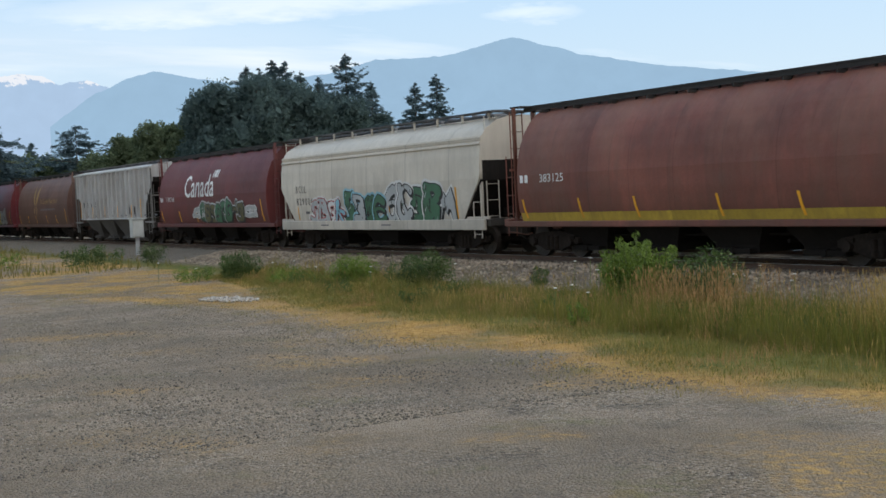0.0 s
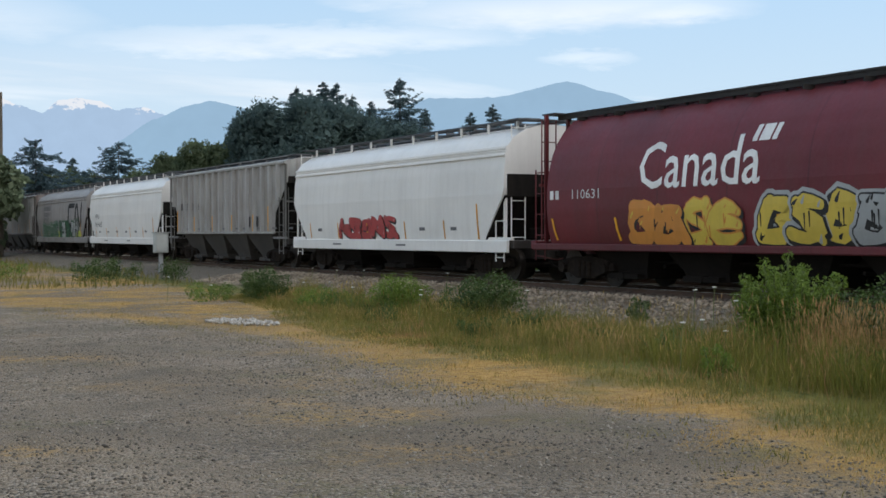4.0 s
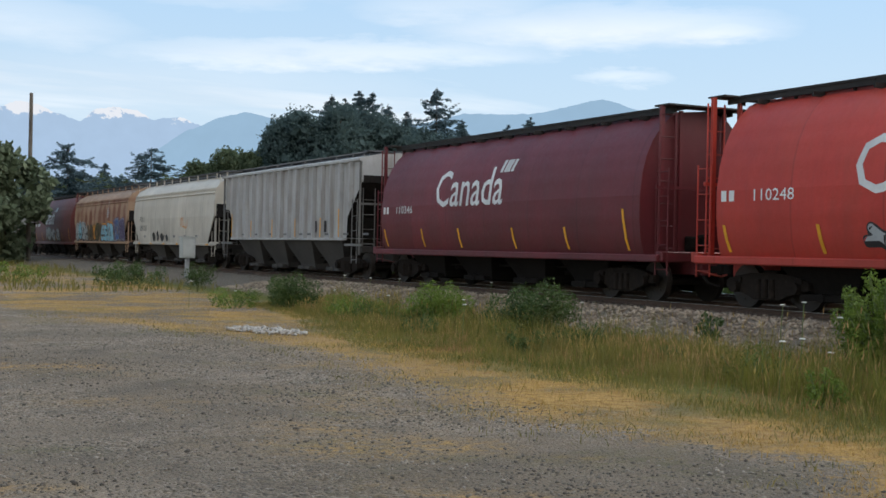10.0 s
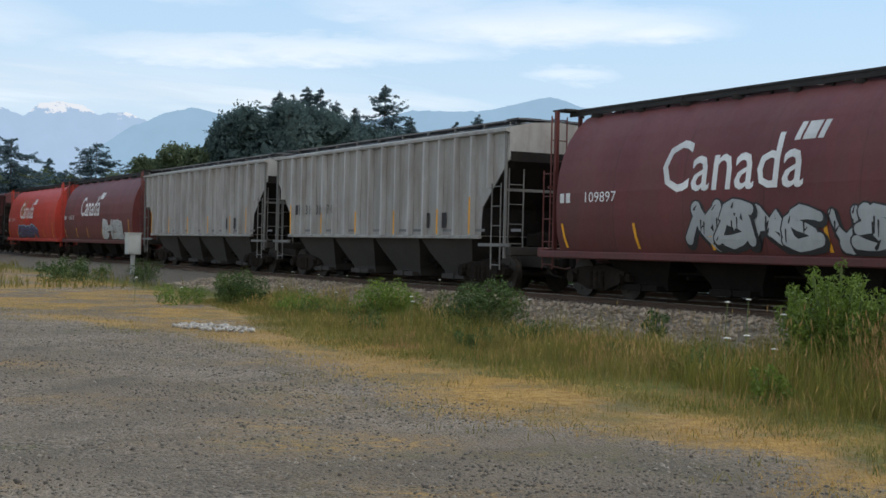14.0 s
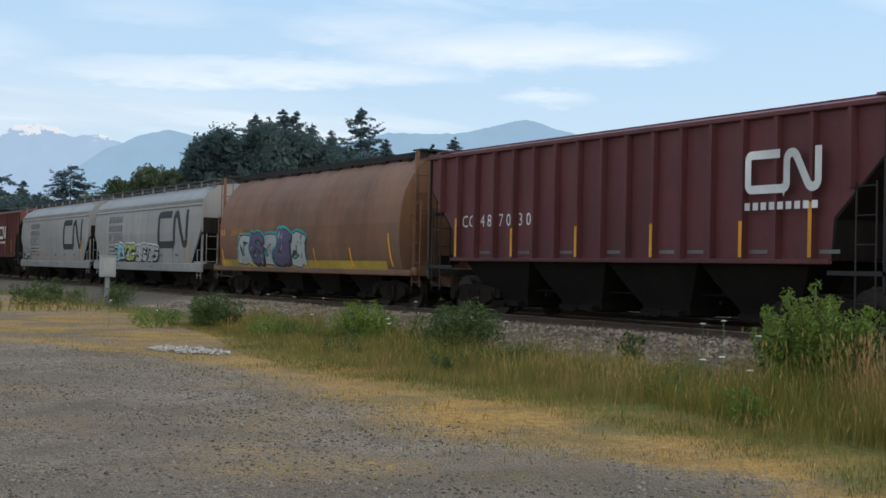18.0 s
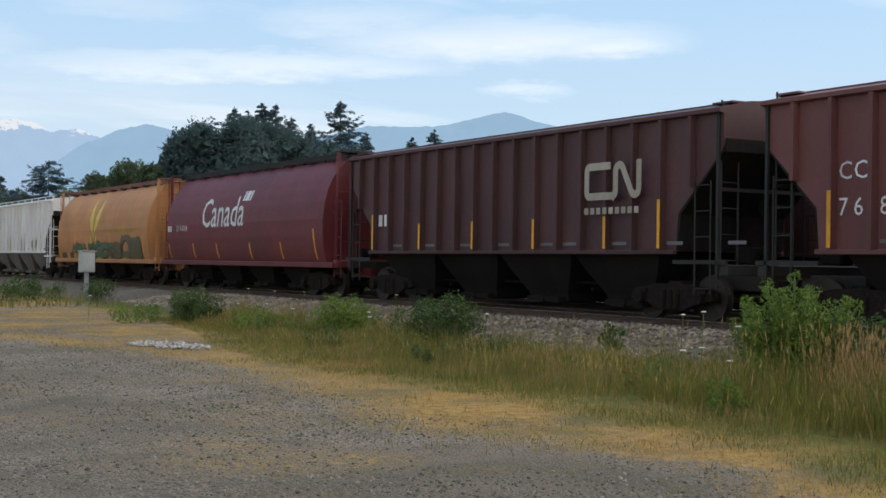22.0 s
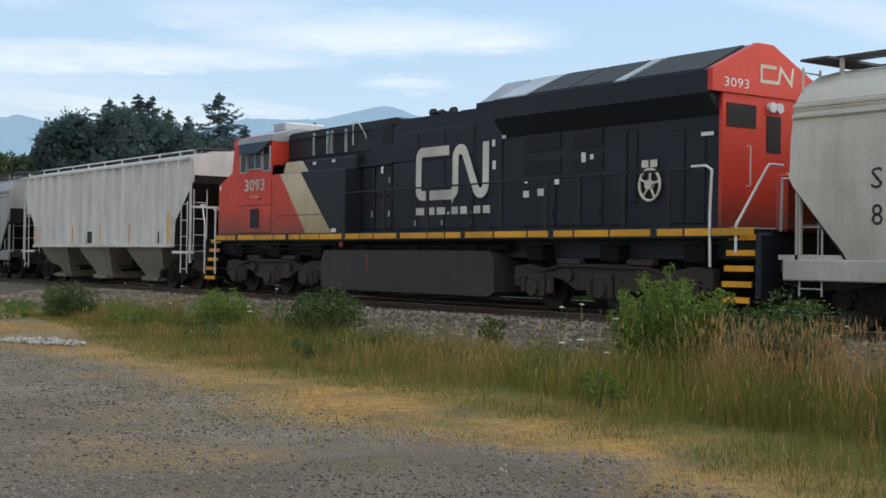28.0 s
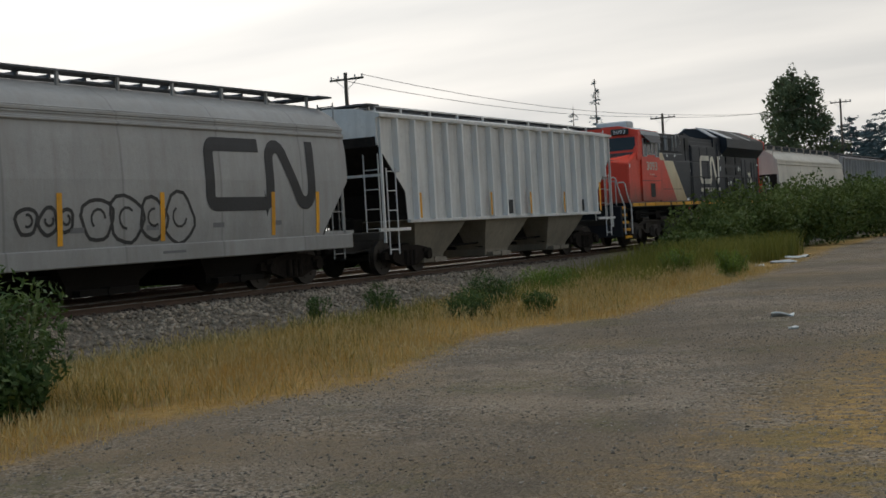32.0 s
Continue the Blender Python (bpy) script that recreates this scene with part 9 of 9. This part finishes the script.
# beyond the track towards -y
x, y = at(166.3, 150)
poplar(x, y, top(6.3, 150), 5.6, "tall dark upright tree with ragged leafy branches")
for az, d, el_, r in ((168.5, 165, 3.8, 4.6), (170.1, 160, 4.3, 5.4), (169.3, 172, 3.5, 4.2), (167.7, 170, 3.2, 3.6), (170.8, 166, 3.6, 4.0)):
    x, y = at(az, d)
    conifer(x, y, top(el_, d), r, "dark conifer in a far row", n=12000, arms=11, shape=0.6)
x, y = at(171.5, 164)
broadleaf(x, y, top(3.4, 164), 3.4, "olive broadleaf tree at the end of a far row", n=6000, size=0.3, lumps=24, material=OLIVE_CROWN)
for az, d, el_, g in ((157.85, 120, 6.2, 0.55), (156.84, 124, 5.1, 0.5)):
    x, y = at(az, d)
    conifer(x, y, top(el_, d), 1.8, "thin wispy half-bare conifer", base=0.5, n=900, gaps=g)
for az, d, el_ in ((119.8, 62, 11.9), (116.9, 64, 11.0), (97.4, 70, 9.3)):
    x, y = at(az, d)
    broadleaf(x, y, top(el_, d), 2.6, "thin young broadleaf tree behind the train", n=520, size=0.26, low=0.30, lumps=14)

# ------------------------------------------------------------------ mountains
def ridge(name, label, points, d, material, rough=0.16, seed=1.0, foot=-0.6):
    """A far range: its skyline by bearing and height, slopes falling towards the viewer."""
    azs = np.arange(points[0][0], points[-1][0] + 0.01, 0.10)
    tab = points
    bm = bmesh.new()
    rows = []
    for a in azs:
        e = lerp_table(tab, a)
        e += rough * (noise.noise(Vector((a * 1.1, seed, 0))) + 0.5 * noise.noise(Vector((a * 3.1, seed, 4))) + 0.3 * noise.noise(Vector((a * 8.0, seed, 8))))
        col = []
        for k, (f, dd) in enumerate(((1.0, 1.0), (0.75, 0.97), (0.5, 0.93), (0.25, 0.88), (0.0, 0.82))):
            ee = foot + (e - foot) * f
            dist = d * dd
            x, y = at(a, dist)
            j = 40 * noise.noise(Vector((a * 2.0, k * 1.7, seed))) if 0 < k < 4 else 0
            col.append(bm.verts.new((x, y, 1.6 + dist * math.tan(radians(ee)) + j)))
        rows.append(col)
    for a, b in zip(rows, rows[1:]):
        for k in range(4):
            bm.faces.new((a[k], b[k], b[k + 1], a[k + 1]))
    me = bpy.data.meshes.new(name)
    bm.to_mesh(me); bm.free()
    me.materials.append(material)
    me.polygons.foreach_set("use_smooth", [True] * len(me.polygons))
    return tagged(new(name, me), label, "mountains", kind="structure")


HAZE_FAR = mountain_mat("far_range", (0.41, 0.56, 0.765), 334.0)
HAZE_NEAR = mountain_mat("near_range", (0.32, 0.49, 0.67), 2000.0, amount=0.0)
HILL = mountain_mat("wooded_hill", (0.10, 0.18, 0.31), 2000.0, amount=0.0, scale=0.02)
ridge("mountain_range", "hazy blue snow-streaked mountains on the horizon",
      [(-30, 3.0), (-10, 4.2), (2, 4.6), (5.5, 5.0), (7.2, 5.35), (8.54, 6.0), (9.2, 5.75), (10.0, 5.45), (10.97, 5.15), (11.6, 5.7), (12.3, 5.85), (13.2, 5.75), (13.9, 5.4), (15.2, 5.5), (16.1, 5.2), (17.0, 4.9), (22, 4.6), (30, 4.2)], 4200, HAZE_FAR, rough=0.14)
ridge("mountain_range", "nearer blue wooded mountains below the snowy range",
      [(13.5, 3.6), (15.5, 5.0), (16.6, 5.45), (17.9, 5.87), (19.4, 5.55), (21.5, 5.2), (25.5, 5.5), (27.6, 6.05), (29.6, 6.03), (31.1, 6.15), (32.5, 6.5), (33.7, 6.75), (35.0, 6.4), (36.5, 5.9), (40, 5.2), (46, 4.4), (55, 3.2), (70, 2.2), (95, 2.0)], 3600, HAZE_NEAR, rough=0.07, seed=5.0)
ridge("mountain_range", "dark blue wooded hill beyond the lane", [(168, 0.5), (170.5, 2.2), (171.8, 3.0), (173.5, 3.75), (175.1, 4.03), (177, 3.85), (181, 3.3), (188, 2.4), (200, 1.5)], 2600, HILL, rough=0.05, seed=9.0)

# ------------------------------------------------------------------ poles, box, signal, litter
POLE = paint("pole_wood", (0.13, 0.11, 0.09), rough=0.9, dirt=(0.06, 0.05, 0.04), amount=0.5, streak=0.7)
WIREM = paint("wire", (0.05, 0.05, 0.05), rough=0.6)
BOXP = paint("relay_box_paint", (0.52, 0.54, 0.52), rough=0.55, dirt=(0.28, 0.27, 0.24), amount=0.3, streak=0.4)


def utility_pole(x, y, h, label, arms=1, r=0.15, turn=0.0):
    root = stand("utility_pole", label, x, y, "utility pole", "utility poles")
    root.matrix_basis = pose(x, y, 0, 0, 0, turn)
    bm = bmesh.new()
    tube(bm, [(0, 0, -0.3), (0, 0, h * 0.5), (0, 0, h)], r, 9)
    for v in bm.verts:
        k = 1.1 - 0.35 * v.co.z / h
        v.co.x *= k; v.co.y *= k
    part("post", bm, POLE, root)
    for i in range(arms):
        z = h - 0.45 - i * 0.9
        arm = part("crossarm", boxed(-1.2, 1.2, -0.16, -0.06, z, z + 0.12), POLE, root)
        for dx in (-1.1, -0.6, 0.6, 1.1):
            bm = bmesh.new(); tube(bm, [(dx, -0.11, z + 0.1), (dx, -0.11, z + 0.3)], 0.045, 7)
            part("insulator", bm, GALV, arm)
        for s in (-1, 1):
            bm = bmesh.new(); tube(bm, [(s * 0.75, -0.11, z), (0, -0.1, z - 0.6)], 0.02, 4)
            part("brace", bm, GALV, arm)
    return root


x, y = at(8.93, 98)
utility_pole(x, y, top(6.25, 98), "tall bare weathered wooden pole", arms=0, r=0.17)
POLES = []
for az, d, el_ in ((113.7, 56, 12.0), (146.87, 78, 7.15), (160.7, 120, 4.5), (168.17, 155, 4.55)):
    x, y = at(az, d)
    utility_pole(x, y, top(el_, d), "weathered wooden utility pole with a crossarm", arms=1, turn=0 if POLES else 62)
    POLES.append((x, y, top(el_, d) - 0.2))
for k, (a, b) in enumerate(zip(POLES[1:], POLES[2:])):
    for dx in (-1.1, 1.1):
        bm = bmesh.new()
        pts = []
        for i in range(9):
            t = i / 8
            pts.append((a[0] + (b[0] - a[0]) * t + dx, a[1] + (b[1] - a[1]) * t, a[2] + (b[2] - a[2]) * t - 1.6 * 4 * t * (1 - t) * 0.4))
        tube(bm, pts, 0.02, 4)
        tagged(part("overhead_wire", bm, WIREM, None), "thin dark wire sagging between poles", "wire", "overhead wires")


def relay_box():
    root = new("relay_box")
    root.location = (15.0, 53.9, ground_z(15.0, 53.9))
    tagged(root, "pale grey steel trackside box on a post", "relay box")
    bm = bmesh.new(); box(bm, -0.08, 0.08, -0.08, 0.08, -0.1, 1.05)
    part("post", bm, GALV, root)
    part("cabinet", boxed(-0.28, 0.28, -0.26, 0.26, 0.85, 1.72, bevel=0.02), BOXP, root)
    part("lid", boxed(-0.32, 0.32, -0.30, 0.30, 1.72, 1.77), BOXP, root)
    part("door", boxed(-0.24, 0.24, -0.285, -0.26, 0.92, 1.66, bevel=0.01), BOXP, root)


relay_box()
x, y = at(5.1, 70)
root = new("marker_post"); root.location = (x, y, 0)
tagged(root, "short white marker post in the far grass", "post")
part("post", boxed(-0.12, 0.12, -0.06, 0.06, -0.1, 1.0, bevel=0.02), BOXP, root)


def signal():
    x, y = at(173.77, 130)
    root = new("railway_signal"); root.location = (x, y, 0)
    tagged(root, "railway signal with two round black target discs", "signal")
    bm = bmesh.new(); tube(bm, [(0.35, 0, -0.2), (0.35, 0, top(2.4, 130))], 0.09, 8)
    part("mast", bm, GALV, root)
    for el_ in (2.21, 1.57):
        z = top(el_, 130)
        bm = bmesh.new(); disc(bm, (0, 0.05, z), (0, 1, 0), 0.56, 0.05, 24)
        t = part("target", bm, BLACK, root)
        bm = bmesh.new(); tube(bm, [(0, 0.05, z), (0, 0.45, z)], 0.16, 10)
        part("lamp_hood", bm, BLACK, t)


signal()
PAPER = paint("white_litter", (0.62, 0.62, 0.60), rough=0.8, dirt=(0.4, 0.38, 0.33), amount=0.3, streak=0.2)
for x, y, w, l_, rz in ((5.15, -19.9, 0.34, 0.16, 20), (4.42, -17.6, 0.14, 0.08, 60), (10.17, -39.4, 0.75, 0.35, 5), (10.76, -43.5, 0.7, 0.4, -12), (10.37, -37.5, 0.3, 0.2, 30), (10.18, -33.0, 0.45, 0.25, 30)):
    bm = bmesh.new()
    box(bm, -w / 2, w / 2, -l_ / 2, l_ / 2, 0.0, 0.03, bevel=0.008)
    bmesh.ops.subdivide_edges(bm, edges=[e for e in bm.edges if e.calc_length() > 0.06], cuts=3, use_grid_fill=True)
    for v in bm.verts:
        v.co.z += 0.09 * noise.noise(Vector((v.co.x * 6 + x, v.co.y * 6, 0))) * min(1.0, w * 2) + 0.02
        v.co.x += 0.12 * w * noise.noise(Vector((v.co.y * 9, x, 0)))
    ob = part("litter_board", bm, PAPER, None)
    ob.matrix_basis = pose(x, y, ground_z(x, y) - 0.01, 0, 0, rz)
    tagged(ob, "pale discarded board lying on the gravel", "litter", "discarded boards")
bm = bmesh.new()
box(bm, -0.5, 0.5, -8.3, 8.3, -0.05, 0.55, bevel=0.06)
bmesh.ops.subdivide_edges(bm, edges=[e for e in bm.edges if e.calc_length() > 5], cuts=24, use_grid_fill=True)
for v in bm.verts:
    v.co += Vector((0.10 * noise.noise(v.co * 0.7), 0, 0.07 * noise.noise(v.co * 1.3) if v.co.z > 0.1 else 0))
ob = part("timber_edging", bm, POLE, None)
ob.matrix_basis = pose(5.45, -41.8, 0.0, 0, 0, 7.0)
tagged(ob, "long weathered timber lying along the lane", "timber")
bush("leafy_weed", "upright green tuft at the end of a timber", 4.75, -30.8, 0.5, 0.65, 1500, 0.05, GREEN, "weed", WEEDS, slim=0.2, stems=14, upright=True)
# pale rubble heap by the grass
n = 260
a = rng.uniform(0, 2 * np.pi, n); d_ = np.sqrt(rng.uniform(0, 1, n))
stones("rubble", "low heap of pale broken stone by the dry grass", 8.0 + np.cos(a) * d_ * 0.55 - np.sin(a) * 0.2, 23.2 + np.sin(a) * d_ * 1.1, rng.uniform(0.02, 0.07, n), leaf_mat("pale_rubble", (0.27, 0.25, 0.22), (0.56, 0.53, 0.48), rough=0.9, trans=0.0), lift=0.5)

# white flower heads over the weeds
for i in range(34):
    cx, cy = ((13.2, 10.6), (12.4, 12.5), (11.5, 2.5), (11.3, 31.0), (12.3, 22.5))[i % 5]
    x, y = cx + rng.normal(0, 1.3), cy + rng.normal(0, 1.6)
    h = rng.uniform(0.45, 0.95)
    root = new("flower"); root.location = (x, y, ground_z(x, y))
    tagged(root, "white flat-topped flower on a thin stem", "flower", "white flowers")
    bm = bmesh.new(); tube(bm, [(0, 0, -0.02), (0.02, 0.01, h * 0.6), (0.05, 0.02, h)], 0.006, 4)
    part("stem", bm, STEM, root)
    bm = bmesh.new()
    for k in range(12):
        a = k * 2.4; r_ = 0.034 * math.sqrt((k + 0.5) / 12)
        disc(bm, (0.05 + r_ * math.cos(a), 0.02 + r_ * math.sin(a), h + 0.015 - r_ * 0.2), (0, 0, 1), 0.009, 0.012, 5)
    part("flower_head", bm, FLOWER, root)

# ------------------------------------------------------------------ ties, laid last
def tie_mesh():
    bm = bmesh.new()
    box(bm, -1.3, 1.3, -0.115, 0.115, 0.0, 0.17, bevel=0.012)
    for sx in (-0.7525, 0.7525):
        box(bm, sx - 0.16, sx + 0.16, -0.09, 0.09, 0.17, 0.178)
    return bm


for i in range(60):
    shared("tie", "tie", tie_mesh, TIE, TRACK2, pose(TRACK2_X, -45 + i * 0.56, RAIL_Z - 0.35, 0, 0, 1.2 * math.sin(i * 3.3)))
for i in range(250):
    shared("tie", "tie", tie_mesh, TIE, TRACK, pose(TRACK_X + 0.03 * math.sin(i * 7.1), -40 + i * 0.56, RAIL_Z - 0.35, 0, 0, 1.2 * math.sin(i * 3.3)))


# ------------------------------------------------------------------ what moves
OFF_SPACING = {1: 0.3, 2: 0.3, 3: 0.2, 4: -0.1, 6: 0.2, 7: 0.3, 8: 0.2, 9: 0.25, 11: -0.15, 12: 0.15, 13: -0.35, 14: -0.1, 16: -0.15, 17: 0.2, 18: -0.15, 19: 0.3, 20: 0.25, 21: 0.2, 22: 0.25,
               23: 0.6, 24: 0.4, 25: 0.55, 26: 0.4, 27: 0.4, 28: 0.4, 29: 0.35, 30: 0.4, 31: 0.4, 32: 0.2, 33: 0.35, 34: 0.15}


def car_y(k):
    """Mid-length of the k-th car along y at 29.5 s."""
    if k <= 34:
        return -15.62 - (34 - k) * PITCH - HALF - (0.45 if k == 34 else 0.0) + OFF_SPACING.get(k, 0.0)
    return {35: -4.98, 36: 14.3, 37: 31.45}[k]


def motions():
    for k, ob in TRAIN.items():
        rows = []
        # the train slows by a hair: it is a little less far along in the beginning
        for t, late in ((0.0, 3.05), (3.0, 2.25), (6.0, 0.95), (11.0, 0.68), (15.0, 0.46), (22.0, 0.15), (26.0, 0.03), (29.0, 0.0), (32.0, 0.0)):
            rows.append((t, pose(TRACK_X, car_y(k) - SPEED * (t - 29.5) + late, RAIL_Z)))
        walk(ob, rows)
    # the wheels roll as fast as the train runs; wheelsets at the same place in their truck share one set of keys
    done = {}
    for w, y, r in MOVING_WHEELS + WHEELSETS:
        key = (y, r)
        if key not in done:
            walk(w, [(i / FPS, pose(0, y, r, math.degrees(SPEED * i / FPS / r))) for i in range(32 * FPS + 1)])
            done[key] = w.animation_data
        else:
            w.rotation_mode = "QUATERNION"
            ad = w.animation_data_create()
            ad.action = done[key].action
            ad.action_slot = done[key].action_slot


motions()
